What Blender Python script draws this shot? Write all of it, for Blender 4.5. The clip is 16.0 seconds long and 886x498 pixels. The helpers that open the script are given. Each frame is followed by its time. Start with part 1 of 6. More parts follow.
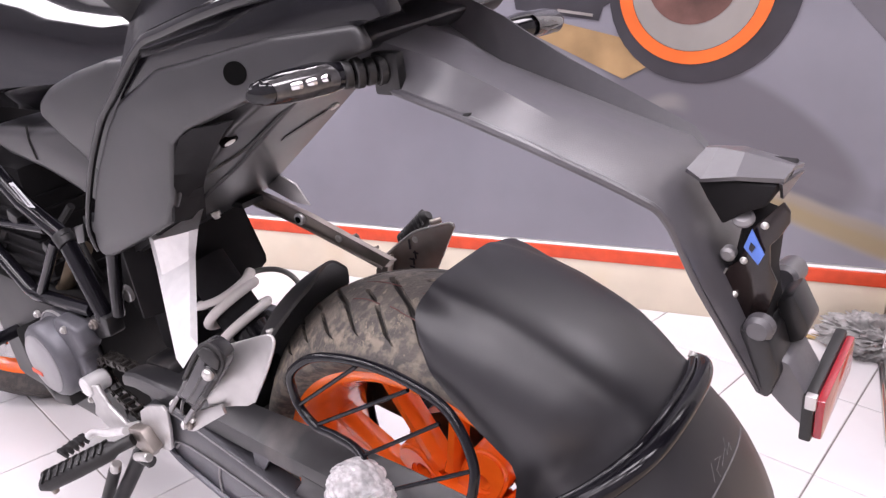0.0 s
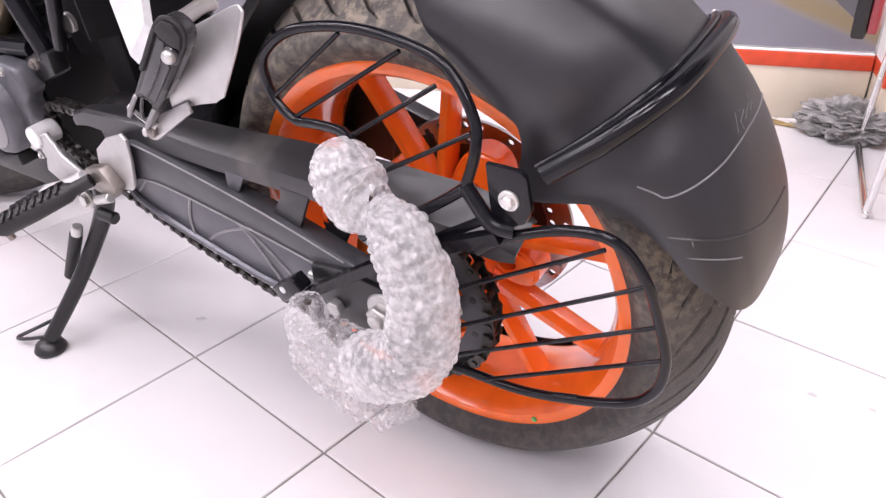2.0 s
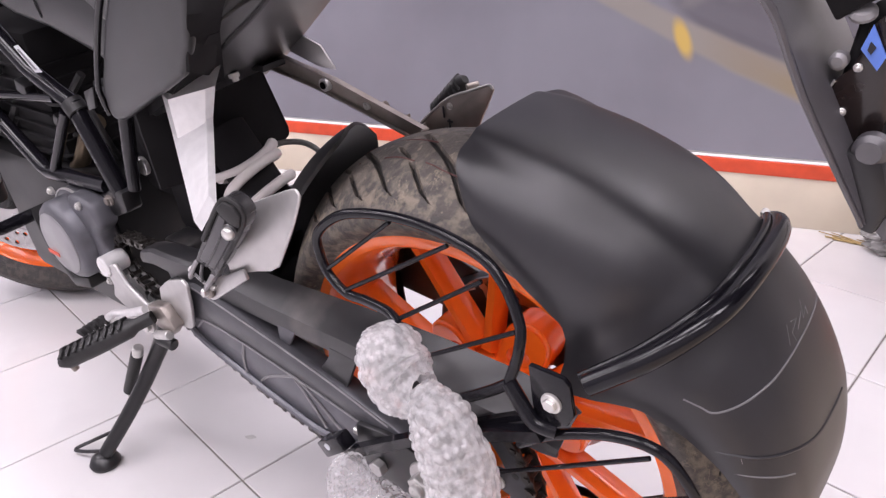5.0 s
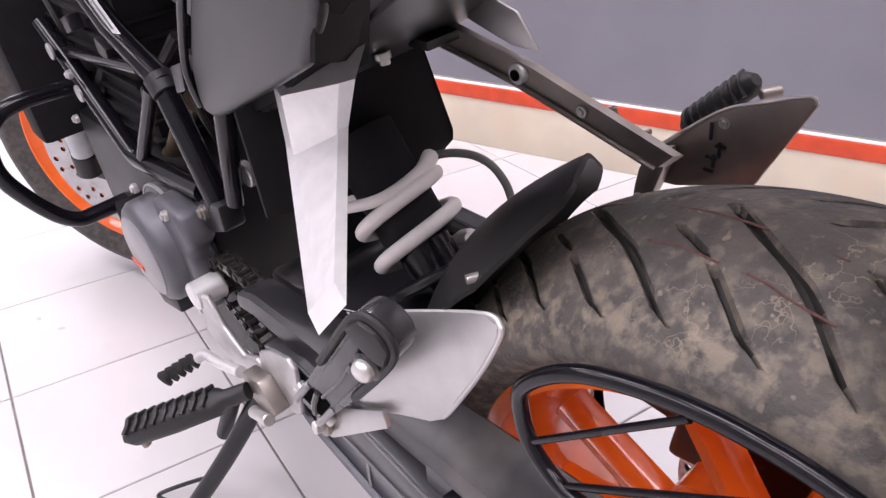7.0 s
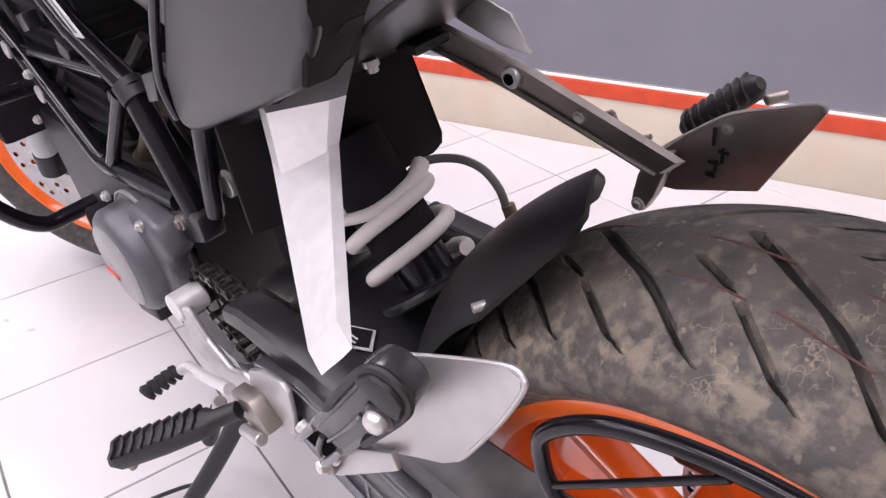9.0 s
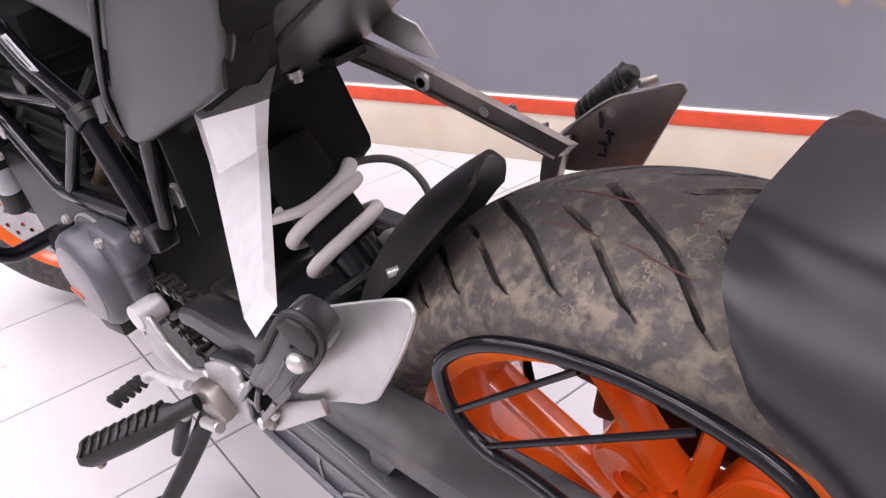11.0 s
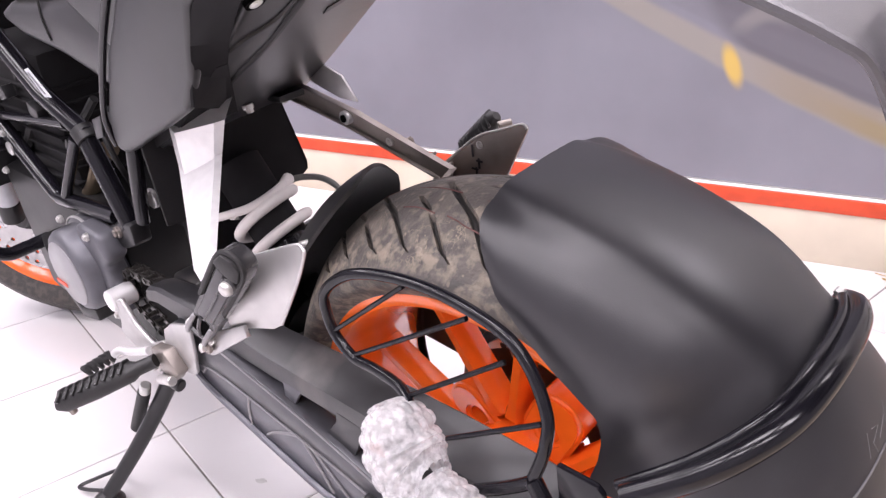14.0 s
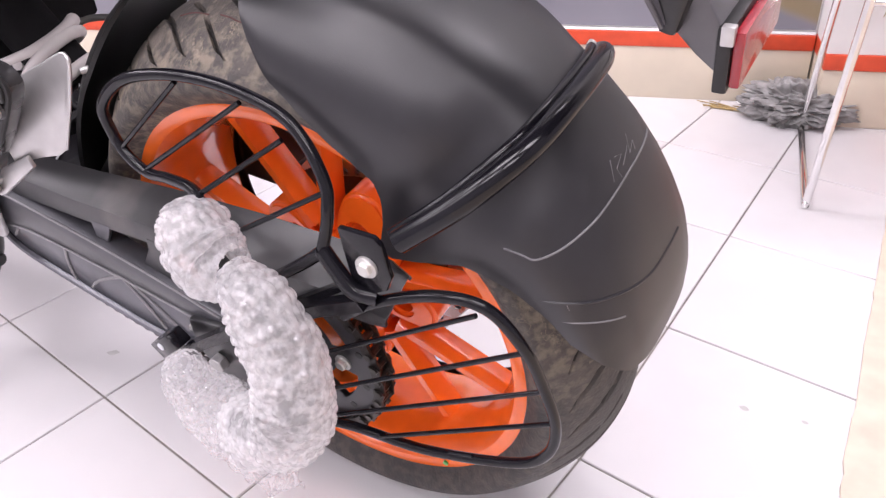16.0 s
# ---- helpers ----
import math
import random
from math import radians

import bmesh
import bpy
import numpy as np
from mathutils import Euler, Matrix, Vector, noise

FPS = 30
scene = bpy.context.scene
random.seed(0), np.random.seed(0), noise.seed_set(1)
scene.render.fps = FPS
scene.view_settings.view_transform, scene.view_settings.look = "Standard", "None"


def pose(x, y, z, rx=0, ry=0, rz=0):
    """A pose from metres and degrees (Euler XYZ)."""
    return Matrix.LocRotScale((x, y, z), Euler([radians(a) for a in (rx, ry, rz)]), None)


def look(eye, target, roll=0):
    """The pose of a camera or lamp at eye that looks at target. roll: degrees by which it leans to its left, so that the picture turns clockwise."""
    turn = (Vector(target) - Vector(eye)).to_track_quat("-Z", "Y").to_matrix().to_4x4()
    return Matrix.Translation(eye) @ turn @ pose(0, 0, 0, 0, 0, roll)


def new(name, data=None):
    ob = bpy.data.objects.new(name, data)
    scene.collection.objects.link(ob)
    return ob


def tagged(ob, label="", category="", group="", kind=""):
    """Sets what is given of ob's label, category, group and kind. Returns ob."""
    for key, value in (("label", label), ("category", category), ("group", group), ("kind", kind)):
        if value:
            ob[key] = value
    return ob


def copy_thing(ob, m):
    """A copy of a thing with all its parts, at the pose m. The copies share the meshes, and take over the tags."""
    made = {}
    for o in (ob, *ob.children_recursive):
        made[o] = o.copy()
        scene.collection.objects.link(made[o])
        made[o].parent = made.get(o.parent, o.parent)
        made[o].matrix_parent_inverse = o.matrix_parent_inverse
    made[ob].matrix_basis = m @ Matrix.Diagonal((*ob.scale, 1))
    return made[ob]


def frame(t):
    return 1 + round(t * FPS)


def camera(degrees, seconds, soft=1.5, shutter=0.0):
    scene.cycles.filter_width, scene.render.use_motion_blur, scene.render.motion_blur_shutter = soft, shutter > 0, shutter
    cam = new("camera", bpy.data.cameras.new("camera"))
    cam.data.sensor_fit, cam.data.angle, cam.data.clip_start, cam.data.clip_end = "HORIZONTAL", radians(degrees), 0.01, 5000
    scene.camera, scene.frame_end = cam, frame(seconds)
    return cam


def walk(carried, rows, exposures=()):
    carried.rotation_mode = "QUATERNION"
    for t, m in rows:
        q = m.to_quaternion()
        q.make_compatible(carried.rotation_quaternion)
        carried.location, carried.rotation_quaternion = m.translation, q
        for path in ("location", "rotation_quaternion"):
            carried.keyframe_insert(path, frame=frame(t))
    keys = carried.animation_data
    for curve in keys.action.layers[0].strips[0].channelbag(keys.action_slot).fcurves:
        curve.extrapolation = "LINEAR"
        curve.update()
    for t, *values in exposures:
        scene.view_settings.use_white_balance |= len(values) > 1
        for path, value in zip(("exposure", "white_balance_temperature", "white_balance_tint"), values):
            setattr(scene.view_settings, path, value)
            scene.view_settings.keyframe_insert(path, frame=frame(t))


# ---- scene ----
cam = camera(61.5, 16.0, soft=1.35)
PATH = [
    (0, (1.509, -0.364, 0.876), (0.157, 0.947, 0.2), -2.4),
    (0.5, (1.503, -0.383, 0.83), (0.204, 0.909, 0.028), -1.5),
    (1, (1.502, -0.385, 0.773), (0.249, 0.874, -0.145), -1.9),
    (1.5, (1.492, -0.391, 0.721), (0.302, 0.864, -0.284), -2.3),
    (2, (1.487, -0.393, 0.703), (0.313, 0.865, -0.318), -2.1),
    (2.5, (1.495, -0.391, 0.708), (0.324, 0.895, -0.279), -2.5),
    (3, (1.497, -0.393, 0.712), (0.341, 0.917, -0.261), -2.1),
    (3.5, (1.498, -0.392, 0.718), (0.336, 0.921, -0.242), -2.4),
    (4, (1.495, -0.397, 0.736), (0.322, 0.926, -0.2), -1.2),
    (4.5, (1.487, -0.404, 0.762), (0.244, 0.882, -0.133), -1.2),
    (5, (1.467, -0.352, 0.792), (0.127, 0.86, -0.067), -2.5),
    (5.2, (1.44, -0.329, 0.805), (0.055, 0.845, -0.035), -2.2),
    (7.3, (1.138, -0.201, 0.753), (-0.34, 0.716, -0.235), -2.7),
    (7.5, (1.134, -0.202, 0.752), (-0.333, 0.725, -0.241), -2.5),
    (8, (1.133, -0.2, 0.752), (-0.348, 0.682, -0.261), -3.9),
    (8.2, (1.125, -0.199, 0.763), (-0.315, 0.723, -0.274), -2.6),
    (10.3, (1.113, -0.207, 0.784), (-0.261, 0.785, -0.278), -3.7),
    (10.5, (1.125, -0.209, 0.777), (-0.257, 0.785, -0.272), -3.9),
    (11, (1.201, -0.213, 0.775), (-0.192, 0.831, -0.21), -5.6),
    (11.5, (1.268, -0.25, 0.788), (-0.163, 0.867, -0.051), -4.9),
    (12, (1.314, -0.264, 0.791), (-0.133, 0.857, -0.015), -3.7),
    (12.5, (1.333, -0.261, 0.795), (-0.118, 0.877, 0.022), -3.6),
    (13, (1.341, -0.267, 0.791), (-0.116, 0.873, 0.031), -3.4),
    (13.5, (1.363, -0.272, 0.793), (-0.084, 0.843, -0.023), -2.1),
    (14, (1.412, -0.287, 0.798), (0.002, 0.865, -0.028), -2.0),
    (14.5, (1.446, -0.299, 0.782), (0.081, 0.89, -0.068), -2.6),
    (15, (1.468, -0.3, 0.756), (0.196, 0.917, -0.193), -2.7),
    (15.5, (1.49, -0.288, 0.733), (0.317, 0.97, -0.288), -3.5),
    (16, (1.499, -0.276, 0.728), (0.395, 0.992, -0.355), -3.7),
]
walk(cam, [(t, look(eye, target, roll)) for t, eye, target, roll in PATH],
     [(0, 0.04), (1, 0.08), (2, 0.06), (2.5, -0.11), (3, -0.23), (3.5, -0.29), (4, -0.31), (4.5, -0.27), (5, -0.21), (7.5, -0.22), (8, -0.22), (10.5, -0.26), (11.5, -0.03), (12.5, 0.13), (14.5, 0.24), (15, 0.19), (16, 0.02)])

# ---- light ----
world = bpy.data.worlds.new("room_air")
world.use_nodes = True
world.node_tree.nodes["Background"].inputs[0].default_value = (0.75, 0.78, 0.85, 1)
world.node_tree.nodes["Background"].inputs[1].default_value = 0.05
scene.world = world
scene.view_settings.exposure = 0.0

# the back wall runs at an angle to the tile grid
WALL_TURN = 23.8
WALL = pose(0, 1.118, 0, 0, 0, WALL_TURN)        # local x along the wall, -y into the room
BIKE = pose(1.018, 0.165, 0, 7, 0, 7.5)           # local x to the rear, y to the right side, z up
FRONT_STEER = 34.7
ROOM_U0, ROOM_U1, ROOM_DEPTH, ROOM_H = -4.6, 3.2, 4.6, 2.9

PANELS = [(u, -v) for u in (-3.2, -1.6, 0.0, 1.6) for v in (0.75, 2.2, 3.65)]
for u, v in PANELS:
    data = bpy.data.lights.new("panel_light", "AREA")
    data.shape, data.size, data.size_y = "RECTANGLE", 1.16, 0.56
    data.energy, data.color = 22.5, (1.0, 0.9, 1.01)
    ob = new("panel_light", data)
    ob.matrix_world = WALL @ pose(u, v, ROOM_H - 0.035)


# ---- materials ----
def nodes_of(name):
    m = bpy.data.materials.new(name)
    m.use_nodes = True
    nt = m.node_tree
    return m, nt, nt.nodes["Principled BSDF"]


def material(name, colour, rough=0.5, metal=0.0, vary=0.12, grain=60.0, bump=0.0, bump_scale=300.0, rough_vary=0.1,
             dust=0.0, dust_colour=(0.32, 0.27, 0.21), dust_scale=9.0, coat=0.0, random=0.0):
    m, nt, b = nodes_of(name)
    N, L = nt.nodes.new, nt.links.new
    tc = N("ShaderNodeTexCoord")
    fine = N("ShaderNodeTexNoise")
    fine.inputs["Scale"].default_value, fine.inputs["Detail"].default_value = grain, 6
    big = N("ShaderNodeTexNoise")
    big.inputs["Scale"].default_value, big.inputs["Detail"].default_value = dust_scale, 8
    L(tc.outputs["Object"], fine.inputs["Vector"]), L(tc.outputs["Object"], big.inputs["Vector"])
    ramp = N("ShaderNodeValToRGB")
    lo = [c * (1 - vary) for c in colour]
    hi = [min(1.0, c * (1 + vary)) for c in colour]
    ramp.color_ramp.elements[0].position, ramp.color_ramp.elements[1].position = 0.3, 0.7
    ramp.color_ramp.elements[0].color, ramp.color_ramp.elements[1].color = (*lo, 1), (*hi, 1)
    L(fine.outputs["Fac"], ramp.inputs["Fac"])
    out = ramp.outputs["Color"]
    if random:
        info, bright = N("ShaderNodeObjectInfo"), N("ShaderNodeHueSaturation")
        mr = N("ShaderNodeMapRange")
        mr.inputs["To Min"].default_value, mr.inputs["To Max"].default_value = 1 - random, 1 + random
        L(info.outputs["Random"], mr.inputs["Value"]), L(mr.outputs["Result"], bright.inputs["Value"]), L(out, bright.inputs["Color"])
        out = bright.outputs["Color"]
    if dust:
        mask = N("ShaderNodeMapRange")
        mask.inputs["From Min"].default_value, mask.inputs["From Max"].default_value = 0.62 - 0.25 * dust, 0.72
        mask.inputs["To Max"].default_value = min(1.0, 0.35 + dust * 0.5)
        mix = N("ShaderNodeMixRGB")
        mix.inputs[2].default_value = (*dust_colour, 1)
        L(big.outputs["Fac"], mask.inputs["Value"]), L(mask.outputs["Result"], mix.inputs[0]), L(out, mix.inputs[1])
        out = mix.outputs[0]
    L(out, b.inputs["Base Color"])
    rr = N("ShaderNodeMapRange")
    rr.inputs["To Min"].default_value, rr.inputs["To Max"].default_value = max(0.02, rough - rough_vary), min(1, rough + rough_vary)
    L(big.outputs["Fac"], rr.inputs["Value"]), L(rr.outputs["Result"], b.inputs["Roughness"])
    b.inputs["Metallic"].default_value = metal
    b.inputs["Coat Weight"].default_value = coat
    b.inputs["Coat Roughness"].default_value = 0.05
    if bump:
        bn, bp = N("ShaderNodeTexNoise"), N("ShaderNodeBump")
        bn.inputs["Scale"].default_value, bn.inputs["Detail"].default_value = bump_scale, 4
        bp.inputs["Strength"].default_value, bp.inputs["Distance"].default_value = bump, 0.002
        L(tc.outputs["Object"], bn.inputs["Vector"]), L(bn.outputs["Fac"], bp.inputs["Height"]), L(bp.outputs["Normal"], b.inputs["Normal"])
    return m


M_TILE = material("white_ceramic", (0.63, 0.615, 0.62), 0.2, vary=0.03, grain=5, rough_vary=0.08, dust=0.25, dust_colour=(0.55, 0.54, 0.545), dust_scale=4.5, random=0.02)
M_GROUT = material("grout", (0.2, 0.185, 0.17), 0.9, vary=0.3, grain=40)
M_TAN = material("tan_tile", (0.62, 0.53, 0.43), 0.4, vary=0.1, grain=20, dust=0.3, dust_colour=(0.45, 0.38, 0.31))
M_WALL = material("plaster", (0.72, 0.71, 0.7), 0.8, vary=0.04, grain=12, bump=0.1)
M_SKIRT = material("cream_paint", (0.62, 0.55, 0.44), 0.45, vary=0.06, grain=9, dust=0.3, dust_colour=(0.62, 0.52, 0.38), dust_scale=7)
M_BAND = material("red_band", (0.62, 0.07, 0.025), 0.45, vary=0.12, grain=30)
M_CEIL = material("grey_ceiling", (0.2, 0.2, 0.205), 0.8, vary=0.06, grain=4)
M_WHITE = material("white_paint", (0.82, 0.81, 0.8), 0.6, vary=0.03)

M_POSTER_OCHRE = material("poster_ochre", (0.33, 0.215, 0.105), 0.4, vary=0.25, grain=9)
M_POSTER_PALE = material("poster_pale", (0.255, 0.238, 0.225), 0.4, vary=0.12, grain=6)
M_POSTER_DARK = material("poster_dark", (0.115, 0.11, 0.124), 0.4, vary=0.15, grain=5)
M_POSTER_BLACK = material("poster_black", (0.035, 0.033, 0.04), 0.4, vary=0.2, grain=8)
M_POSTER_ORANGE = material("poster_orange", (0.72, 0.14, 0.025), 0.4, vary=0.2, grain=6)
M_POSTER_HUB = material("poster_hub", (0.12, 0.06, 0.05), 0.4, vary=0.4, grain=14)

M_MATT = material("matt_black_plastic", (0.014, 0.0135, 0.015), 0.33, vary=0.1, grain=80, bump=0.05, bump_scale=900, rough_vary=0.05)
M_CGUARD = material("greyed_black_plastic", (0.022, 0.0215, 0.0235), 0.34, vary=0.12, grain=70, bump=0.05, bump_scale=900, rough_vary=0.06, dust=0.12, dust_colour=(0.16, 0.14, 0.13))
M_GREY = material("satin_grey_plastic", (0.025, 0.0245, 0.0265), 0.38, vary=0.08, grain=60, bump=0.04, bump_scale=900, rough_vary=0.05)
M_TRAY = material("grained_grey_plastic", (0.07, 0.067, 0.074), 0.34, vary=0.08, grain=90, bump=0.12, bump_scale=1200)
M_MUD = material("satin_black_mudguard", (0.0135, 0.013, 0.0158), 0.4, vary=0.06, grain=90, bump=0.04, bump_scale=1000, rough_vary=0.04)
M_SMOKE = material("smoky_lens", (0.05, 0.048, 0.05), 0.1, metal=0.1, vary=0.3, grain=150, coat=0.6)
M_COVER = material("pale_satin_cover", (0.27, 0.265, 0.275), 0.36, metal=0.3, vary=0.06, grain=40)
M_GLOSS = material("gloss_black_paint", (0.006, 0.0056, 0.0075), 0.05, vary=0.1, rough_vary=0.04)
M_TUBE = material("black_powder_coat", (0.007, 0.0066, 0.009), 0.16, vary=0.1, rough_vary=0.05)
# dull near-black for dark parts, and for shade painted inside the tail
M_DULL = material("dull_black", (0.011, 0.0105, 0.0115), 0.7, vary=0.15, grain=40)
M_PLATE = material("brown_black_lacquer", (0.016, 0.0105, 0.01), 0.16, vary=0.25, grain=40)
M_BLACK = material("black_metal", (0.012, 0.0118, 0.013), 0.34, vary=0.2, grain=40, rough_vary=0.12, dust=0.1, dust_colour=(0.12, 0.1, 0.09))
M_PEGB = material("black_peg_coat", (0.03, 0.029, 0.031), 0.27, vary=0.15, grain=60, rough_vary=0.08, coat=0.25)
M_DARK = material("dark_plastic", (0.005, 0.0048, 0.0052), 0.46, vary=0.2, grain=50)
# black without gloss: paints the shade of holes that are not cut
M_HOLE_SHADE = material("hole_shade_black", (0.004, 0.004, 0.004), 0.9)
for m, amount in ((M_TUBE, 0.32), (M_DULL, 0.15), (M_MUD, 0.66), (M_TRAY, 0.75)):
    m.node_tree.nodes["Principled BSDF"].inputs["Specular IOR Level"].default_value = amount
M_HOLE_SHADE.node_tree.nodes["Principled BSDF"].inputs["Specular IOR Level"].default_value = 0.02
M_SWING = material("grey_cast_alloy", (0.065, 0.065, 0.073), 0.34, metal=0.35, vary=0.12, grain=50, bump=0.06, bump_scale=500)
M_WEB = material("cast_web_grey", (0.1, 0.1, 0.115), 0.3, metal=0.35, vary=0.12, grain=50, bump=0.05, bump_scale=500)
M_ENGINE = material("engine_grey", (0.105, 0.105, 0.118), 0.42, metal=0.4, vary=0.12, grain=40, bump=0.08, bump_scale=400)
M_ALU = material("brushed_aluminium", (0.74, 0.73, 0.73), 0.36, metal=0.5, vary=0.06, grain=70, bump=0.05, bump_scale=600, rough_vary=0.08)
M_PEGF = material("satin_grey_cast", (0.25, 0.243, 0.25), 0.38, metal=0.35, vary=0.1, grain=50, bump=0.05, bump_scale=500)
M_PEG = material("dark_grey_cast", (0.085, 0.083, 0.088), 0.4, metal=0.3, vary=0.12, grain=50, bump=0.06, bump_scale=500)
M_CHALK = material("faded_red_chalk", (0.115, 0.05, 0.046), 0.8, vary=0.4, grain=200)
M_ALU2 = material("satin_aluminium", (0.5, 0.49, 0.485), 0.42, metal=0.8, vary=0.06, grain=60, bump=0.04, bump_scale=500, rough_vary=0.1)
M_ALUD = material("raw_cast_aluminium", (0.3, 0.268, 0.245), 0.42, metal=0.8, vary=0.14, grain=40, bump=0.08, bump_scale=500, dust=0.25, dust_colour=(0.26, 0.2, 0.16))
M_STEEL = material("zinc_steel", (0.6, 0.59, 0.57), 0.3, metal=0.7, vary=0.1)
M_CHROME = material("chrome", (0.75, 0.74, 0.74), 0.1, metal=1.0, vary=0.03, rough_vary=0.04)
M_ORANGE = material("orange_paint", (0.95, 0.16, 0.016), 0.2, vary=0.08, grain=30, rough_vary=0.06, coat=0.35, dust=0.12, dust_colour=(0.62, 0.13, 0.05))
M_DISC = material("drilled_steel", (0.42, 0.41, 0.41), 0.28, metal=1.0, vary=0.12, grain=30)
# darker rubber for groove faces: the grooves' shade put into the colour
M_GROOVE = material("groove_shade_rubber", (0.018, 0.016, 0.014), 0.6, vary=0.2)
M_SPROCKET = material("dark_sprocket_steel", (0.055, 0.055, 0.06), 0.4, metal=0.6, vary=0.15, grain=40)
M_WALL2 = material("grey_wall", (0.36, 0.36, 0.38), 0.7, vary=0.1, grain=3)
M_RUBBER2 = material("black_rubber", (0.012, 0.0115, 0.012), 0.55, vary=0.2, grain=90, bump=0.15)
M_CHAIN = material("oiled_chain", (0.05, 0.045, 0.042), 0.35, metal=0.7, vary=0.3, grain=200)
M_SPRING = material("white_spring", (0.72, 0.68, 0.66), 0.4, vary=0.06, grain=50, dust=0.2, dust_colour=(0.5, 0.46, 0.43))
M_EXH = material("heat_brown_steel", (0.2, 0.155, 0.105), 0.45, metal=0.7, vary=0.3, grain=18)
M_RED = material("red_lens", (0.26, 0.008, 0.018), 0.15, vary=0.1, coat=0.5)
M_BLUE = material("blue_tag", (0.1, 0.2, 0.62), 0.5, vary=0.1)
M_LABEL = material("grey_label", (0.55, 0.56, 0.58), 0.4, vary=0.08)
M_MARK = material("marker_ink", (0.015, 0.014, 0.02), 0.5)
M_LINE = material("grey_line", (0.15, 0.148, 0.155), 0.45)
M_GREEN = material("green_paint_dab", (0.12, 0.45, 0.12), 0.5)
M_CLOTH = material("dirty_cloth", (0.24, 0.235, 0.23), 0.95, vary=0.4, grain=45, bump=0.5, bump_scale=200)
M_STRAW = material("straw", (0.35, 0.25, 0.11), 0.85, vary=0.35, grain=150)
M_SCUFF = material("floor_scuff", (0.42, 0.41, 0.4), 0.6)
M_HOSE = material("grey_hose", (0.16, 0.16, 0.15), 0.45)


def poster_material():
    """printed picture: grey road with soft edge stripes, a yellow dab and the shadow of a wheel"""
    m = material("poster_grey", (0.195, 0.192, 0.224), 0.4, vary=0.12, grain=2.6, rough_vary=0.06)
    nt = m.node_tree
    bsdf = nt.nodes["Principled BSDF"]
    base = bsdf.inputs["Base Color"].links[0].from_socket
    tc = nt.nodes.new("ShaderNodeTexCoord")
    wob = nt.nodes.new("ShaderNodeTexNoise")
    wob.inputs["Scale"].default_value = 7
    nt.links.new(tc.outputs["Object"], wob.inputs["Vector"])
    sep = nt.nodes.new("ShaderNodeSeparateXYZ")
    nt.links.new(tc.outputs["Object"], sep.inputs[0])
    u, z = sep.outputs["X"], sep.outputs["Z"]

    def calc(op, p, q=0.0):
        n = nt.nodes.new("ShaderNodeMath")
        n.operation = op
        for k, v in enumerate((p, q)):
            if isinstance(v, (int, float)):
                n.inputs[k].default_value = v
            else:
                nt.links.new(v, n.inputs[k])
        return n.outputs[0]

    def ease(v, lo, hi):
        n = nt.nodes.new("ShaderNodeMapRange")
        n.interpolation_type = "SMOOTHSTEP"
        n.inputs["From Min"].default_value, n.inputs["From Max"].default_value = lo, hi
        nt.links.new(v, n.inputs["Value"])
        return n.outputs[0]

    def blend(mask, colour):
        nonlocal base
        n = nt.nodes.new("ShaderNodeMix")
        n.data_type = "RGBA"
        nt.links.new(mask, n.inputs[0])
        nt.links.new(base, n.inputs[6])
        n.inputs[7].default_value = (*colour, 1)
        base = n.outputs[2]

    def oval(cu, cz, a, b, turn, soft):
        c_, s_ = math.cos(radians(turn)), math.sin(radians(turn))
        du, dz = calc("SUBTRACT", u, cu), calc("SUBTRACT", z, cz)
        p = calc("DIVIDE", calc("ADD", calc("MULTIPLY", du, c_), calc("MULTIPLY", dz, s_)), a)
        q = calc("DIVIDE", calc("SUBTRACT", calc("MULTIPLY", dz, c_), calc("MULTIPLY", du, s_)), b)
        r = calc("SQRT", calc("ADD", calc("MULTIPLY", p, p), calc("MULTIPLY", q, q)))
        return ease(r, 1 + soft, 1 - soft)

    # height over the lower edge of the road stripe, which bends slightly
    edge = calc("ADD", calc("MULTIPLY", calc("MULTIPLY", u, u), 0.097), calc("ADD", calc("MULTIPLY", u, -0.5735), 0.7212))
    d = calc("ADD", calc("SUBTRACT", z, edge), calc("MULTIPLY", calc("SUBTRACT", wob.outputs[0], 0.5), 0.012))
    wide = calc("ADD", calc("MULTIPLY", u, 0.03), 0.045)
    f = calc("DIVIDE", d, wide)
    blend(oval(0.77, 0.5, 0.34, 0.125, -29, 0.12), (0.118, 0.113, 0.13))
    blend(calc("MULTIPLY", ease(f, -0.15, 0.15), ease(f, 1.2, 0.85)), (0.25, 0.232, 0.215))
    blend(calc("MULTIPLY", calc("MULTIPLY", ease(f, -0.1, 0.2), ease(f, 1.15, 0.8)), ease(u, 0.54, 0.72)), (0.245, 0.21, 0.17))
    blend(calc("MULTIPLY", calc("MULTIPLY", ease(f, 0.0, 0.25), ease(f, 0.8, 0.5)), ease(u, 0.68, 0.9)), (0.25, 0.2, 0.12))
    blend(calc("MULTIPLY", calc("MULTIPLY", ease(f, 1.3, 1.5), ease(f, 2.3, 1.9)), 0.35), (0.15, 0.145, 0.165))
    blend(calc("MULTIPLY", oval(0.549, 0.452, 0.046, 0.017, -68, 0.45), ease(wob.outputs[0], 0.15, 0.5)), (0.52, 0.36, 0.1))
    du, dz = calc("SUBTRACT", u, 0.62), calc("SUBTRACT", z, 0.5)
    far = calc("SQRT", calc("ADD", calc("MULTIPLY", du, du), calc("MULTIPLY", dz, dz)))
    arc = calc("MULTIPLY", calc("MULTIPLY", ease(far, 0.04, 0.065), ease(far, 0.1, 0.075)), calc("MULTIPLY", ease(z, 0.51, 0.56), ease(u, 0.68, 0.62)))
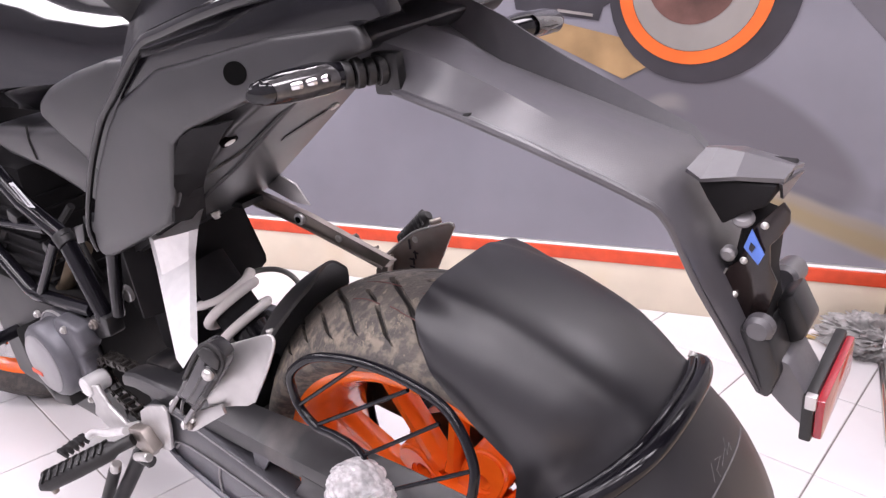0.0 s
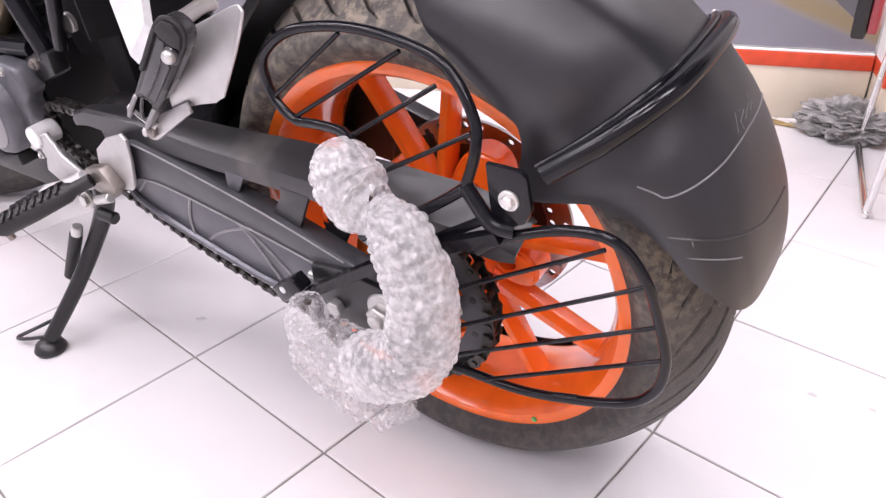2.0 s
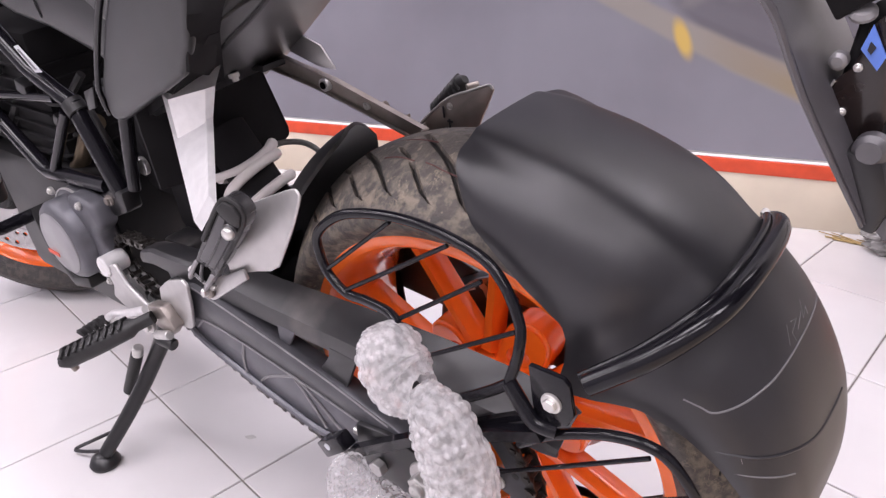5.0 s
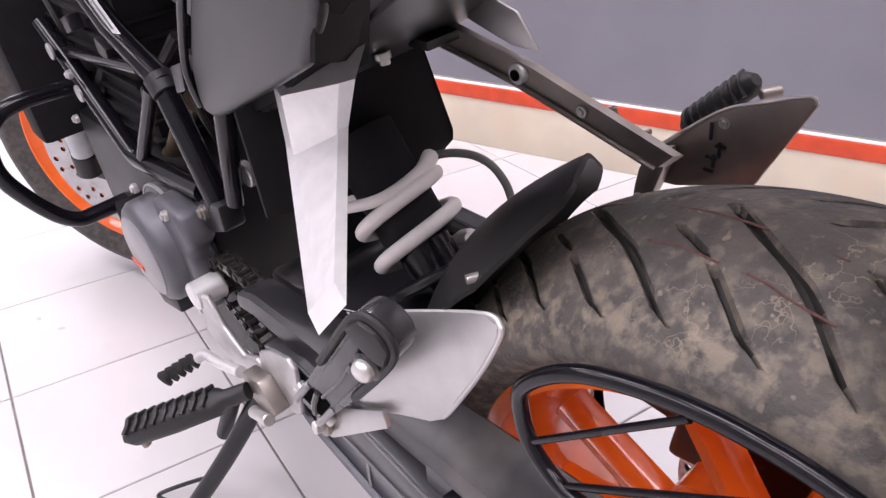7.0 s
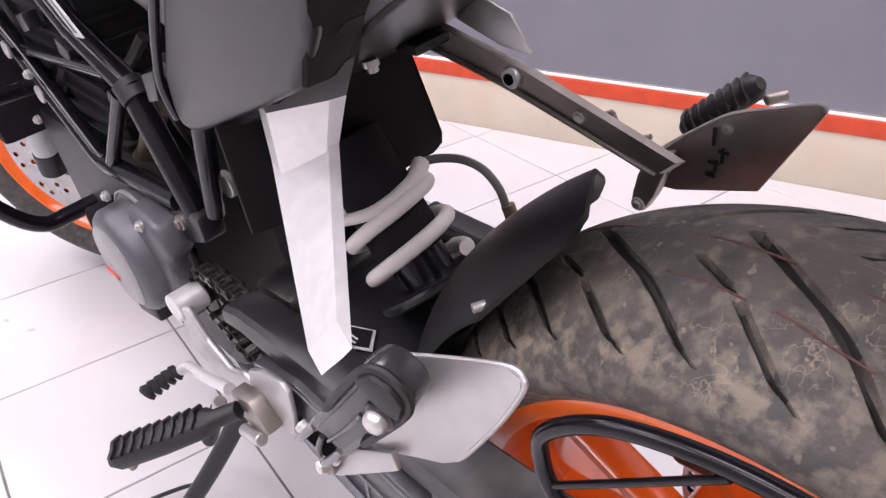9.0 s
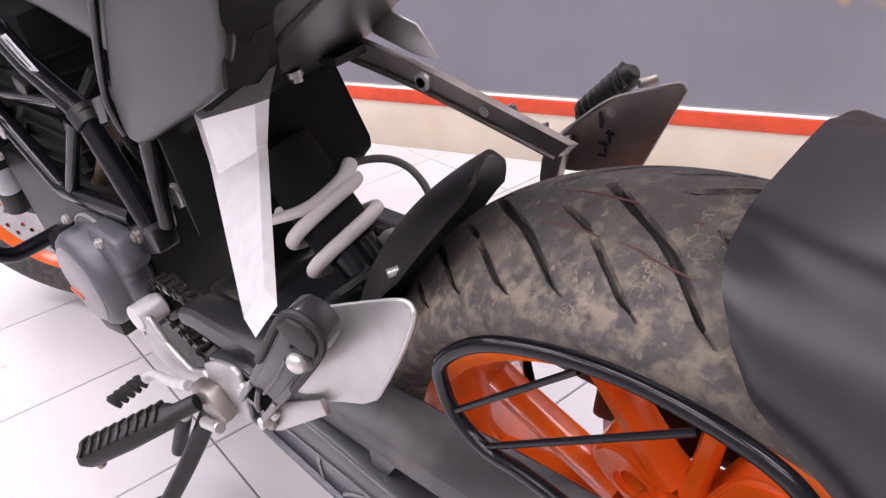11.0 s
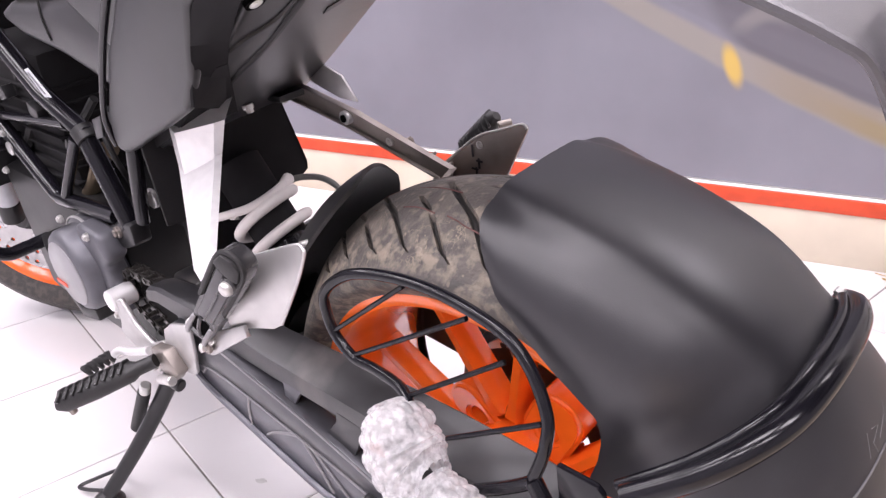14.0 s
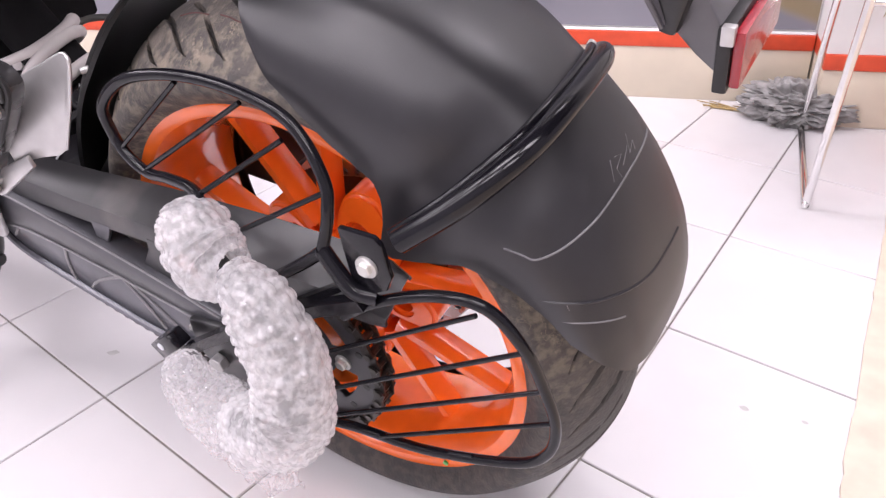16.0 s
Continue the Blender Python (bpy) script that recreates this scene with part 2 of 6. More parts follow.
    blend(calc("MULTIPLY", arc, 0.55), (0.25, 0.235, 0.225))
    nt.links.new(base, bsdf.inputs["Base Color"])
    return m


M_POSTER = poster_material()


def tyre_material():
    """Worn black rubber under dried tan mud, with pale cracks and faint red marks."""
    m, nt, b = nodes_of("dusty_tyre_rubber")
    N, L = nt.nodes.new, nt.links.new
    tc = N("ShaderNodeTexCoord")

    def tex(kind, scale, detail=6.0):
        n = N(kind)
        n.inputs["Scale"].default_value = scale
        if "Detail" in n.inputs:
            n.inputs["Detail"].default_value = detail
        L(tc.outputs["Object"], n.inputs["Vector"])
        return n

    def rng(value, lo, hi, to):
        r = N("ShaderNodeMapRange")
        r.inputs["From Min"].default_value, r.inputs["From Max"].default_value, r.inputs["To Max"].default_value = lo, hi, to
        L(value, r.inputs["Value"])
        return r.outputs["Result"]

    def over(fac, below, colour):
        x = N("ShaderNodeMixRGB")
        x.inputs[2].default_value = (*colour, 1)
        L(fac, x.inputs[0]), L(below, x.inputs[1])
        return x.outputs[0]

    big, mid, fine = tex("ShaderNodeTexNoise", 22, 9), tex("ShaderNodeTexNoise", 75, 6), tex("ShaderNodeTexNoise", 320, 4)
    ramp = N("ShaderNodeValToRGB")
    ramp.color_ramp.elements[0].color, ramp.color_ramp.elements[1].color = (0.036, 0.033, 0.031, 1), (0.1, 0.089, 0.08, 1)
    L(mid.outputs["Fac"], ramp.inputs["Fac"])
    c = over(rng(big.outputs["Fac"], 0.42, 0.68, 0.55), ramp.outputs["Color"], (0.165, 0.14, 0.117))
    c = over(rng(mid.outputs["Fac"], 0.54, 0.7, 0.5), c, (0.27, 0.225, 0.175))
    vor = N("ShaderNodeTexVoronoi")
    vor.feature = "DISTANCE_TO_EDGE"
    vor.inputs["Scale"].default_value = 38
    warp = N("ShaderNodeMixRGB")
    warp.inputs[0].default_value = 0.06
    L(tc.outputs["Object"], warp.inputs[1]), L(tex("ShaderNodeTexNoise", 60, 3).outputs["Color"], warp.inputs[2]), L(warp.outputs[0], vor.inputs["Vector"])
    near = rng(vor.outputs["Distance"], 0.03, 0.0, 0.8)
    patch = rng(tex("ShaderNodeTexNoise", 14, 2).outputs["Fac"], 0.5, 0.62, 1.0)
    both = N("ShaderNodeMath")
    both.operation = "MULTIPLY"
    L(near, both.inputs[0]), L(patch, both.inputs[1])
    c = over(both.outputs[0], c, (0.28, 0.23, 0.17))
    c = over(rng(tex("ShaderNodeTexNoise", 130, 2).outputs["Fac"], 0.68, 0.74, 0.6), c, (0.3, 0.25, 0.19))
    split, crust = N("ShaderNodeSeparateXYZ"), N("ShaderNodeMath")
    crust.operation = "MULTIPLY"
    L(tc.outputs["Object"], split.inputs[0])
    L(rng(split.outputs["Y"], -0.012, -0.045, 1.0), crust.inputs[0]), L(rng(tex("ShaderNodeTexNoise", 90, 12).outputs["Fac"], 0.46, 0.62, 0.7), crust.inputs[1])
    c = over(crust.outputs[0], c, (0.3, 0.25, 0.19))
    # the tan patches end towards the flanks and the lower half, which go plain dark
    flank = N("ShaderNodeMath")
    flank.operation = "ABSOLUTE"
    L(split.outputs["Y"], flank.inputs[0])
    plain = N("ShaderNodeMixRGB")
    plain.inputs[2].default_value = (0.034, 0.032, 0.032, 1)
    plain_mask = N("ShaderNodeMath")
    plain_mask.operation = "MAXIMUM"
    L(rng(flank.outputs[0], 0.045, 0.072, 0.85), plain_mask.inputs[0]), L(rng(split.outputs["Z"], 0.4, 0.28, 0.8), plain_mask.inputs[1])
    L(plain_mask.outputs[0], plain.inputs[0]), L(c, plain.inputs[1])
    L(plain.outputs[0], b.inputs["Base Color"])
    b.inputs["Roughness"].default_value = 0.62
    bp = N("ShaderNodeBump")
    bp.inputs["Strength"].default_value, bp.inputs["Distance"].default_value = 0.6, 0.002
    L(fine.outputs["Fac"], bp.inputs["Height"]), L(bp.outputs["Normal"], b.inputs["Normal"])
    return m


M_RUBBER = tyre_material()


def wrap_material(name, lo, hi):
    """Clear bubble film: whitish where it is creased, see-through elsewhere."""
    m, nt, b = nodes_of(name)
    N, L = nt.nodes.new, nt.links.new
    tc, bp, ns, fine = N("ShaderNodeTexCoord"), N("ShaderNodeBump"), N("ShaderNodeTexNoise"), N("ShaderNodeTexVoronoi")
    ns.inputs["Scale"].default_value, fine.inputs["Scale"].default_value = 120, 165
    ns.inputs["Detail"].default_value, bp.invert = 5, True
    bp.inputs["Strength"].default_value, bp.inputs["Distance"].default_value = 0.7, 0.003
    L(tc.outputs["Object"], ns.inputs["Vector"]), L(tc.outputs["Object"], fine.inputs["Vector"])
    L(fine.outputs["Distance"], bp.inputs["Height"]), L(bp.outputs["Normal"], b.inputs["Normal"])

    def rng(value, a, z, lo_, hi_):
        r = N("ShaderNodeMapRange")
        for key, v in zip(("From Min", "From Max", "To Min", "To Max"), (a, z, lo_, hi_)):
            r.inputs[key].default_value = v
        L(value, r.inputs["Value"])
        return r.outputs["Result"]

    mask = rng(ns.outputs["Fac"], 0.4, 0.6, lo, hi)
    b.inputs["Base Color"].default_value = (0.96, 0.955, 0.965, 1)
    b.inputs["Roughness"].default_value = 0.06
    b.inputs["Specular IOR Level"].default_value = 1.0
    # light passes the milky film from both sides
    glow, both, clear, out = N("ShaderNodeBsdfTranslucent"), N("ShaderNodeMixShader"), N("ShaderNodeBsdfTransparent"), N("ShaderNodeMixShader")
    glow.inputs["Color"].default_value = (0.95, 0.94, 0.945, 1)
    both.inputs[0].default_value = 0.5
    L(bp.outputs["Normal"], glow.inputs["Normal"])
    L(b.outputs[0], both.inputs[1]), L(glow.outputs[0], both.inputs[2])
    L(mask, out.inputs[0]), L(clear.outputs[0], out.inputs[1]), L(both.outputs[0], out.inputs[2])
    L(out.outputs[0], nt.nodes["Material Output"].inputs["Surface"])
    return m


M_WRAP = wrap_material("bubble_film", 0.46, 0.76)
M_FILM = wrap_material("thin_bubble_film", 0.08, 0.34)
m, nt, b = nodes_of("light_diffuser")
b.inputs["Base Color"].default_value = (0.9, 0.9, 0.9, 1)
b.inputs["Emission Color"].default_value, b.inputs["Emission Strength"].default_value = (1, 0.97, 0.985, 1), 4.5
M_DIFFUSER = m


# ---- shapes ----
def part(name, bm, mat, parent=None, label="", sharp=38, smooth=True, m=None):
    """Links a bmesh as one mesh object under a thing or a part."""
    bmesh.ops.recalc_face_normals(bm, faces=bm.faces)
    me = bpy.data.meshes.new(name)
    if smooth:
        for f in bm.faces:
            f.smooth = True
    bm.to_mesh(me)
    bm.free()
    if smooth:
        me.set_sharp_from_angle(angle=radians(sharp))
    me.materials.append(mat)
    ob = new(name, me)
    ob.parent = parent
    if m is not None:
        ob.matrix_local = m
    if label:
        ob["label"] = label
    return ob


def thing(name, m, label, category, group="", kind=""):
    ob = new(name)
    ob.empty_display_size = 0.05
    ob.matrix_world = m
    return tagged(ob, label, category, group, kind)


def box(x0, x1, y0, y1, z0, z1, bevel=0.0, bm=None, seg=2):
    bm2 = bmesh.new()
    bmesh.ops.create_cube(bm2, size=1)
    for v in bm2.verts:
        v.co = Vector((x0 + (v.co.x + 0.5) * (x1 - x0), y0 + (v.co.y + 0.5) * (y1 - y0), z0 + (v.co.z + 0.5) * (z1 - z0)))
    if bevel:
        bmesh.ops.bevel(bm2, geom=bm2.edges[:], offset=bevel, segments=seg, profile=0.6, affect="EDGES")
    return join(bm, bm2)


def join(bm, other):
    if bm is None:
        return other
    me = bpy.data.meshes.new("scratch")
    other.to_mesh(me)
    other.free()
    bm.from_mesh(me)
    bpy.data.meshes.remove(me)
    return bm


def smooth_path(pts, steps=6, closed=False):
    p = [Vector(q) for q in pts]
    n, out = len(p), []
    for i in range(n if closed else n - 1):
        if closed:
            a, b, c, d = p[i - 1], p[i], p[(i + 1) % n], p[(i + 2) % n]
        else:
            a, b, c, d = p[max(i - 1, 0)], p[i], p[i + 1], p[min(i + 2, n - 1)]
        for s in range(steps):
            t = s / steps
            out.append(0.5 * ((2 * b) + (c - a) * t + (2 * a - 5 * b + 4 * c - d) * t * t + (3 * b - a - 3 * c + d) * t ** 3))
    if not closed:
        out.append(p[-1])
    return out


def tube(pts, r, n=10, steps=6, closed=False, bm=None, bent=True):
    """A round bar along a path; r is one radius or one for each given point."""
    path = smooth_path(pts, steps, closed) if bent and len(pts) > 2 else [Vector(q) for q in pts]
    if isinstance(r, (int, float)):
        rs = [r] * len(path)
    else:
        rs = [float(np.interp(i * (len(r) - 1) / (len(path) - 1), range(len(r)), r)) for i in range(len(path))]
    bm2, rings, up = bmesh.new(), [], None
    for i, q in enumerate(path):
        if closed:
            d = path[(i + 1) % len(path)] - path[i - 1]
        else:
            d = path[min(i + 1, len(path) - 1)] - path[max(i - 1, 0)]
        d.normalize()
        if up is None:
            up = d.orthogonal().normalized()
        up = (up - d * up.dot(d)).normalized()
        side = d.cross(up)
        rings.append([bm2.verts.new(q + rs[i] * (math.cos(2 * math.pi * k / n) * up + math.sin(2 * math.pi * k / n) * side)) for k in range(n)])
    for i in range(len(rings) if closed else len(rings) - 1):
        a, b = rings[i], rings[(i + 1) % len(rings)]
        shift = 0
        if closed and i == len(rings) - 1:
            shift = min(range(n), key=lambda s: sum((a[k].co - b[(k + s) % n].co).length for k in range(n)))
        for k in range(n):
            bm2.faces.new((a[k], a[(k + 1) % n], b[(k + 1 + shift) % n], b[(k + shift) % n]))
    if not closed:
        bm2.faces.new(rings[0]), bm2.faces.new(rings[-1])
    return join(bm, bm2)


def lathe(profile, centre, n=64, closed=True, bm=None, axis="y"):
    """Profile of (radius, offset along the axis) turned round an axis through centre."""
    bm2 = bmesh.new()
    c = Vector(centre)
    rings = []
    for i in range(n):
        a = 2 * math.pi * i / n
        ring = []
        for r, o in profile:
            if axis == "y":
                v = Vector((r * math.cos(a), o, r * math.sin(a)))
            elif axis == "z":
                v = Vector((r * math.cos(a), r * math.sin(a), o))
            else:
                v = Vector((o, r * math.cos(a), r * math.sin(a)))
            ring.append(bm2.verts.new(c + v))
        rings.append(ring)
    m = len(profile)
    for i in range(n):
        a, b = rings[i], rings[(i + 1) % n]
        for k in range(m if closed else m - 1):
            bm2.faces.new((a[k], a[(k + 1) % m], b[(k + 1) % m], b[k]))
    if not closed:
        bmesh.ops.remove_doubles(bm2, verts=bm2.verts, dist=1e-6)
    return join(bm, bm2)


def prism(outline, y0, y1, bevel=0.0, seg=2, bm=None, plane="xz"):
    """A closed outline in x, z given depth from y0 to y1 (or in x, y from z0 to z1)."""
    bm2 = bmesh.new()
    put = (lambda a, b, d: (a, d, b)) if plane == "xz" else (lambda a, b, d: (a, b, d)) if plane == "xy" else (lambda a, b, d: (d, a, b))
    lo = [bm2.verts.new(put(a, b, y0)) for a, b in outline]
    hi = [bm2.verts.new(put(a, b, y1)) for a, b in outline]
    bm2.faces.new(lo), bm2.faces.new(hi)
    for i in range(len(lo)):
        j = (i + 1) % len(lo)
        bm2.faces.new((lo[i], lo[j], hi[j], hi[i]))
    if bevel:
        bmesh.ops.recalc_face_normals(bm2, faces=bm2.faces)
        bmesh.ops.bevel(bm2, geom=bm2.edges[:], offset=bevel, segments=seg, profile=0.5, affect="EDGES", clamp_overlap=True)
    return join(bm, bm2)


def plate(points, thick, bevel=0.0, bm=None):
    """A flat plate through points in space (its outline), with thickness across its plane."""
    bm2 = bmesh.new()
    p = [Vector(q) for q in points]
    n = Vector()
    for i in range(len(p)):
        a, b = p[i], p[(i + 1) % len(p)]
        n += a.cross(b)
    n.normalize()
    lo = [bm2.verts.new(q - n * thick / 2) for q in p]
    hi = [bm2.verts.new(q + n * thick / 2) for q in p]
    bm2.faces.new(lo), bm2.faces.new(hi)
    for i in range(len(lo)):
        j = (i + 1) % len(lo)
        bm2.faces.new((lo[i], lo[j], hi[j], hi[i]))
    if bevel:
        bmesh.ops.recalc_face_normals(bm2, faces=bm2.faces)
        bmesh.ops.bevel(bm2, geom=bm2.edges[:], offset=bevel, segments=2, profile=0.5, affect="EDGES", clamp_overlap=True)
    return join(bm, bm2)


def loft(rings, cap=True, closed_ring=True, bm=None):
    bm2 = bmesh.new()
    vs = [[bm2.verts.new(q) for q in ring] for ring in rings]
    n = len(vs[0])
    for a, b in zip(vs, vs[1:]):
        for k in range(n if closed_ring else n - 1):
            bm2.faces.new((a[k], a[(k + 1) % n], b[(k + 1) % n], b[k]))
    if cap and closed_ring:
        bm2.faces.new(vs[0]), bm2.faces.new(vs[-1])
    return join(bm, bm2)


def sheet(grid, thick, bm=None):
    """A curved sheet through rows of points, thickened along its normals."""
    rows, cols = len(grid), len(grid[0])
    g = [[Vector(q) for q in row] for row in grid]
    nrm = [[None] * cols for _ in range(rows)]
    for i in range(rows):
        for j in range(cols):
            du = g[min(i + 1, rows - 1)][j] - g[max(i - 1, 0)][j]
            dv = g[i][min(j + 1, cols - 1)] - g[i][max(j - 1, 0)]
            c = du.cross(dv)
            nrm[i][j] = c.normalized() if c.length > 1e-9 else Vector((0, 0, 1))
    bm2 = bmesh.new()
    A = [[bm2.verts.new(g[i][j] + nrm[i][j] * thick / 2) for j in range(cols)] for i in range(rows)]
    B = [[bm2.verts.new(g[i][j] - nrm[i][j] * thick / 2) for j in range(cols)] for i in range(rows)]
    for i in range(rows - 1):
        for j in range(cols - 1):
            bm2.faces.new((A[i][j], A[i][j + 1], A[i + 1][j + 1], A[i + 1][j]))
            bm2.faces.new((B[i][j], B[i + 1][j], B[i + 1][j + 1], B[i][j + 1]))
    for i in range(rows - 1):
        for j in (0, cols - 1):
            bm2.faces.new((A[i][j], A[i + 1][j], B[i + 1][j], B[i][j]))
    for j in range(cols - 1):
        for i in (0, rows - 1):
            bm2.faces.new((A[i][j], A[i][j + 1], B[i][j + 1], B[i][j]))
    return join(bm, bm2)


def cyl(p, q, r, n=16, bm=None, bevel=0.0):
    """A round piece from p to q, with a small chamfer."""
    p, q = Vector(p), Vector(q)
    if bevel:
        d = (q - p).normalized() * bevel
        return tube([p, p + d, q - d, q], [r - bevel, r, r, r - bevel], n, bm=bm, bent=False)
    return tube([p, q], r, n, bm=bm, bent=False)


def bolt(p, direction, r=0.008, h=0.006, bm=None):
    d = Vector(direction).normalized()
    p = Vector(p)
    bm = cyl(p - d * 0.004, p + d * 0.0015, r * 1.45, 20, bm, 0.0005)
    return cyl(p, p + d * h, r, 6, bm, 0.0008)


# ---- the room ----
floor_bed = part("floor", box(-6, 6, -6, 6, -0.12, -0.003), M_GROUT)
tagged(floor_bed, "white glossy square floor tiles with dark grout lines", "floor", kind="structure")


def wall_box(name, u0, u1, v0, v1, z0, z1, mat, label, bevel=0.0):
    ob = part(name, box(u0, u1, v0, v1, z0, z1, bevel), mat)
    ob.matrix_world = WALL
    return tagged(ob, label, "wall", kind="structure")


wall_box("wall_north", ROOM_U0, ROOM_U1, 0.0, 0.15, 0, ROOM_H, M_WALL, "pale painted showroom wall behind the large poster")
# three unseen walls, added to close the room; their grey sets bounce and reflections
wall_box("wall_south", ROOM_U0, ROOM_U1, -ROOM_DEPTH - 0.15, -ROOM_DEPTH, 0, ROOM_H, M_WALL2, "unseen grey wall added to close the room")
wall_box("wall_west", ROOM_U0 - 0.15, ROOM_U0, -ROOM_DEPTH - 0.15, 0.15, 0, ROOM_H, M_WALL2, "unseen grey side wall added to close the room")
wall_box("wall_east", ROOM_U1, ROOM_U1 + 0.15, -ROOM_DEPTH - 0.15, 0.15, 0, ROOM_H, M_WALL2, "unseen grey side wall added to close the room")
ob = part("ceiling", box(ROOM_U0 - 0.15, ROOM_U1 + 0.15, -ROOM_DEPTH - 0.15, 0.15, ROOM_H, ROOM_H + 0.1), M_CEIL)
ob.matrix_world = WALL
tagged(ob, "plain grey ceiling with long light panels", "ceiling", kind="structure")

# skirting and the red band over it
SK, RED0, RED1 = 0.022, 0.131, 0.166
ob = part("baseboard", box(ROOM_U0, 1.16, -SK, -0.001, 0, RED0, 0.002), M_SKIRT)
ob.matrix_world = WALL
tagged(ob, "stained cream skirting along the wall foot", "baseboard", kind="structure")
ob = part("trim", box(ROOM_U0, 1.16, -SK - 0.003, -0.001, RED0, RED1, 0.002), M_BAND)
ob.matrix_world = WALL
tagged(ob, "orange-red painted band over the skirting", "trim", kind="structure")
# the highlight on the band's top edge, put in as a white strip
ob = part("trim", box(ROOM_U0, 1.16, -SK + 0.003, -0.001, RED1 + 0.0005, RED1 + 0.0032, 0.0008), M_WHITE)
ob.matrix_world = WALL
tagged(ob, "thin white strip painting the highlight along the red band's top", "trim", kind="structure")

# pillar foot to the right of the broom
pillar = thing("pillar", WALL @ pose(1.165, -0.15, 0), "cream pillar foot with a red band", "pillar", kind="structure")
part("base", box(0, 0.9, 0, 0.148, 0, RED0, 0.003), M_SKIRT, pillar)
part("band", box(-0.002, 0.9, -0.003, 0.148, RED0 + 0.0005, RED1, 0.002), M_BAND, pillar, "orange-red painted band")
part("shaft", box(0.0, 0.9, 0.002, 0.148, RED1 + 0.0005, ROOM_H - 0.002), M_WALL, pillar)

# ceiling panels
fixture = None
for u, v in PANELS:
    if fixture is None:
        fixture = thing("ceiling_light", WALL @ pose(u, v, ROOM_H), "long white recessed ceiling light panel, lit", "ceiling light", "ceiling lights")
        f = box(-0.61, 0.61, -0.31, -0.285, -0.03, -0.001, 0.003)
        f = box(-0.61, 0.61, 0.285, 0.31, -0.03, -0.001, 0.003, f)
        f = box(-0.61, -0.585, -0.285, 0.285, -0.03, -0.001, 0.003, f)
        f = box(0.585, 0.61, -0.285, 0.285, -0.03, -0.001, 0.003, f)
        part("frame", f, M_WHITE, fixture)
        part("diffuser", box(-0.584, 0.584, -0.284, 0.284, -0.02, -0.002), M_DIFFUSER, fixture)
    else:
        copy_thing(fixture, WALL @ pose(u, v, ROOM_H))

# ---- the poster ----
poster = thing("poster", WALL @ pose(0, 0, 0), "large grey wall poster of a road with a motorcycle wheel", "poster")
P0 = RED1 + 0.008


def flat(name, outline, layer, mat, label=""):
    bm = bmesh.new()
    vs = [bm.verts.new((u, -0.004 - 0.0012 * layer, z)) for u, z in outline]
    f = bm.faces.new(vs)
    r = bmesh.ops.extrude_face_region(bm, geom=[f])
    for v in r["geom"]:
        if isinstance(v, bmesh.types.BMVert):
            v.co.y += 0.001
    return part(name, bm, mat, poster, label, smooth=False)


def ring_outline(cu, cz, r, n=40, a0=0, a1=360):
    return [(cu + r * math.cos(radians(a0 + (a1 - a0) * i / n)), cz + r * math.sin(radians(a0 + (a1 - a0) * i / n))) for i in range(n + (a1 - a0 < 360))]


def annulus(name, cu, cz, r0, r1, layer, mat, label="", n=56):
    bm = bmesh.new()
    y = -0.004 - 0.0012 * layer
    A = [bm.verts.new((cu + r0 * math.cos(2 * math.pi * i / n), y, cz + r0 * math.sin(2 * math.pi * i / n))) for i in range(n)]
    B = [bm.verts.new((cu + r1 * math.cos(2 * math.pi * i / n), y, cz + r1 * math.sin(2 * math.pi * i / n))) for i in range(n)]
    for i in range(n):
        bm.faces.new((A[i], A[(i + 1) % n], B[(i + 1) % n], B[i]))
    return part(name, bm, mat, poster, label, smooth=False)


flat("sheet", [(-2.6, P0), (1.16, P0), (1.16, 2.2), (-2.6, 2.2)], 0, M_POSTER)
flat("verge", [(0.27, 0.735), (0.5, 0.625), (0.59, 0.672), (0.6, 0.7), (0.42, 0.745), (0.3, 0.775)], 2, M_POSTER_OCHRE, "ochre strip of verge")
flat("tail_piece", [(0.22, 0.80), (0.435, 0.768), (0.445, 0.8), (0.5, 0.83), (0.42, 0.9), (0.2, 0.9)], 2, M_POSTER_BLACK, "black pictured bodywork")
flat("lettering", [(0.33, 0.792), (0.42, 0.778), (0.42, 0.785), (0.33, 0.799)], 4, M_POSTER_PALE, "pale bar of lettering")
flat("road_far", [(0.9, 0.9), (1.159, 0.62), (1.159, 1.4), (0.9, 1.4)], 1, M_POSTER_DARK, "darker patch of pictured road")
flat("tyre_picture", ring_outline(0.679, 0.835, 0.219), 3, M_POSTER_BLACK, "black pictured tyre")
annulus("rim_picture", 0.662, 0.84, 0.148, 0.178, 5, M_POSTER_ORANGE, "orange pictured wheel rim")
flat("wheel_gap", ring_outline(0.662, 0.84, 0.147), 4, M_POSTER_PALE)
flat("hub_picture", ring_outline(0.655, 0.86, 0.105), 5, M_POSTER_HUB, "dark pictured brake and hub")

# ---- loose things by the wall ----
# a crumpled grey rag
bm = bmesh.new()
bmesh.ops.create_icosphere(bm, subdivisions=6, radius=1)
for v in bm.verts:
    q = v.co.copy()
    s = 1.18 + 0.3 * noise.noise(q * 2.2) - 0.45 * abs(noise.noise(q * 3.3)) - 0.35 * abs(noise.noise(q * 6.5 + Vector((3, 1, 0)))) - 0.12 * abs(noise.noise(q * 14))
    v.co = Vector((q.x * 0.115 * s, q.y * 0.075 * s, max(0.0, 0.036 + q.z * 0.05 * s)))
rag = part("cleaning_rag", bm, M_CLOTH, sharp=70)
rag.matrix_world = pose(1.085, 1.475, 0.0, 0, 0, 12)
tagged(rag, "crumpled dirty grey cleaning rag on the floor", "rag")

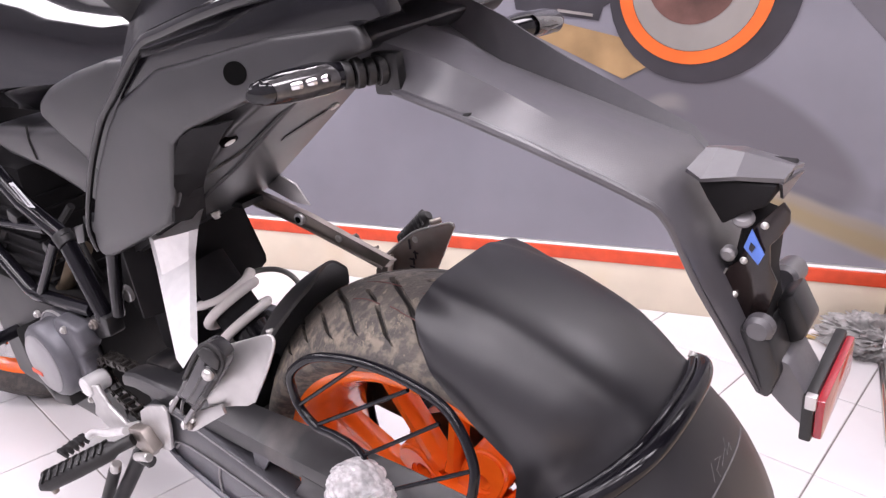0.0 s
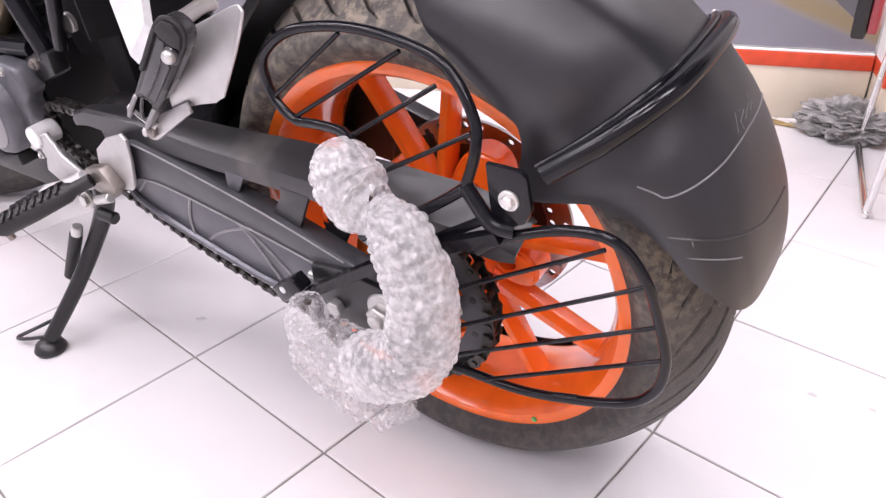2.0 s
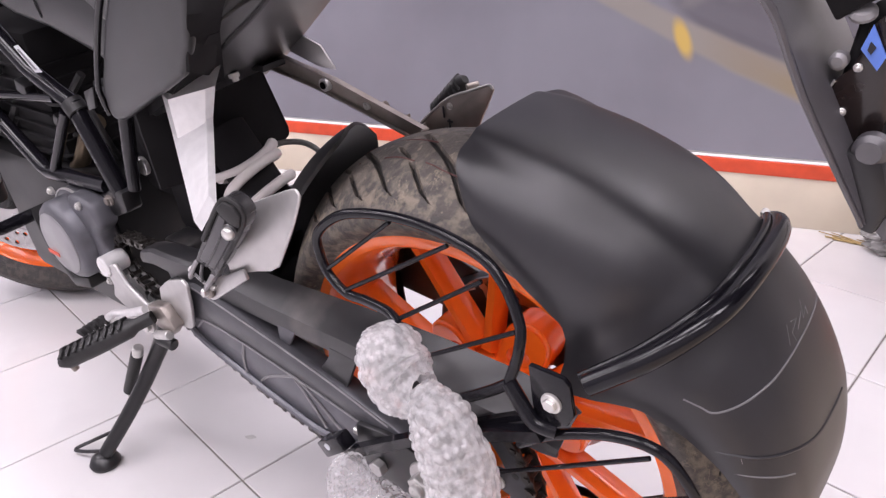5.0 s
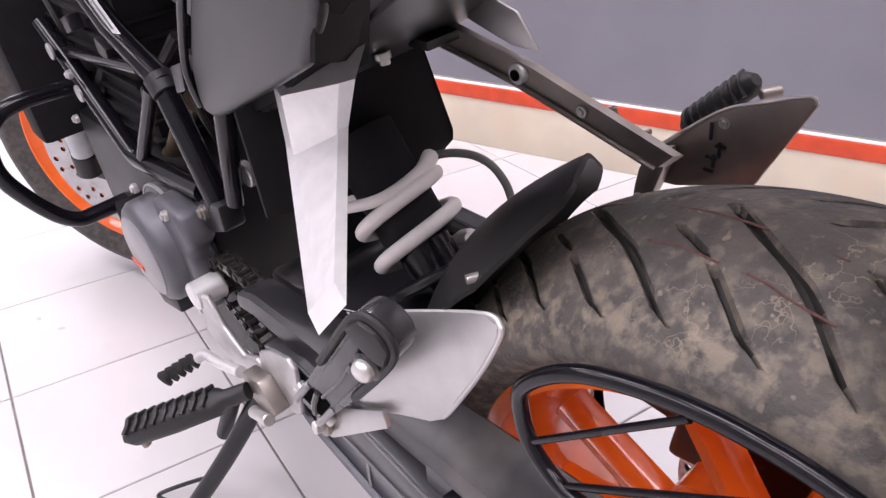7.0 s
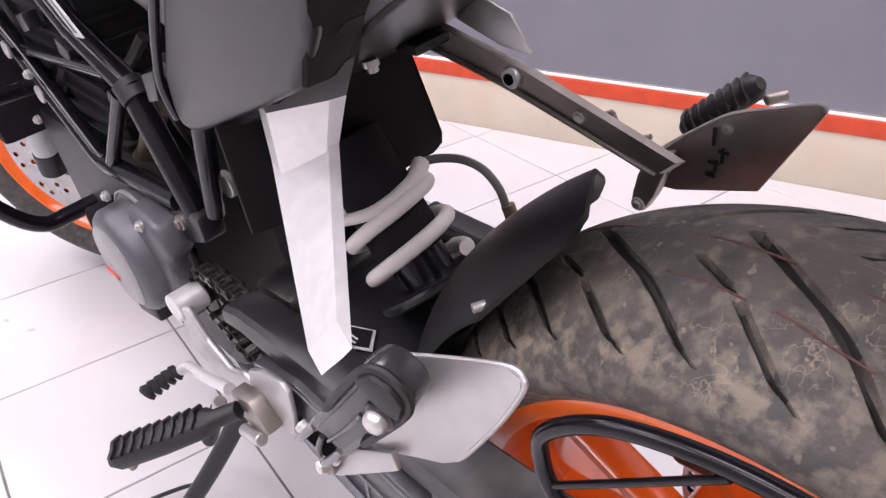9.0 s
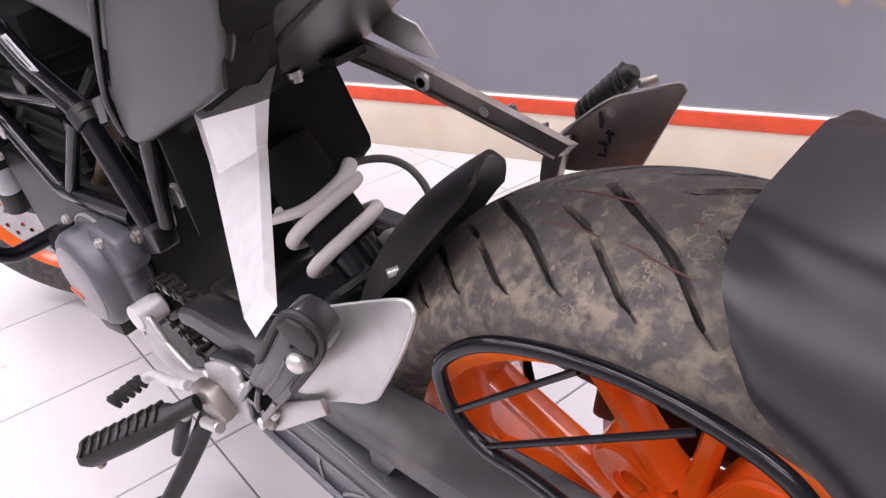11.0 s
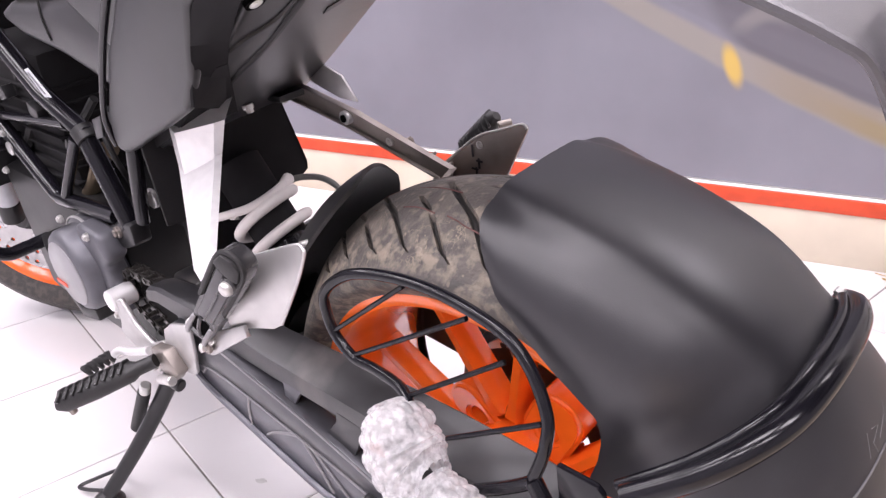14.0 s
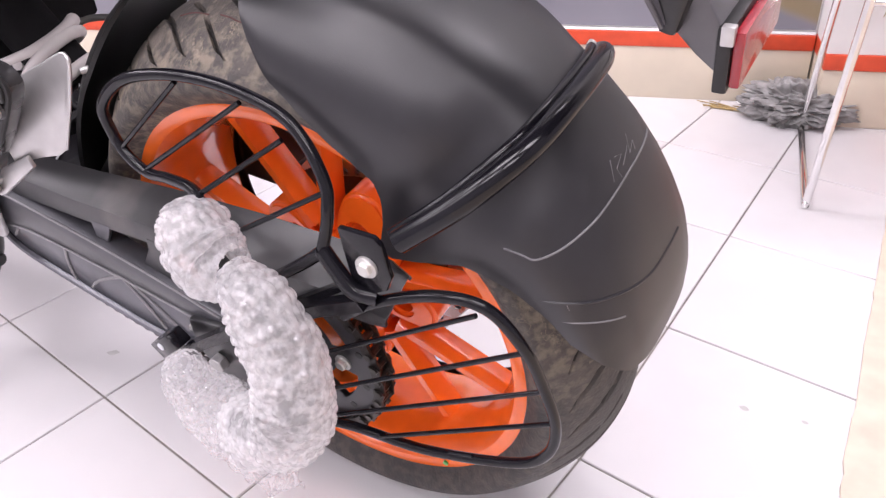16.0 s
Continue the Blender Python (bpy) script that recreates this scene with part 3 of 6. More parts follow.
# straw broom leaning on the wall
broom = thing("broom", WALL @ pose(1.195, -0.1, 0.0, 6, 15, 0), "straw floor broom standing against the wall", "broom")
bm = bmesh.new()
for i in range(230):
    a, rr = random.uniform(0, 2 * math.pi), math.sqrt(random.random())
    x0, y0 = 0.05 * rr * math.cos(a), 0.025 * rr * math.sin(a)
    x1, y1 = x0 * 0.45, y0 * 0.6
    z0 = random.uniform(0.008, 0.02)
    tube([(x0 * 1.3 + random.gauss(0, 0.004), y0 * 1.3, z0), (x0, y0, 0.15), (x1, y1, 0.42)], 0.0013, 4, 3, bm=bm)
part("bristles", bm, M_STRAW, broom)
part("binding", lathe([(0.03, 0.4), (0.033, 0.41), (0.03, 0.44), (0.018, 0.47), (0.014, 0.47), (0.014, 0.4)], (0, 0, 0), 20, axis="z"), M_RUBBER2, broom)
part("handle", cyl((0, 0, 0.46), (0, 0, 1.3), 0.011, 12, bevel=0.002), M_STRAW, broom)
bm = bmesh.new()
for i in range(26):
    x, y = random.uniform(-0.06, 0.03), random.uniform(-0.012, 0.012)
    tube([(x, y, 0.003), (x - 0.05, y + random.gauss(0, 0.01), 0.004)], 0.0012, 4, bm=bm)
straw = part("straw_bundle", bm, M_STRAW)
straw.matrix_world = pose(0.965, 1.455, 0, 0, 0, 8)
tagged(straw, "loose broom straws sticking out under the rag", "straw")

# chrome sled-base stool
stool = thing("stool", pose(1.17, 1.25, 0, 0, 0, 18.4), "chrome tube stool with bent legs", "stool")
r = 0.0075
for x in (0.0, 0.34):
    k = 1 if x == 0 else -1
    part("leg", tube([(x + k * 0.02, -0.3, 0.62), (x + k * 0.012, -0.27, 0.4), (x + k * 0.002, -0.198, 0.05), (x, -0.19, 0.016), (x, -0.178, r), (x, 0.0, r), (x, 0.175, r), (x, 0.187, 0.016), (x + k * 0.002, 0.183, 0.05), (x + k * 0.012, 0.09, 0.4), (x + k * 0.02, 0.03, 0.62)], r, 12, 6), M_CHROME, stool)
part("crossbar", cyl((0.012, -0.268, 0.4), (0.328, -0.268, 0.4), 0.006, 12), M_CHROME, stool)
part("crossbar", cyl((0.012, 0.092, 0.4), (0.328, 0.092, 0.4), 0.006, 12), M_CHROME, stool)
part("seat", box(-0.02, 0.36, -0.33, 0.05, 0.615, 0.66, 0.015), M_RUBBER2, stool, "black padded seat")
# small red box standing on the pillar side
ob = part("red_crate", box(0, 0.16, -0.2, -0.04, 0.0, 0.1, 0.006), M_BAND)
ob.matrix_world = WALL @ pose(1.36, -0.17, 0.0)
tagged(ob, "small red box standing on the floor by the pillar", "box")


# ---- the motorcycle ----
moto = thing("motorcycle", BIKE, "black naked motorcycle with orange wheels leaning on its side stand", "motorcycle")
WC = Vector((-0.01, 0.0, 0.298))                  # rear wheel centre
MC = Vector((0.0, 0.0, 0.298))                    # centre of the mudguard's sweep
TYRE_R, RIM_R = 0.2968, 0.228
WHEEL_Y, TYRE_HALF = 0.0277, 0.0885
REAR_LEAN = Matrix.Translation(WC) @ pose(0, 0, 0, 1.78) @ Matrix.Translation(-WC)
# degrees by which the tread grooves trail from the crown to the shoulder
SWEEP = ((0, 0.26, 0.4, 0.6, 0.75, 0.85, 1.0), (0, 6.4, 10.5, 14.7, 17.9, 21.5, 26.0))


def wheel_point(deg, r, y, c=MC):
    return (c.x + r * math.cos(radians(deg)), y, c.z + r * math.sin(radians(deg)))


def tyre_mesh(centre, R, half, rim, pitch_count, depth, per=46, cols=84, phase=0.436):
    """A tyre whose mesh rows follow the sweep of its tread grooves."""
    bm = bmesh.new()
    prof = [(-0.76 * half, rim - 0.012), (-0.8 * half, rim - 0.004), (-0.86 * half, rim + 0.003), (-0.94 * half, rim + 0.01), (-0.985 * half, rim + 0.018)]
    tread = [(-0.97 + 1.94 * i / cols) for i in range(cols + 1)]
    n, rows, marks = pitch_count * per, [], []
    side = radians(25.1)
    for i in range(n):
        row, mark = [], []
        a0 = 2 * math.pi * i / n
        for y, r in prof:
            row.append((y, r, a0 - side)), mark.append(0)
        for s in tread:
            q, cut = abs(s), 0.0
            r = R - (R - rim - 0.024) * q ** 1.95
            a = a0 - radians(float(np.interp(q, *SWEEP)))
            for start, spans, w in ((0.0, ((0.0, 0.8),), 0.0047), (0.5, ((0.24, 0.43), (0.48, 0.82)), 0.0036)):
                ph = (i / per - phase + (0 if s < 0.02 else 0.5) + start) % 1.0
                d = min(ph, 1 - ph) * 2 * math.pi * R / pitch_count
                for lo_, hi_ in spans:
                    if lo_ <= q < hi_:
                        wide = w * (0.22 + 0.8 * math.sin(math.pi * min(1.0, 0.12 + 0.88 * (q - lo_) / (hi_ - lo_)) ** 0.75))
                        cut = max(cut, min(1.0, max(0.0, (wide - d) / 0.0016 + 0.5)))
            row.append((s * half, r - depth * cut, a)), mark.append(cut)
        for y, r in prof[::-1]:
            row.append((-y, r, a0 - side)), mark.append(0)
        rows.append([bm.verts.new((centre[0] + r * math.cos(a), centre[1] + y, centre[2] + r * math.sin(a))) for y, r, a in row])
        marks.append(mark)
    m = len(rows[0])
    for i in range(n):
        j = (i + 1) % n
        for k in range(m - 1):
            f = bm.faces.new((rows[i][k], rows[i][k + 1], rows[j][k + 1], rows[j][k]))
            # faces inside a groove take the darker rubber that paints its shade
            f.material_index = int(marks[i][k] + marks[i][k + 1] + marks[j][k] + marks[j][k + 1] >= 2.2)
    return bm


def rim_profile(half, rim):
    h = half
    outer = [(rim - 0.004, -h - 0.002), (rim, -h), (rim + 0.001, -h + 0.004), (rim - 0.008, -h + 0.007), (rim - 0.018, -h + 0.012), (rim - 0.026, -0.02), (rim - 0.026, 0.02), (rim - 0.018, h - 0.012), (rim - 0.008, h - 0.007), (rim + 0.001, h - 0.004), (rim, h), (rim - 0.004, h + 0.002)]
    inner = [(rim - 0.014, h), (rim - 0.02, h - 0.008), (rim - 0.033, 0.022), (rim - 0.033, -0.022), (rim - 0.02, -h + 0.008), (rim - 0.014, -h)]
    return outer + inner


def spoke(centre, a_hub, a_rim, r0, r1, w0, w1, t0, t1, bm=None):
    """One tapered cast spoke with a raised middle ridge."""
    c = Vector(centre)
    p = c + Vector((r0 * math.cos(a_hub), 0, r0 * math.sin(a_hub)))
    q = c + Vector((r1 * math.cos(a_rim), 0, r1 * math.sin(a_rim)))
    d = (q - p).normalized()
    side = Vector((-d.z, 0, d.x))
    rings = []
    for f in (0, 0.12, 0.5, 0.85, 1.0):
        k = p.lerp(q, f)
        w, t = w0 + (w1 - w0) * f, t0 + (t1 - t0) * f
        if f in (0, 1.0):
            w *= 1.45
        y = Vector((0, 1, 0))
        rings.append([k - side * w * 0.5 - y * t * 0.25, k - side * w * 0.28 - y * t * 0.5, k + side * w * 0.28 - y * t * 0.5, k + side * w * 0.5 - y * t * 0.25,
                      k + side * w * 0.5 + y * t * 0.25, k + side * w * 0.28 + y * t * 0.5, k - side * w * 0.28 + y * t * 0.5, k - side * w * 0.5 + y * t * 0.25])
    return loft(rings, bm=bm)


def drilled_disc(centre, r0, r1, y, thick, sectors, rows_, hole):
    """A brake disc with round holes cut through it."""
    bm = bmesh.new()
    c = Vector(centre)
    for s in range(sectors):
        for j in range(rows_):
            if rows_ > 1 and (s + j) % 3 == 2:
                hr = 0
            else:
                hr = hole
            ra, rb = r0 + (r1 - r0) * j / rows_, r0 + (r1 - r0) * (j + 1) / rows_
            a0, a1 = 2 * math.pi * s / sectors, 2 * math.pi * (s + 1) / sectors
            am, rm = (a0 + a1) / 2, (ra + rb) / 2
            border = [(a0, ra), (am, ra), (a1, ra), (a1, rm), (a1, rb), (am, rb), (a0, rb), (a0, rm)]
            for yy in (y - thick / 2, y + thick / 2):
                vs = [bm.verts.new(c + Vector((r * math.cos(a), yy, r * math.sin(a)))) for a, r in border]
                if hr == 0:
                    bm.faces.new(vs)
                    continue
                hs = []
                for a, r in border:
                    ang = math.atan2(r - rm, (a - am) * rm)
                    hs.append(bm.verts.new(c + Vector(((rm + hr * math.sin(ang)) * math.cos(am + hr * math.cos(ang) / rm), yy, (rm + hr * math.sin(ang)) * math.sin(am + hr * math.cos(ang) / rm)))))
                for k in range(8):
                    bm.faces.new((vs[k], vs[(k + 1) % 8], hs[(k + 1) % 8], hs[k]))
    return lathe([(r1, y - thick / 2), (r1, y + thick / 2)], centre, sectors * 2, closed=False, bm=bm)


# rear wheel
rear = part("rear_wheel", lathe(rim_profile(0.062, RIM_R), WC + Vector((0, 0.018, 0)), 120), M_ORANGE, moto, "orange cast rear wheel with a dusty wide tyre", m=REAR_LEAN)
part("tyre", tyre_mesh(WC + Vector((0, WHEEL_Y, 0)), TYRE_R, TYRE_HALF, RIM_R, 19, 0.0055), M_RUBBER, rear, "dusty black tyre with swept grooves").data.materials.append(M_GROOVE)
SPOKE_C = Vector((WC.x, 0.012, WC.z))
LOBE = [(0.03, -0.024), (0.05, -0.026), (0.075, -0.027), (0.1, -0.027), (0.118, -0.023), (0.129, -0.012), (0.132, 0.0)]
LOBE = smooth_path([(u, v, 0) for u, v in LOBE + [(u, -v) for u, v in LOBE[-2::-1]]], 3)
for k in range(5):
    a = radians(99.5 + 72 * k)
    for s in (-1, 1):
        part("spoke", spoke(SPOKE_C, a + s * radians(7), a + s * radians(16), 0.07, RIM_R - 0.027, 0.016, 0.014, 0.03, 0.028), M_ORANGE, rear)
    a = radians(63.5 + 72 * k)
    bm = bmesh.new()
    er, et = Vector((math.cos(a), 0, math.sin(a))), Vector((-math.sin(a), 0, math.cos(a)))
    sides, hole_r = [], 0.08 if k == 0 else 0.068
    for yy in (0.0, 0.034):
        A, B = [], []
        for q in (LOBE if k == 0 else [Vector((0.03 + (p_.x - 0.03) * 0.76, p_.y * 0.85, 0)) for p_ in LOBE]):
            d = Vector((q.x - hole_r, q.y, 0)).normalized()
            A.append(bm.verts.new(WC + er * q.x + et * q.y + Vector((0, yy, 0))))
            B.append(bm.verts.new(WC + er * (hole_r + 0.011 * d.x) + et * 0.011 * d.y + Vector((0, yy, 0))))
        sides.append((A, B))
        for i in range(len(A)):
            j = (i + 1) % len(A)
            bm.faces.new((A[i], A[j], B[j], B[i]))
    for A, B in zip(*sides):
        for i in range(len(A)):
            j = (i + 1) % len(A)
            bm.faces.new((A[i], A[j], B[j], B[i]))
    bmesh.ops.recalc_face_normals(bm, faces=bm.faces)
    bmesh.ops.bevel(bm, geom=[e for e in bm.edges if len(e.link_faces) == 2 and e.calc_face_angle(0) > 1.0], offset=0.004, segments=3, affect="EDGES")
    part("hub_lobe", bm, M_ORANGE, rear, "orange hub lobe with a round hole")
hub = lathe([(0.03, -0.055), (0.046, -0.05), (0.058, -0.028), (0.058, 0.03), (0.046, 0.05), (0.03, 0.055)], WC, 48)
part("hub", hub, M_ORANGE, rear)
bm = lathe([(0.03, -0.072), (0.074, -0.07), (0.08, -0.062), (0.076, -0.04), (0.03, -0.038)], WC, 56)
part("cush_drive", bm, M_ORANGE, rear, "orange sprocket carrier")
part("brake_disc", drilled_disc(WC, 0.082, 0.116, 0.066, 0.004, 36, 2, 0.0042), M_DISC, rear, "drilled steel brake disc")
bm = lathe([(0.04, 0.063), (0.085, 0.064), (0.085, 0.068), (0.04, 0.069)], WC, 40)
part("disc_carrier", bm, M_BLACK, rear)
# sprocket with teeth
bm = bmesh.new()
n_t, n_s = 42, 168
for yy in (-0.0885, -0.0825):
    rings_ = []
    for j, r_ in enumerate((0.04, 0.05, 0.078, 0.0985, 0.107)):
        ring_ = []
        for i in range(n_s):
            a = 2 * math.pi * i / n_s
            rr = r_ if j < 4 else (0.108 if i % 4 in (1, 2) else 0.1005)
            ring_.append(bm.verts.new((WC.x + rr * math.cos(a), yy, WC.z + rr * math.sin(a))))
        rings_.append(ring_)
    for j in range(4):
        for i in range(n_s):
            if j == 1 and 5 <= i % 28 <= 22:
                continue
            k = (i + 1) % n_s
            bm.faces.new((rings_[j][i], rings_[j][k], rings_[j + 1][k], rings_[j + 1][i]))
bm = lathe([(0.1005, -0.0885), (0.1005, -0.0825)], WC, 84, closed=False, bm=bm)
part("sprocket", bm, M_SPROCKET, rear, "dark grey steel rear sprocket with windows")
for k in range(6):
    a = radians(60 * k - 1)
    part("sprocket_bolt", bolt((WC.x + 0.064 * math.cos(a), -0.089, WC.z + 0.064 * math.sin(a)), (0, -1, 0), 0.006, 0.006), M_STEEL, rear)
for k in range(12):
    a = radians(30 * k + 12)
    part("sprocket_pit", cyl((WC.x + 0.088 * math.cos(a), -0.089, WC.z + 0.088 * math.sin(a)), (WC.x + 0.088 * math.cos(a), -0.0882, WC.z + 0.088 * math.sin(a)), 0.004, 10), M_DARK, rear)
part("paint_dab", cyl(wheel_point(-57, RIM_R - 0.009, -0.047, WC), wheel_point(-57, RIM_R - 0.009, -0.041, WC), 0.003, 10), M_GREEN, rear, "small green paint dab")

def tread_point(deg, y):
    q = min(1.0, abs(y - WHEEL_Y) / TYRE_HALF)
    return wheel_point(deg, TYRE_R + 0.0001 - (TYRE_R - RIM_R - 0.024) * q ** 1.95, y, WC)


for pts in ([(135, 0.024), (129, 0.022), (118, -0.001)], [(109, -0.0055), (104.8, -0.007), (100, -0.012)], [(97, -0.013), (94.4, -0.0155), (92.5, -0.018), (88, -0.021)], [(133, 0.036), (120, 0.03), (104, 0.018), (90, 0.008)]):
    part("chalk_line", tube([tread_point(d, y) for d, y in pts], 0.0007, 6), M_CHALK, rear, "faint red marking line on the tread")

# chain round both sprockets
FS = Vector((-0.56, 0, 0.362))
loop = []
for i in range(30):
    a = radians(100 - 200 * i / 29)
    loop.append(Vector((WC.x + 0.106 * math.cos(a), 0, WC.z + 0.106 * math.sin(a))))
for f in (0.15, 0.35, 0.55, 0.75, 0.9):
    q = Vector((-0.02, 0, 0.193)).lerp(FS + Vector((0.0, 0, -0.036)), f)
    loop.append(q - Vector((0, 0, 0.03 * math.sin(math.pi * f))))
for i in range(8):
    a = radians(265 - 180 * i / 7)
    loop.append(Vector((FS.x + 0.036 * math.cos(a), 0, FS.z + 0.036 * math.sin(a))))
for f in (0.2, 0.4, 0.6, 0.8):
    loop.append((FS + Vector((0.0, 0, 0.036))).lerp(WC + Vector((-0.018, 0, 0.105)), f))
path = smooth_path(loop, 8, closed=True)
cum = [0.0]
for i in range(len(path)):
    cum.append(cum[-1] + (path[(i + 1) % len(path)] - path[i]).length)
count = int(cum[-1] / 0.0159) // 2 * 2
bm = bmesh.new()
pins = []
for k in range(count):
    s = cum[-1] * k / count
    i = max(j for j in range(len(path)) if cum[j] <= s)
    f = (s - cum[i]) / max(1e-9, cum[i + 1] - cum[i])
    pins.append(path[i].lerp(path[(i + 1) % len(path)], f))
for k in range(count):
    p, q = pins[k], pins[(k + 1) % count]
    d = (q - p).normalized()
    nrm = Vector((-d.z, 0, d.x))
    off = 0.0085 if k % 2 else 0.0063
    for s in (-1, 1):
        y = -0.0855 + s * off
        pts = [p - d * 0.004, p - d * 0.0015 + nrm * 0.0062, p.lerp(q, 0.5) + nrm * 0.0047, q + d * 0.0015 + nrm * 0.0062, q + d * 0.004, q + d * 0.0015 - nrm * 0.0062, p.lerp(q, 0.5) - nrm * 0.0047, p - d * 0.0015 - nrm * 0.0062]
        plate([(v.x, y, v.z) for v in pts], 0.0017, bm=bm)
    cyl((p.x, -0.0965, p.z), (p.x, -0.0745, p.z), 0.0038, 8, bm)
part("drive_chain", bm, M_CHAIN, moto, "dark oiled drive chain")

# swingarm
arm = part("swingarm", prism([(-0.43, 0.384), (-0.36, 0.404), (-0.253, 0.388), (-0.146, 0.366), (-0.044, 0.338), (0.035, 0.318), (0.035, 0.272), (-0.06, 0.262), (-0.08, 0.318), (-0.179, 0.336), (-0.337, 0.356), (-0.43, 0.335)], -0.122, -0.098, 0.003), M_SWING, moto, "grey cast swingarm with thin curved ribs")
part("web", prism([(-0.425, 0.35), (-0.337, 0.357), (-0.179, 0.337), (-0.08, 0.319), (-0.06, 0.295), (-0.1, 0.274), (-0.173, 0.256), (-0.244, 0.268), (-0.332, 0.289), (-0.396, 0.31)], -0.112, -0.1, 0.002), M_WEB, arm)
part("edge_rib", tube([(-0.425, -0.113, 0.348), (-0.396, -0.113, 0.31), (-0.332, -0.113, 0.289), (-0.244, -0.113, 0.268), (-0.173, -0.113, 0.256), (-0.1, -0.113, 0.274)], 0.005, 8), M_WEB, arm)
for pts in ([(-0.393, 0.325), (-0.36, 0.352), (-0.325, 0.357)], [(-0.287, 0.352), (-0.304, 0.315), (-0.308, 0.287)], [(-0.262, 0.349), (-0.218, 0.331), (-0.191, 0.302), (-0.17, 0.266)], [(-0.28, 0.286), (-0.262, 0.3), (-0.23, 0.316), (-0.187, 0.332)], [(-0.21, 0.329), (-0.175, 0.305), (-0.14, 0.272)]):
    part("rib", tube([(x, -0.1126, z) for x, z in pts], 0.0019, 6), M_PEGF, arm)
part("top_edge", tube([(-0.42, -0.1225, 0.388), (-0.36, -0.1235, 0.4035), (-0.253, -0.1235, 0.3875), (-0.146, -0.1235, 0.3655), (-0.05, -0.1235, 0.339)], 0.001, 6), M_PEGF, arm, "thin pale edge line")
part("lower_edge", tube([(-0.42, -0.1225, 0.337), (-0.337, -0.1228, 0.3565), (-0.179, -0.1228, 0.3365), (-0.08, -0.1228, 0.3185)], 0.001, 6), M_PEGF, arm, "thin pale edge line")
part("inner_arm", prism([(-0.45, 0.41), (-0.2, 0.41), (0.03, 0.34), (0.03, 0.275), (-0.06, 0.28), (-0.15, 0.305), (-0.3, 0.318), (-0.45, 0.34)], 0.098, 0.122, 0.004), M_BLACK, arm, "black far arm of the swingarm")
part("pivot_block", prism([(-0.5, 0.405), (-0.44, 0.41), (-0.42, 0.35), (-0.46, 0.325), (-0.51, 0.345)], -0.07, 0.1, 0.008), M_BLACK, arm, "black swingarm pivot block")
part("axle_block", prism([(-0.095, 0.325), (-0.05, 0.332), (0.04, 0.32), (0.042, 0.262), (0.02, 0.247), (-0.03, 0.246), (-0.085, 0.262), (-0.1, 0.285)], -0.128, -0.105, 0.003), M_BLACK, arm, "black axle block")
part("axle_washer", cyl((0, -0.127, 0.299), (0, -0.1315, 0.299), 0.0225, 32, bevel=0.0015), M_ALU2, arm)
part("axle_nut", cyl((0, -0.131, 0.299), (0, -0.1435, 0.299), 0.0145, 6, bevel=0.0012), M_STEEL, arm, "zinc axle nut")
part("axle_end", cyl((0, -0.143, 0.299), (0, -0.149, 0.299), 0.0085, 16, bevel=0.0012), M_STEEL, arm)
part("adjuster_nut", cyl((-0.066, -0.128, 0.282), (-0.066, -0.138, 0.282), 0.0095, 6, bevel=0.001), M_ALU2, arm)
part("adjuster_screw", cyl((-0.11, -0.118, 0.3), (-0.02, -0.118, 0.292), 0.0045, 10), M_STEEL, arm)

# upper chain guard
GUARD = [(-0.478, 0.398, 0.412, 0.408), (-0.45, 0.403, 0.421, 0.413), (-0.35, 0.399, 0.426, 0.424), (-0.228, 0.396, 0.42, 0.428), (-0.1, 0.397, 0.419, 0.436), (0.0, 0.398, 0.418, 0.438), (0.08, 0.395, 0.416, 0.436), (0.125, 0.395, 0.41, 0.43), (0.14, 0.398, 0.405, 0.418)]
guard_c = part("chain_guard", sheet([[(x, -0.113, lo_), (x, -0.1135, lo_ * 0.5 + up_ * 0.5), (x, -0.112, up_ - 0.002), (x, -0.108, up_), (x, -0.09, up_ * 0.5 + in_ * 0.5 + 0.002), (x, -0.078, in_), (x, -0.0755, in_ - 0.004)] for x, lo_, up_, in_ in GUARD], 0.003), M_CGUARD, moto, "black plastic upper chain guard", sharp=25)
part("guard_tab", prism([(-0.126, 0.402), (-0.087, 0.4), (-0.106, 0.365), (-0.122, 0.339), (-0.136, 0.338), (-0.158, 0.355), (-0.146, 0.368), (-0.13, 0.388)], -0.1155, -0.111, 0.0012), M_CGUARD, guard_c, "black mounting tab")
part("guard_fin", prism([(-0.208, 0.4), (-0.179, 0.399), (-0.195, 0.376), (-0.211, 0.379)], -0.115, -0.111, 0.001), M_ENGINE, guard_c, "small grey lug")
part("tab_bolt", bolt((-0.134, -0.116, 0.352), (0, -1, 0), 0.005, 0.005), M_STEEL, guard_c, "small bright bolt")

# mudguard over the wheel
LOW = [(0, 0.292), (6, 0.296), (12, 0.298), (20, 0.294), (26, 0.285), (32, 0.272), (38.5, 0.25), (43, 0.215), (47, 0.196), (50.3, 0.196), (52.6, 0.219), (55.2, 0.239), (58, 0.25), (61, 0.251), (67, 0.256), (74, 0.268), (79, 0.28), (83, 0.305), (86, 0.318)]
TOP = [(4, 0.304), (10, 0.3145), (15, 0.32), (20, 0.3235), (26, 0.328), (36, 0.336), (45, 0.342), (60, 0.340), (75, 0.3335), (86, 0.33)]
WID = [(5, 0.07), (12, 0.083), (20, 0.09), (40, 0.096), (70, 0.097), (80, 0.093), (86, 0.08)]
MUD_Y = 0.013


def lookup(tab, x):
    return float(np.interp(x, [a for a, _ in tab], [b for _, b in tab]))


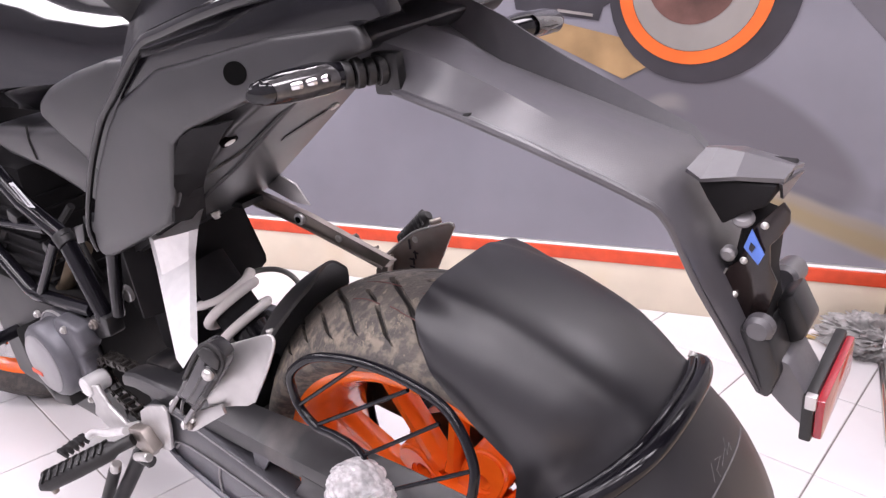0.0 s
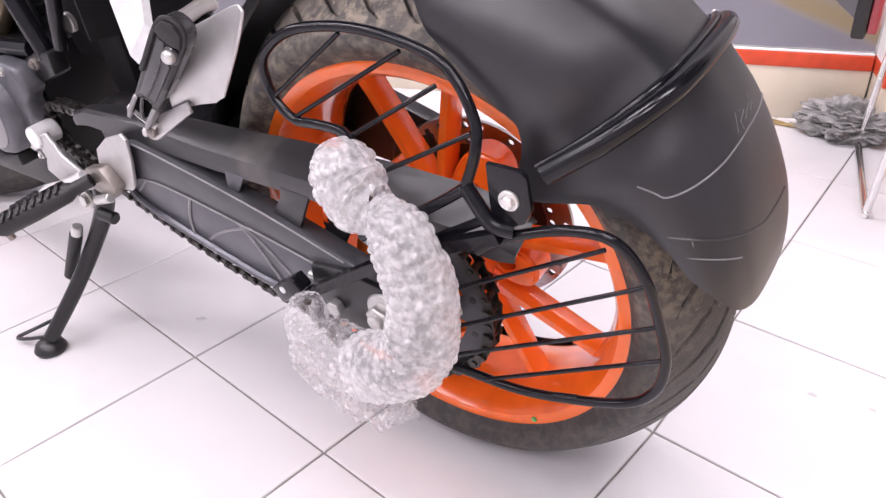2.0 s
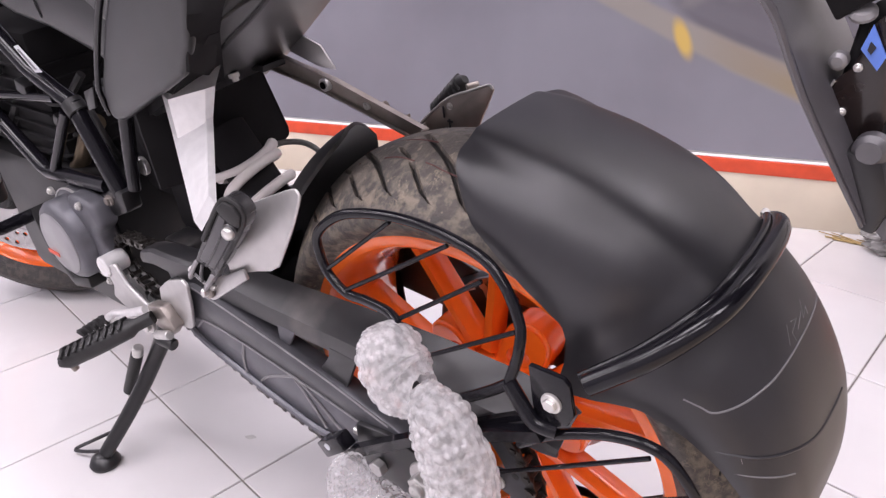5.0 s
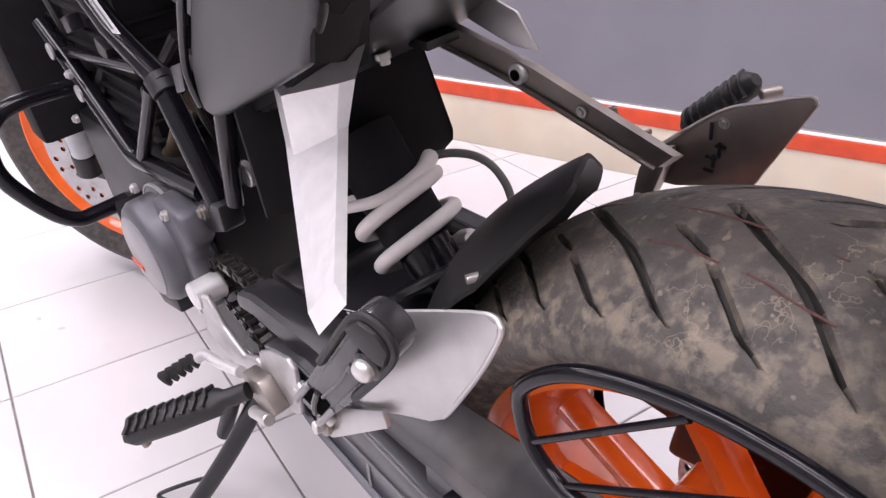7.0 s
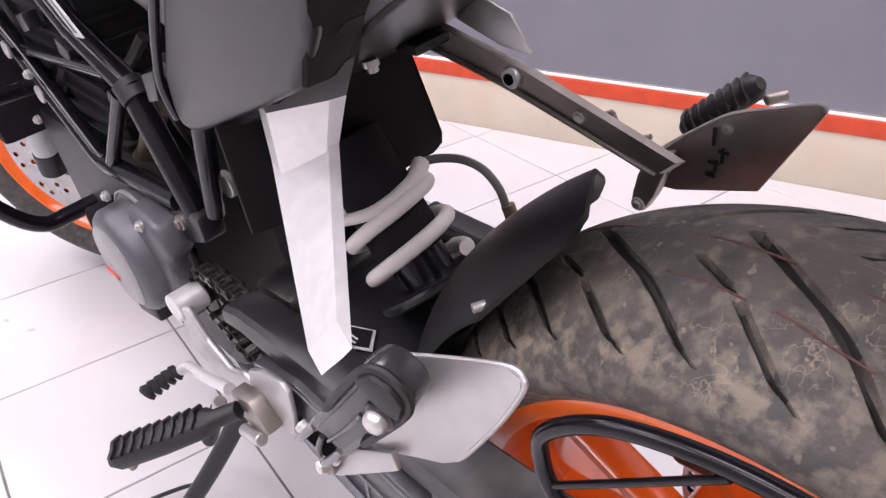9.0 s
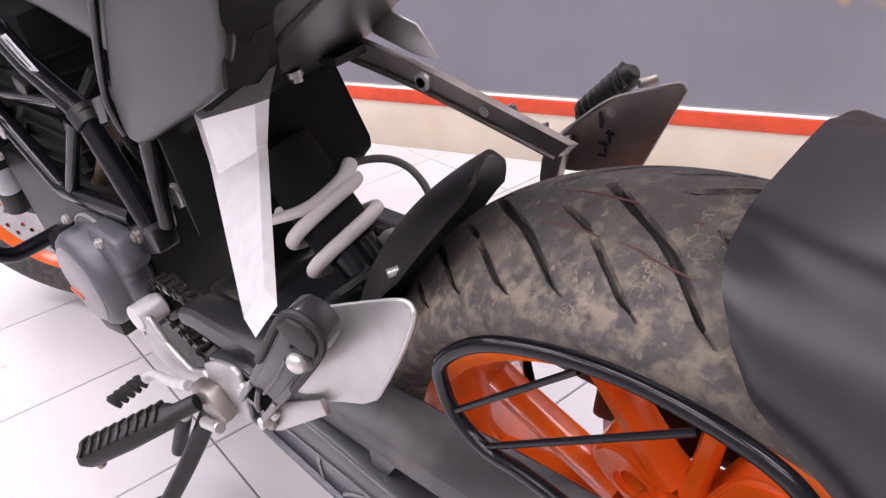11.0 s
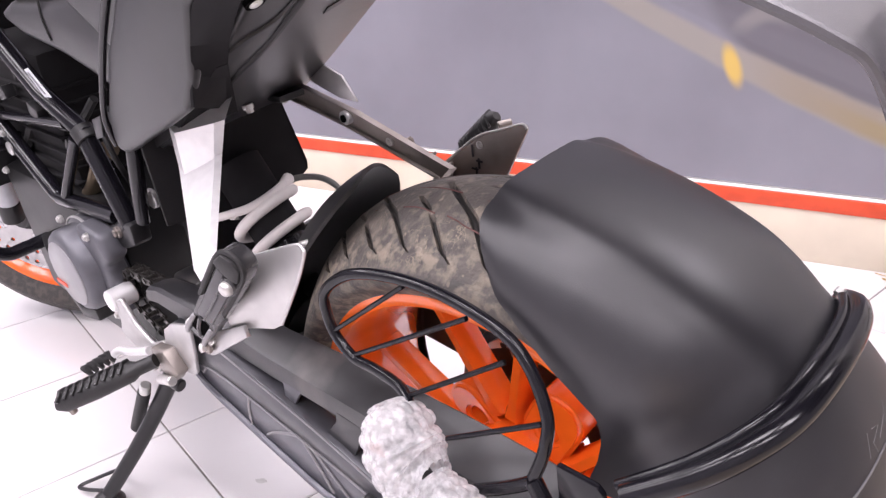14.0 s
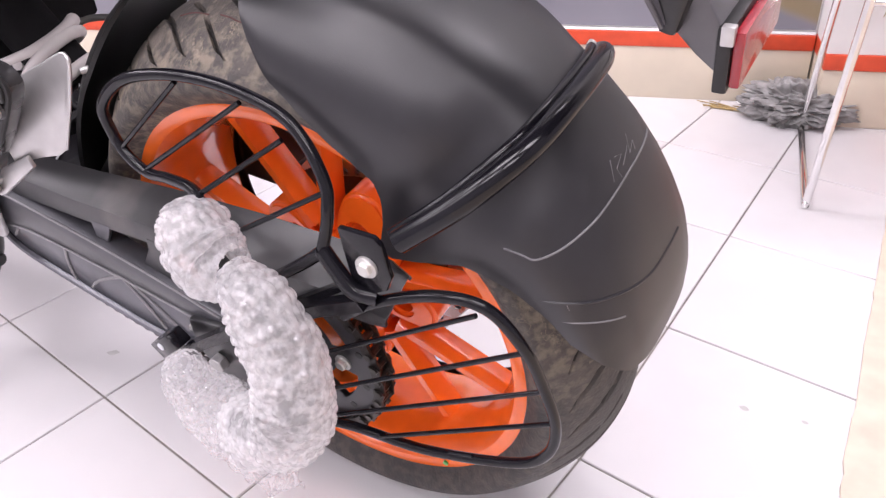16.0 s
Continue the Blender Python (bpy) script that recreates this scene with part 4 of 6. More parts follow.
def mud_point(deg, s, lift=0.0):
    """Surface of the mudguard: deg round the wheel, s from -1 (left edge) over 0 (crown) to 1."""
    lo, hi, w = lookup(LOW, deg), lookup(TOP, deg), lookup(WID, deg)
    ph = (1 - abs(s)) * math.pi / 2
    e = 2 / 2.5
    y = w * abs(math.cos(ph)) ** e
    r = lo + (hi - lo) * abs(math.sin(ph)) ** e
    if s > 0:
        y *= 1.12
    # the crown is a raised plateau that steps down to a shoulder
    step = 1 / (1 + math.exp((abs(s) - 0.35) / 0.03))
    r += float(np.interp(deg, (30, 52), (0.2, 1.0))) * (0.0048 * step - 0.0026)
    return Vector(wheel_point(deg, r + lift, MUD_Y + math.copysign(y + lift * 0.5, s) if s else MUD_Y))


def mud_line(pts, r):
    """A thin raised line on the mudguard through (degrees, s) places."""
    return tube([mud_point(q.x, q.y, 0.0016) for q in smooth_path([(d, s, 0) for d, s in pts], 6)], r, 6, bent=False)


svals = [math.copysign(1 - (1 - abs(v)) ** 1.15, v) for v in np.linspace(-1, 1, 81)]
# the rear end is rounded: the flanks stop sooner than the crown
mud_rows = []
for f in [0, 0.006, 0.015, 0.028] + list(np.linspace(0.045, 1, 60)):
    row = []
    for s in svals:
        d0 = 9.2 + 1.2 * (1 - s) + 9.5 * abs(s) ** 2.6
        d1 = 86 - 3.5 * abs(s) ** 4
        row.append(mud_point(d0 + (d1 - d0) * f, s))
    mud_rows.append(row)
mud = part("rear_mudguard", sheet(mud_rows, 0.0035), M_MUD, moto, "satin black wheel-hugging rear mudguard", sharp=55)
part("raised_line", mud_line([(38, -0.79), (36, -0.755), (34.6, -0.72), (34, -0.57), (34, -0.36), (34.5, -0.15), (35, 0.06), (35.5, 0.3)], 0.0009), M_LINE, mud, "thin pale relief line")
part("raised_line", mud_line([(25.3, -0.95), (23.5, -0.69), (21, -0.4)], 0.0007), M_LINE, mud, "thin pale relief line")
part("crease_line", mud_line([(29, -0.93), (26.5, -0.66), (24.5, -0.4), (22, -0.06), (21.5, 0.22)], 0.0012), M_MUD, mud)
for pts in ([(37.8, -0.06), (35.6, -0.1)], [(37.6, -0.03), (37.1, 0.0), (36.4, -0.05), (35.2, -0.045)], [(37.1, 0.035), (36, -0.01)], [(38.2, 0.06), (36.2, 0.03), (36.9, 0.08), (35.9, 0.07)]):
    part("relief_mark", tube([mud_point(d, s, 0.0014) for d, s in pts], 0.0006, 5, bent=False), M_LINE, mud, "small relief logo shape")
part("scratch", mud_line([(27.4, -0.784), (26.4, -0.803)], 0.0003), M_SCUFF, mud, "short pale scratch")
part("scratch", mud_line([(63.8, -0.787), (63, -0.778)], 0.0004), M_SCUFF, mud, "short pale scratch")

# hoop that carries the mudguard
HOOP = [(-0.119, 0.26, 48.6), (-0.102, 0.3, 46.7), (-0.083, 0.328, 46), (-0.055, 0.347, 45.7), (-0.01, 0.356, 46), (0.035, 0.354, 46.3), (0.067, 0.343, 46.6), (0.087, 0.326, 46.8)]
hoop = part("mudguard_hoop", tube([wheel_point(d, r, y) for y, r, d in HOOP], 0.0083, 14, 8), M_TUBE, moto, "thick glossy black hoop tube over the mudguard")
part("inner_rod", tube([wheel_point(d + 1.55, r - 0.004, y * 0.985 + 0.002) for y, r, d in HOOP[:-1]], 0.0036, 10, 8), M_TUBE, hoop, "thin black rod beside the hoop")
part("hoop_screw", bolt(wheel_point(48.3, 0.334, 0.08), (0.3, 1, 0.6), 0.0025, 0.002), M_STEEL, hoop)

# leg guard: two bent loops with thin rods
lg = part("leg_guard", tube([(0.104, -0.1225, 0.466), (0.1085, -0.118, 0.482), (0.111, -0.114, 0.497), (0.108, -0.107, 0.515), (0.09, -0.099, 0.541), (0.066, -0.096, 0.558), (0.018, -0.096, 0.569), (-0.03, -0.1, 0.571), (-0.074, -0.107, 0.563), (-0.104, -0.112, 0.54), (-0.108, -0.112, 0.515), (-0.1, -0.113, 0.497), (-0.08, -0.114, 0.484), (-0.05, -0.117, 0.487), (-0.014, -0.124, 0.49), (0.004, -0.134, 0.482), (0.01, -0.142, 0.465)], 0.0046, 14, 8), M_TUBE, moto, "glossy black steel leg guard with two loops and rods")
part("lower_loop", tube([(0.114, -0.128, 0.412), (0.143, -0.12, 0.43), (0.185, -0.108, 0.441), (0.22, -0.1, 0.436), (0.243, -0.095, 0.405), (0.254, -0.09, 0.366), (0.263, -0.088, 0.319), (0.255, -0.09, 0.281), (0.224, -0.095, 0.257), (0.142, -0.105, 0.238), (0.07, -0.118, 0.247), (0.03, -0.135, 0.255)], 0.0046, 14, 8), M_TUBE, lg)
for p, q in (((-0.101, -0.113, 0.503), (-0.022, -0.1, 0.566)), ((-0.083, -0.114, 0.485), (0.036, -0.097, 0.558)), ((-0.004, -0.126, 0.49), (0.068, -0.098, 0.535)), ((0.03, -0.126, 0.466), (0.104, -0.108, 0.506))):
    part("rod", cyl(p, q, 0.0021, 10), M_TUBE, lg)
for p, q in (((0.06, -0.13, 0.345), (0.213, -0.102, 0.428)), ((0.06, -0.13, 0.302), (0.243, -0.096, 0.398)), ((0.06, -0.13, 0.268), (0.255, -0.091, 0.358)), ((0.1, -0.114, 0.242), (0.261, -0.089, 0.322)), ((0.168, -0.102, 0.246), (0.19, -0.1, 0.252))):
    part("rod", cyl(p, q, 0.0021, 10), M_TUBE, lg)
part("mount_plate", prism([(0.1245, 0.4935), (0.154, 0.493), (0.159, 0.488), (0.1625, 0.46), (0.156, 0.447), (0.136, 0.4355), (0.126, 0.452)], -0.123, -0.118, 0.0012), M_TUBE, lg, "squarish black steel mounting plate")
part("joint_bar", tube([(0.105, -0.1225, 0.468), (0.117, -0.125, 0.454), (0.13, -0.1265, 0.441), (0.146, -0.122, 0.437)], 0.0066, 12), M_TUBE, lg, "thick black bar that joins the loops")
part("plate_washer", cyl((0.144, -0.123, 0.466), (0.144, -0.1245, 0.466), 0.0082, 20), M_STEEL, lg)
part("mount_bolt", bolt((0.144, -0.124, 0.466), (0, -1, 0), 0.006, 0.005), M_STEEL, lg, "bright hexagon bolt")
part("bracket_bar", tube([(0.135, -0.126, 0.432), (0.09, -0.127, 0.41), (0.0, -0.132, 0.359), (-0.09, -0.14, 0.299)], 0.0075, 4, bent=False), M_TUBE, lg, "square black bracket bar")
be = part("bracket_end", prism([(-0.137, 0.294), (-0.102, 0.32), (-0.09, 0.307), (-0.124, 0.279)], -0.152, -0.134, 0.002), M_TUBE, lg, "slotted black bracket end")
part("bracket_slot", cyl((-0.118, -0.1528, 0.2995), (-0.118, -0.15, 0.2995), 0.0042, 12), M_LABEL, be, "round hole seen through")
part("upper_bar", tube([(0.105, -0.1235, 0.467), (0.09, -0.1255, 0.455), (0.065, -0.127, 0.437), (0.03, -0.128, 0.412), (-0.01, -0.13, 0.388)], 0.005, 10), M_TUBE, lg, "black bracket bar")
part("upper_bar", tube([(0.12, -0.12, 0.44), (0.05, -0.12, 0.392), (0.0, -0.125, 0.365)], 0.0045, 4, bent=False), M_TUBE, lg)

# left hanger, passenger peg and heel plate
def hanger_ring(left, right):
    l, r = Vector(left), Vector(right)
    mid = l.lerp(r, 0.82) + Vector((0.001, -0.0025, 0.0))
    off = Vector((-0.018, 0.005, 0.004))
    return [l, mid, r, r + off, l + off]


hang = part("left_hanger", loft([hanger_ring((-0.3705, -0.045, 0.646), (-0.337, -0.006, 0.652)), hanger_ring((-0.3605, -0.0750, 0.6182), (-0.3146, -0.0420, 0.6283)),
                                 hanger_ring((-0.3575, -0.079, 0.574), (-0.3285, -0.047, 0.592)), hanger_ring((-0.228, -0.154, 0.53), (-0.2, -0.146, 0.562))]), M_ALU, moto, "bright brushed aluminium footpeg hanger", sharp=14)
part("hanger_stub", cyl((-0.387, -0.058, 0.6), (-0.393, -0.061, 0.598), 0.0035, 12, bevel=0.001), M_ALUD, hang)
LUG_A, LUG_B = Vector((-0.226, -0.163, 0.468)), Vector((-0.178, -0.15, 0.495))
lug_d = (LUG_B - LUG_A).normalized()
lug_w = lug_d.cross(Vector((0.1, -1, 0.25))).normalized()
ring_ = [LUG_A + (lug_d * math.cos(a) + lug_w * math.sin(a)) * 0.0105 for a in np.linspace(math.pi / 2, 3 * math.pi / 2, 9)]
lug = part("foot_lug", plate(ring_ + [LUG_B - lug_w * 0.005, LUG_B + lug_w * 0.006], 0.0045, 0.0012), M_ALU2, hang, "flat lug with a rounded end that carries the footpeg")
part("eye_ring", cyl(LUG_A + Vector((0, -0.002, 0)), LUG_A + Vector((-0.0005, -0.0065, 0.001)), 0.0075, 20, bevel=0.001), M_ALUD, lug, "washer round the bolt")
part("hanger_bolt", cyl(LUG_A + Vector((0, -0.004, 0)), LUG_A + Vector((-0.001, -0.0115, 0.002)), 0.0045, 6, bevel=0.0008), M_STEEL, lug)
HEEL = [[(-0.2, -0.135, 0.548), (-0.18, -0.13, 0.557), (-0.14, -0.124, 0.574), (-0.113, -0.1215, 0.585), (-0.1055, -0.122, 0.5835)],
        [(-0.2, -0.142, 0.535), (-0.18, -0.137, 0.543), (-0.145, -0.129, 0.556), (-0.116, -0.124, 0.568), (-0.105, -0.1235, 0.577)],
        [(-0.2, -0.148, 0.522), (-0.182, -0.143, 0.526), (-0.155, -0.134, 0.533), (-0.126, -0.1285, 0.544), (-0.118, -0.1275, 0.55)],
        [(-0.2, -0.152, 0.500), (-0.19, -0.149, 0.502), (-0.172, -0.141, 0.503), (-0.15, -0.135, 0.505), (-0.14, -0.132, 0.514)],
        [(-0.204, -0.15, 0.488), (-0.19, -0.147, 0.491), (-0.172, -0.141, 0.495), (-0.157, -0.135, 0.497), (-0.149, -0.132, 0.502)]]
heel = part("heel_plate", sheet(HEEL, 0.003), M_ALU2, hang, "brushed aluminium heel plate")
part("rolled_edge", tube(HEEL[0] + [HEEL[1][4], HEEL[2][4], HEEL[3][4], HEEL[4][4]], 0.0017, 8), M_ALU2, heel)
PEG_FOOT, PEG_TIP = Vector((-0.232, -0.168, 0.481)), Vector((-0.152, -0.15, 0.579))
peg_u = (PEG_TIP - PEG_FOOT).normalized()
peg_n = Vector((0.45, -0.8, 0.3))
peg_n = (peg_n - peg_u * peg_n.dot(peg_u)).normalized()
peg_v = peg_n.cross(peg_u)
PEG = Matrix.Translation(PEG_FOOT) @ Matrix((peg_u, peg_v, peg_n)).transposed().to_4x4()
PEG_EDGE = smooth_path([(u, v, 0) for u, v in ((0.004, -0.009), (0.03, -0.0135), (0.075, -0.0155), (0.112, -0.0155), (0.125, -0.0105), (0.1285, 0.0), (0.125, 0.0105), (0.112, 0.0155), (0.075, 0.0145), (0.03, 0.0125), (0.004, 0.009))], 3)
peg = part("left_passenger_peg", prism([(q.x, q.y) for q in PEG_EDGE], -0.011, 0.006, 0.003, 2, plane="xy"), M_PEGB, moto, "folded black passenger footpeg with a raised rim", m=PEG)
part("rubber_rim", tube([(q.x, q.y * 0.93, 0.0065) for q in PEG_EDGE[5:-5]], 0.0027, 8, bent=False), M_RUBBER2, peg, "thick dark rubber rim round the peg")
part("rubber_cap", prism([(0.11, -0.0145), (0.1235, -0.0105), (0.127, 0.0), (0.1235, 0.0105), (0.11, 0.0142), (0.107, 0.006), (0.107, -0.006)], 0.004, 0.0115, 0.0025, 2, plane="xy"), M_RUBBER2, peg, "black rubber end cap")
part("face_plate", prism([(0.036, -0.0095), (0.084, -0.0105), (0.088, -0.002), (0.103, 0.002), (0.103, 0.0095), (0.034, 0.008)], 0.0045, 0.0078, 0.0014, 2, plane="xy"), M_PEG, peg, "smooth dark grey inset face")
part("face_rib", tube([(0.034, -0.001, 0.0078), (0.06, -0.002, 0.0084), (0.086, -0.001, 0.0084)], 0.0014, 6), M_PEGB, peg)
part("bolt_boss", cyl((0.097, -0.0075, 0.004), (0.097, -0.0075, 0.0105), 0.0085, 20, bevel=0.0015), M_PEGB, peg)
part("peg_bolt", lathe([(0.0, 0.0165), (0.003, 0.0163), (0.0053, 0.015), (0.0065, 0.0128), (0.0065, 0.009), (0.0, 0.009)], (0.097, -0.0075, 0.0), 20, closed=False, axis="z"), M_STEEL, peg, "round bright peg bolt")
for v in (-0.0102, 0.0102):
    part("hinge_ear", prism([(-0.006, -0.004), (0.004, -0.011), (0.022, -0.012), (0.03, -0.004), (0.026, 0.008), (0.006, 0.009), (-0.006, 0.005)], v - 0.0022, v + 0.0022, 0.001, 1), M_PEGF, peg, "pale hinge ear")
# solid black inset paints the shade of the hinge hollow
part("hinge_shade", prism([(0.012, -0.0075), (0.029, -0.0075), (0.031, 0.0), (0.028, 0.0075), (0.012, 0.0075)], 0.003, 0.0067, 0.0, 1, plane="xy"), M_HOLE_SHADE, peg, "black inset standing in for the shaded hinge hollow")
part("hinge_web", tube([(0.01, -0.004, 0.007), (0.02, 0.0, 0.008), (0.032, 0.003, 0.0075)], 0.002, 8), M_PEGB, peg)
part("hinge_pin", cyl((0.002, -0.0165, -0.001), (0.002, 0.0165, -0.001), 0.0042, 12, bevel=0.001), M_STEEL, peg)

# rider's left controls
ctl = part("rider_heel_plate", plate([(-0.424, -0.127, 0.384), (-0.39, -0.129, 0.407), (-0.352, -0.131, 0.421), (-0.344, -0.131, 0.414), (-0.352, -0.13, 0.385), (-0.369, -0.128, 0.345), (-0.378, -0.128, 0.338), (-0.402, -0.128, 0.334), (-0.44, -0.127, 0.34)], 0.005, 0.0015), M_ALU2, moto, "frosted aluminium rider heel plate")
part("peg_bracket", prism([(-0.44, 0.362), (-0.405, 0.37), (-0.385, 0.345), (-0.405, 0.325), (-0.44, 0.335)], -0.146, -0.13, 0.003), M_ALUD, ctl)
part("bracket_pin", cyl((-0.43, -0.15, 0.322), (-0.395, -0.15, 0.335), 0.006, 12, bevel=0.001), M_STEEL, ctl)
PEG_A, PEG_B = Vector((-0.423, -0.15, 0.353)), Vector((-0.505, -0.245, 0.314))
peg_d = (PEG_B - PEG_A).normalized()
peg_s = peg_d.cross(Vector((0, 0, 1))).normalized()
peg_u = peg_s.cross(peg_d)
rings = []
for f, w_, h_ in ((0, 0.008, 0.008), (0.18, 0.0085, 0.008), (0.24, 0.0145, 0.011), (0.6, 0.0155, 0.0125), (0.93, 0.0145, 0.0115), (1.0, 0.01, 0.006)):
    c_ = PEG_A.lerp(PEG_B, f)
    rings.append([c_ + peg_s * w_ * math.cos(a) * (1.2 if abs(math.cos(a)) < 0.8 else 1) + peg_u * h_ * math.sin(a) for a in np.linspace(0, 2 * math.pi, 12, endpoint=False)])
pg = part("rider_footpeg", loft(rings), M_RUBBER2, moto, "black ribbed rubber rider footpeg", sharp=60)
for k in range(9):
    c_ = PEG_A.lerp(PEG_B, 0.28 + 0.08 * k) + peg_u * 0.0115
    part("tread_rib", tube([c_ - peg_s * 0.012 - peg_u * 0.002 + peg_d * 0.003, c_ - peg_s * 0.004 + peg_u * 0.001, c_ + peg_s * 0.004 + peg_u * 0.001 + peg_d * 0.002, c_ + peg_s * 0.012 - peg_u * 0.002 - peg_d * 0.002], 0.0026, 6), M_RUBBER2, pg)
part("end_stud", cyl(PEG_B - peg_u * 0.004 - peg_d * 0.008, PEG_B - peg_u * 0.019 - peg_d * 0.008, 0.0045, 10), M_ALUD, pg)
lever = part("gear_lever", prism([(-0.592, 0.358), (-0.56, 0.372), (-0.541, 0.342), (-0.505, 0.324), (-0.47, 0.342), (-0.455, 0.335), (-0.5, 0.3), (-0.535, 0.29), (-0.575, 0.296), (-0.598, 0.308), (-0.585, 0.33)], -0.121, -0.113, 0.003, 3), M_ALU2, moto, "cast aluminium gear lever with a rubber toe piece")
part("shaft_clamp", cyl((-0.588, -0.09, 0.36), (-0.588, -0.125, 0.36), 0.0155, 20, bevel=0.002), M_ALU, lever)
part("clamp_bolt", cyl((-0.625, -0.11, 0.334), (-0.6, -0.108, 0.348), 0.0075, 6, bevel=0.001), M_STEEL, lever)
part("toe_arm", tube([(-0.46, -0.14, 0.345), (-0.53, -0.138, 0.312), (-0.58, -0.136, 0.292), (-0.597, -0.145, 0.28)], 0.0058, 10), M_ALU, lever)
bm = None
for k in range(5):
    f = k / 4
    p = Vector((-0.599, -0.147, 0.279)).lerp(Vector((-0.599, -0.18, 0.277)), f)
    bm = tube([p - Vector((0, -0.0035, -0.001)), p + Vector((0, -0.0015, 0)), p + Vector((0, -0.0035, -0.001))], [0.0085, 0.0105, 0.0085], 12, bm=bm, bent=False)
part("toe_rubber", bm, M_RUBBER2, lever, "ribbed black toe rubber")

stand = part("side_stand", tube([(-0.53, -0.09, 0.31), (-0.565, -0.08, 0.24), (-0.59, -0.105, 0.18), (-0.61, -0.155, 0.115), (-0.634, -0.212, 0.05)], [0.014, 0.014, 0.012, 0.0115, 0.011], 14), M_BLACK, moto, "black steel side stand, folded out")
part("foot_pad", lathe([(0.0, 0.004), (0.022, 0.003), (0.024, 0.008), (0.02, 0.017), (0.011, 0.023), (0.0, 0.023)], (0, 0, 0), 24, closed=False, axis="z"), M_BLACK, stand, m=pose(-0.64, -0.217, 0.0245, -7, 0, 0))
part("tang", tube([(-0.625, -0.19, 0.075), (-0.66, -0.175, 0.055), (-0.69, -0.205, 0.042), (-0.7, -0.232, 0.04), (-0.68, -0.228, 0.042), (-0.64, -0.21, 0.05)], 0.003, 8), M_BLACK, stand)
part("return_spring", tube([(-0.6, -0.122, 0.2), (-0.625, -0.128, 0.16), (-0.655, -0.135, 0.112)], 0.0095, 12), M_RUBBER2, stand, "black sleeved return spring")
part("spring_hook", tube([(-0.655, -0.135, 0.112), (-0.66, -0.136, 0.1)], 0.004, 8), M_STEEL, stand)
part("spring_coil", cyl((-0.592, -0.12, 0.215), (-0.6, -0.122, 0.198), 0.0085, 12, bevel=0.002), M_STEEL, stand)
part("pivot_bolt", bolt((-0.55, -0.108, 0.265), (0, -1, 0.1), 0.009, 0.008), M_STEEL, stand)
part("switch_tab", cyl((-0.53, -0.11, 0.25), (-0.5, -0.105, 0.245), 0.009, 12, bevel=0.002), M_BLACK, stand)

# engine
eng = part("engine", box(-1.0, -0.6, -0.08, 0.12, 0.22, 0.46, 0.02), M_DARK, moto, "dark engine block with a round grey cover")
part("side_cover", lathe([(0.0, -0.135), (0.05, -0.134), (0.056, -0.131), (0.061, -0.124), (0.062, -0.098), (0.069, -0.096), (0.07, -0.07), (0.0, -0.07)], (-0.677, 0, 0.38), 48, closed=False), M_ENGINE, eng, "round grey engine side cover")
part("cover_face", lathe([(0.0, -0.1375), (0.045, -0.1372), (0.048, -0.135), (0.048, -0.132), (0.0, -0.132)], (-0.677, 0, 0.38), 40, closed=False), M_COVER, eng, "lighter round inset")
part("cover_bead", lathe([(0.0685, -0.0975), (0.0705, -0.0975), (0.0705, -0.094), (0.0685, -0.094)], (-0.677, 0, 0.38), 48), M_ALU2, eng, "bright edge of the cover")
part("cover_stripe", box(-0.722, -0.69, -0.1385, -0.1372, 0.355, 0.361), M_BAND, eng, "small red stripe")
part("sprocket_cover", prism([(-0.65, 0.455), (-0.59, 0.452), (-0.575, 0.42), (-0.6, 0.4), (-0.59, 0.35), (-0.61, 0.318), (-0.67, 0.325)], -0.112, -0.08, 0.008, 3), M_ENGINE, eng, "grey front sprocket cover")
part("cover_edge", prism([(-0.775, 0.41), (-0.77, 0.33), (-0.72, 0.285), (-0.66, 0.3), (-0.66, 0.32), (-0.715, 0.305), (-0.755, 0.34)], -0.125, -0.07, 0.004), M_DARK, eng)
for x, z in ((-0.615, 0.445), (-0.61, 0.325), (-0.69, 0.452)):
    part("cover_bolt", bolt((x, -0.114, z), (0, -1, 0), 0.004, 0.004), M_STEEL, eng)
part("cylinder", box(-0.98, -0.72, -0.06, 0.1, 0.46, 0.66, 0.015), M_DULL, eng)
for k in range(7):
    part("fin", box(-0.985, -0.715, -0.066, 0.1, 0.475 + k * 0.022, 0.479 + k * 0.022, 0.001), M_DULL, eng)
part("front_mount", box(-0.6, -0.5, -0.02, 0.09, 0.43, 0.64, 0.02), M_DULL, eng)
part("exhaust_pipe", tube([(-0.83, -0.05, 0.42), (-0.77, -0.055, 0.43), (-0.715, -0.048, 0.465), (-0.68, -0.035, 0.515), (-0.655, -0.03, 0.53)], 0.0125, 14), M_EXH, eng, "heat-browned exhaust pipe")
part("radiator", box(-1.06, -1.0, -0.13, 0.14, 0.42, 0.7, 0.01), M_DULL, eng, "black radiator side")
for pts, r in (([(-0.86, -0.07, 0.63), (-0.8, -0.085, 0.57), (-0.7, -0.08, 0.56), (-0.65, -0.06, 0.6)], 0.006), ([(-0.9, -0.08, 0.6), (-0.84, -0.09, 0.66), (-0.74, -0.07, 0.62)], 0.0045), ([(-0.95, -0.09, 0.52), (-0.88, -0.1, 0.5), (-0.83, -0.08, 0.56)], 0.008)):
    part("cable", tube([(x, y + 0.03, z) for x, y, z in pts], r, 8), M_RUBBER2, eng)
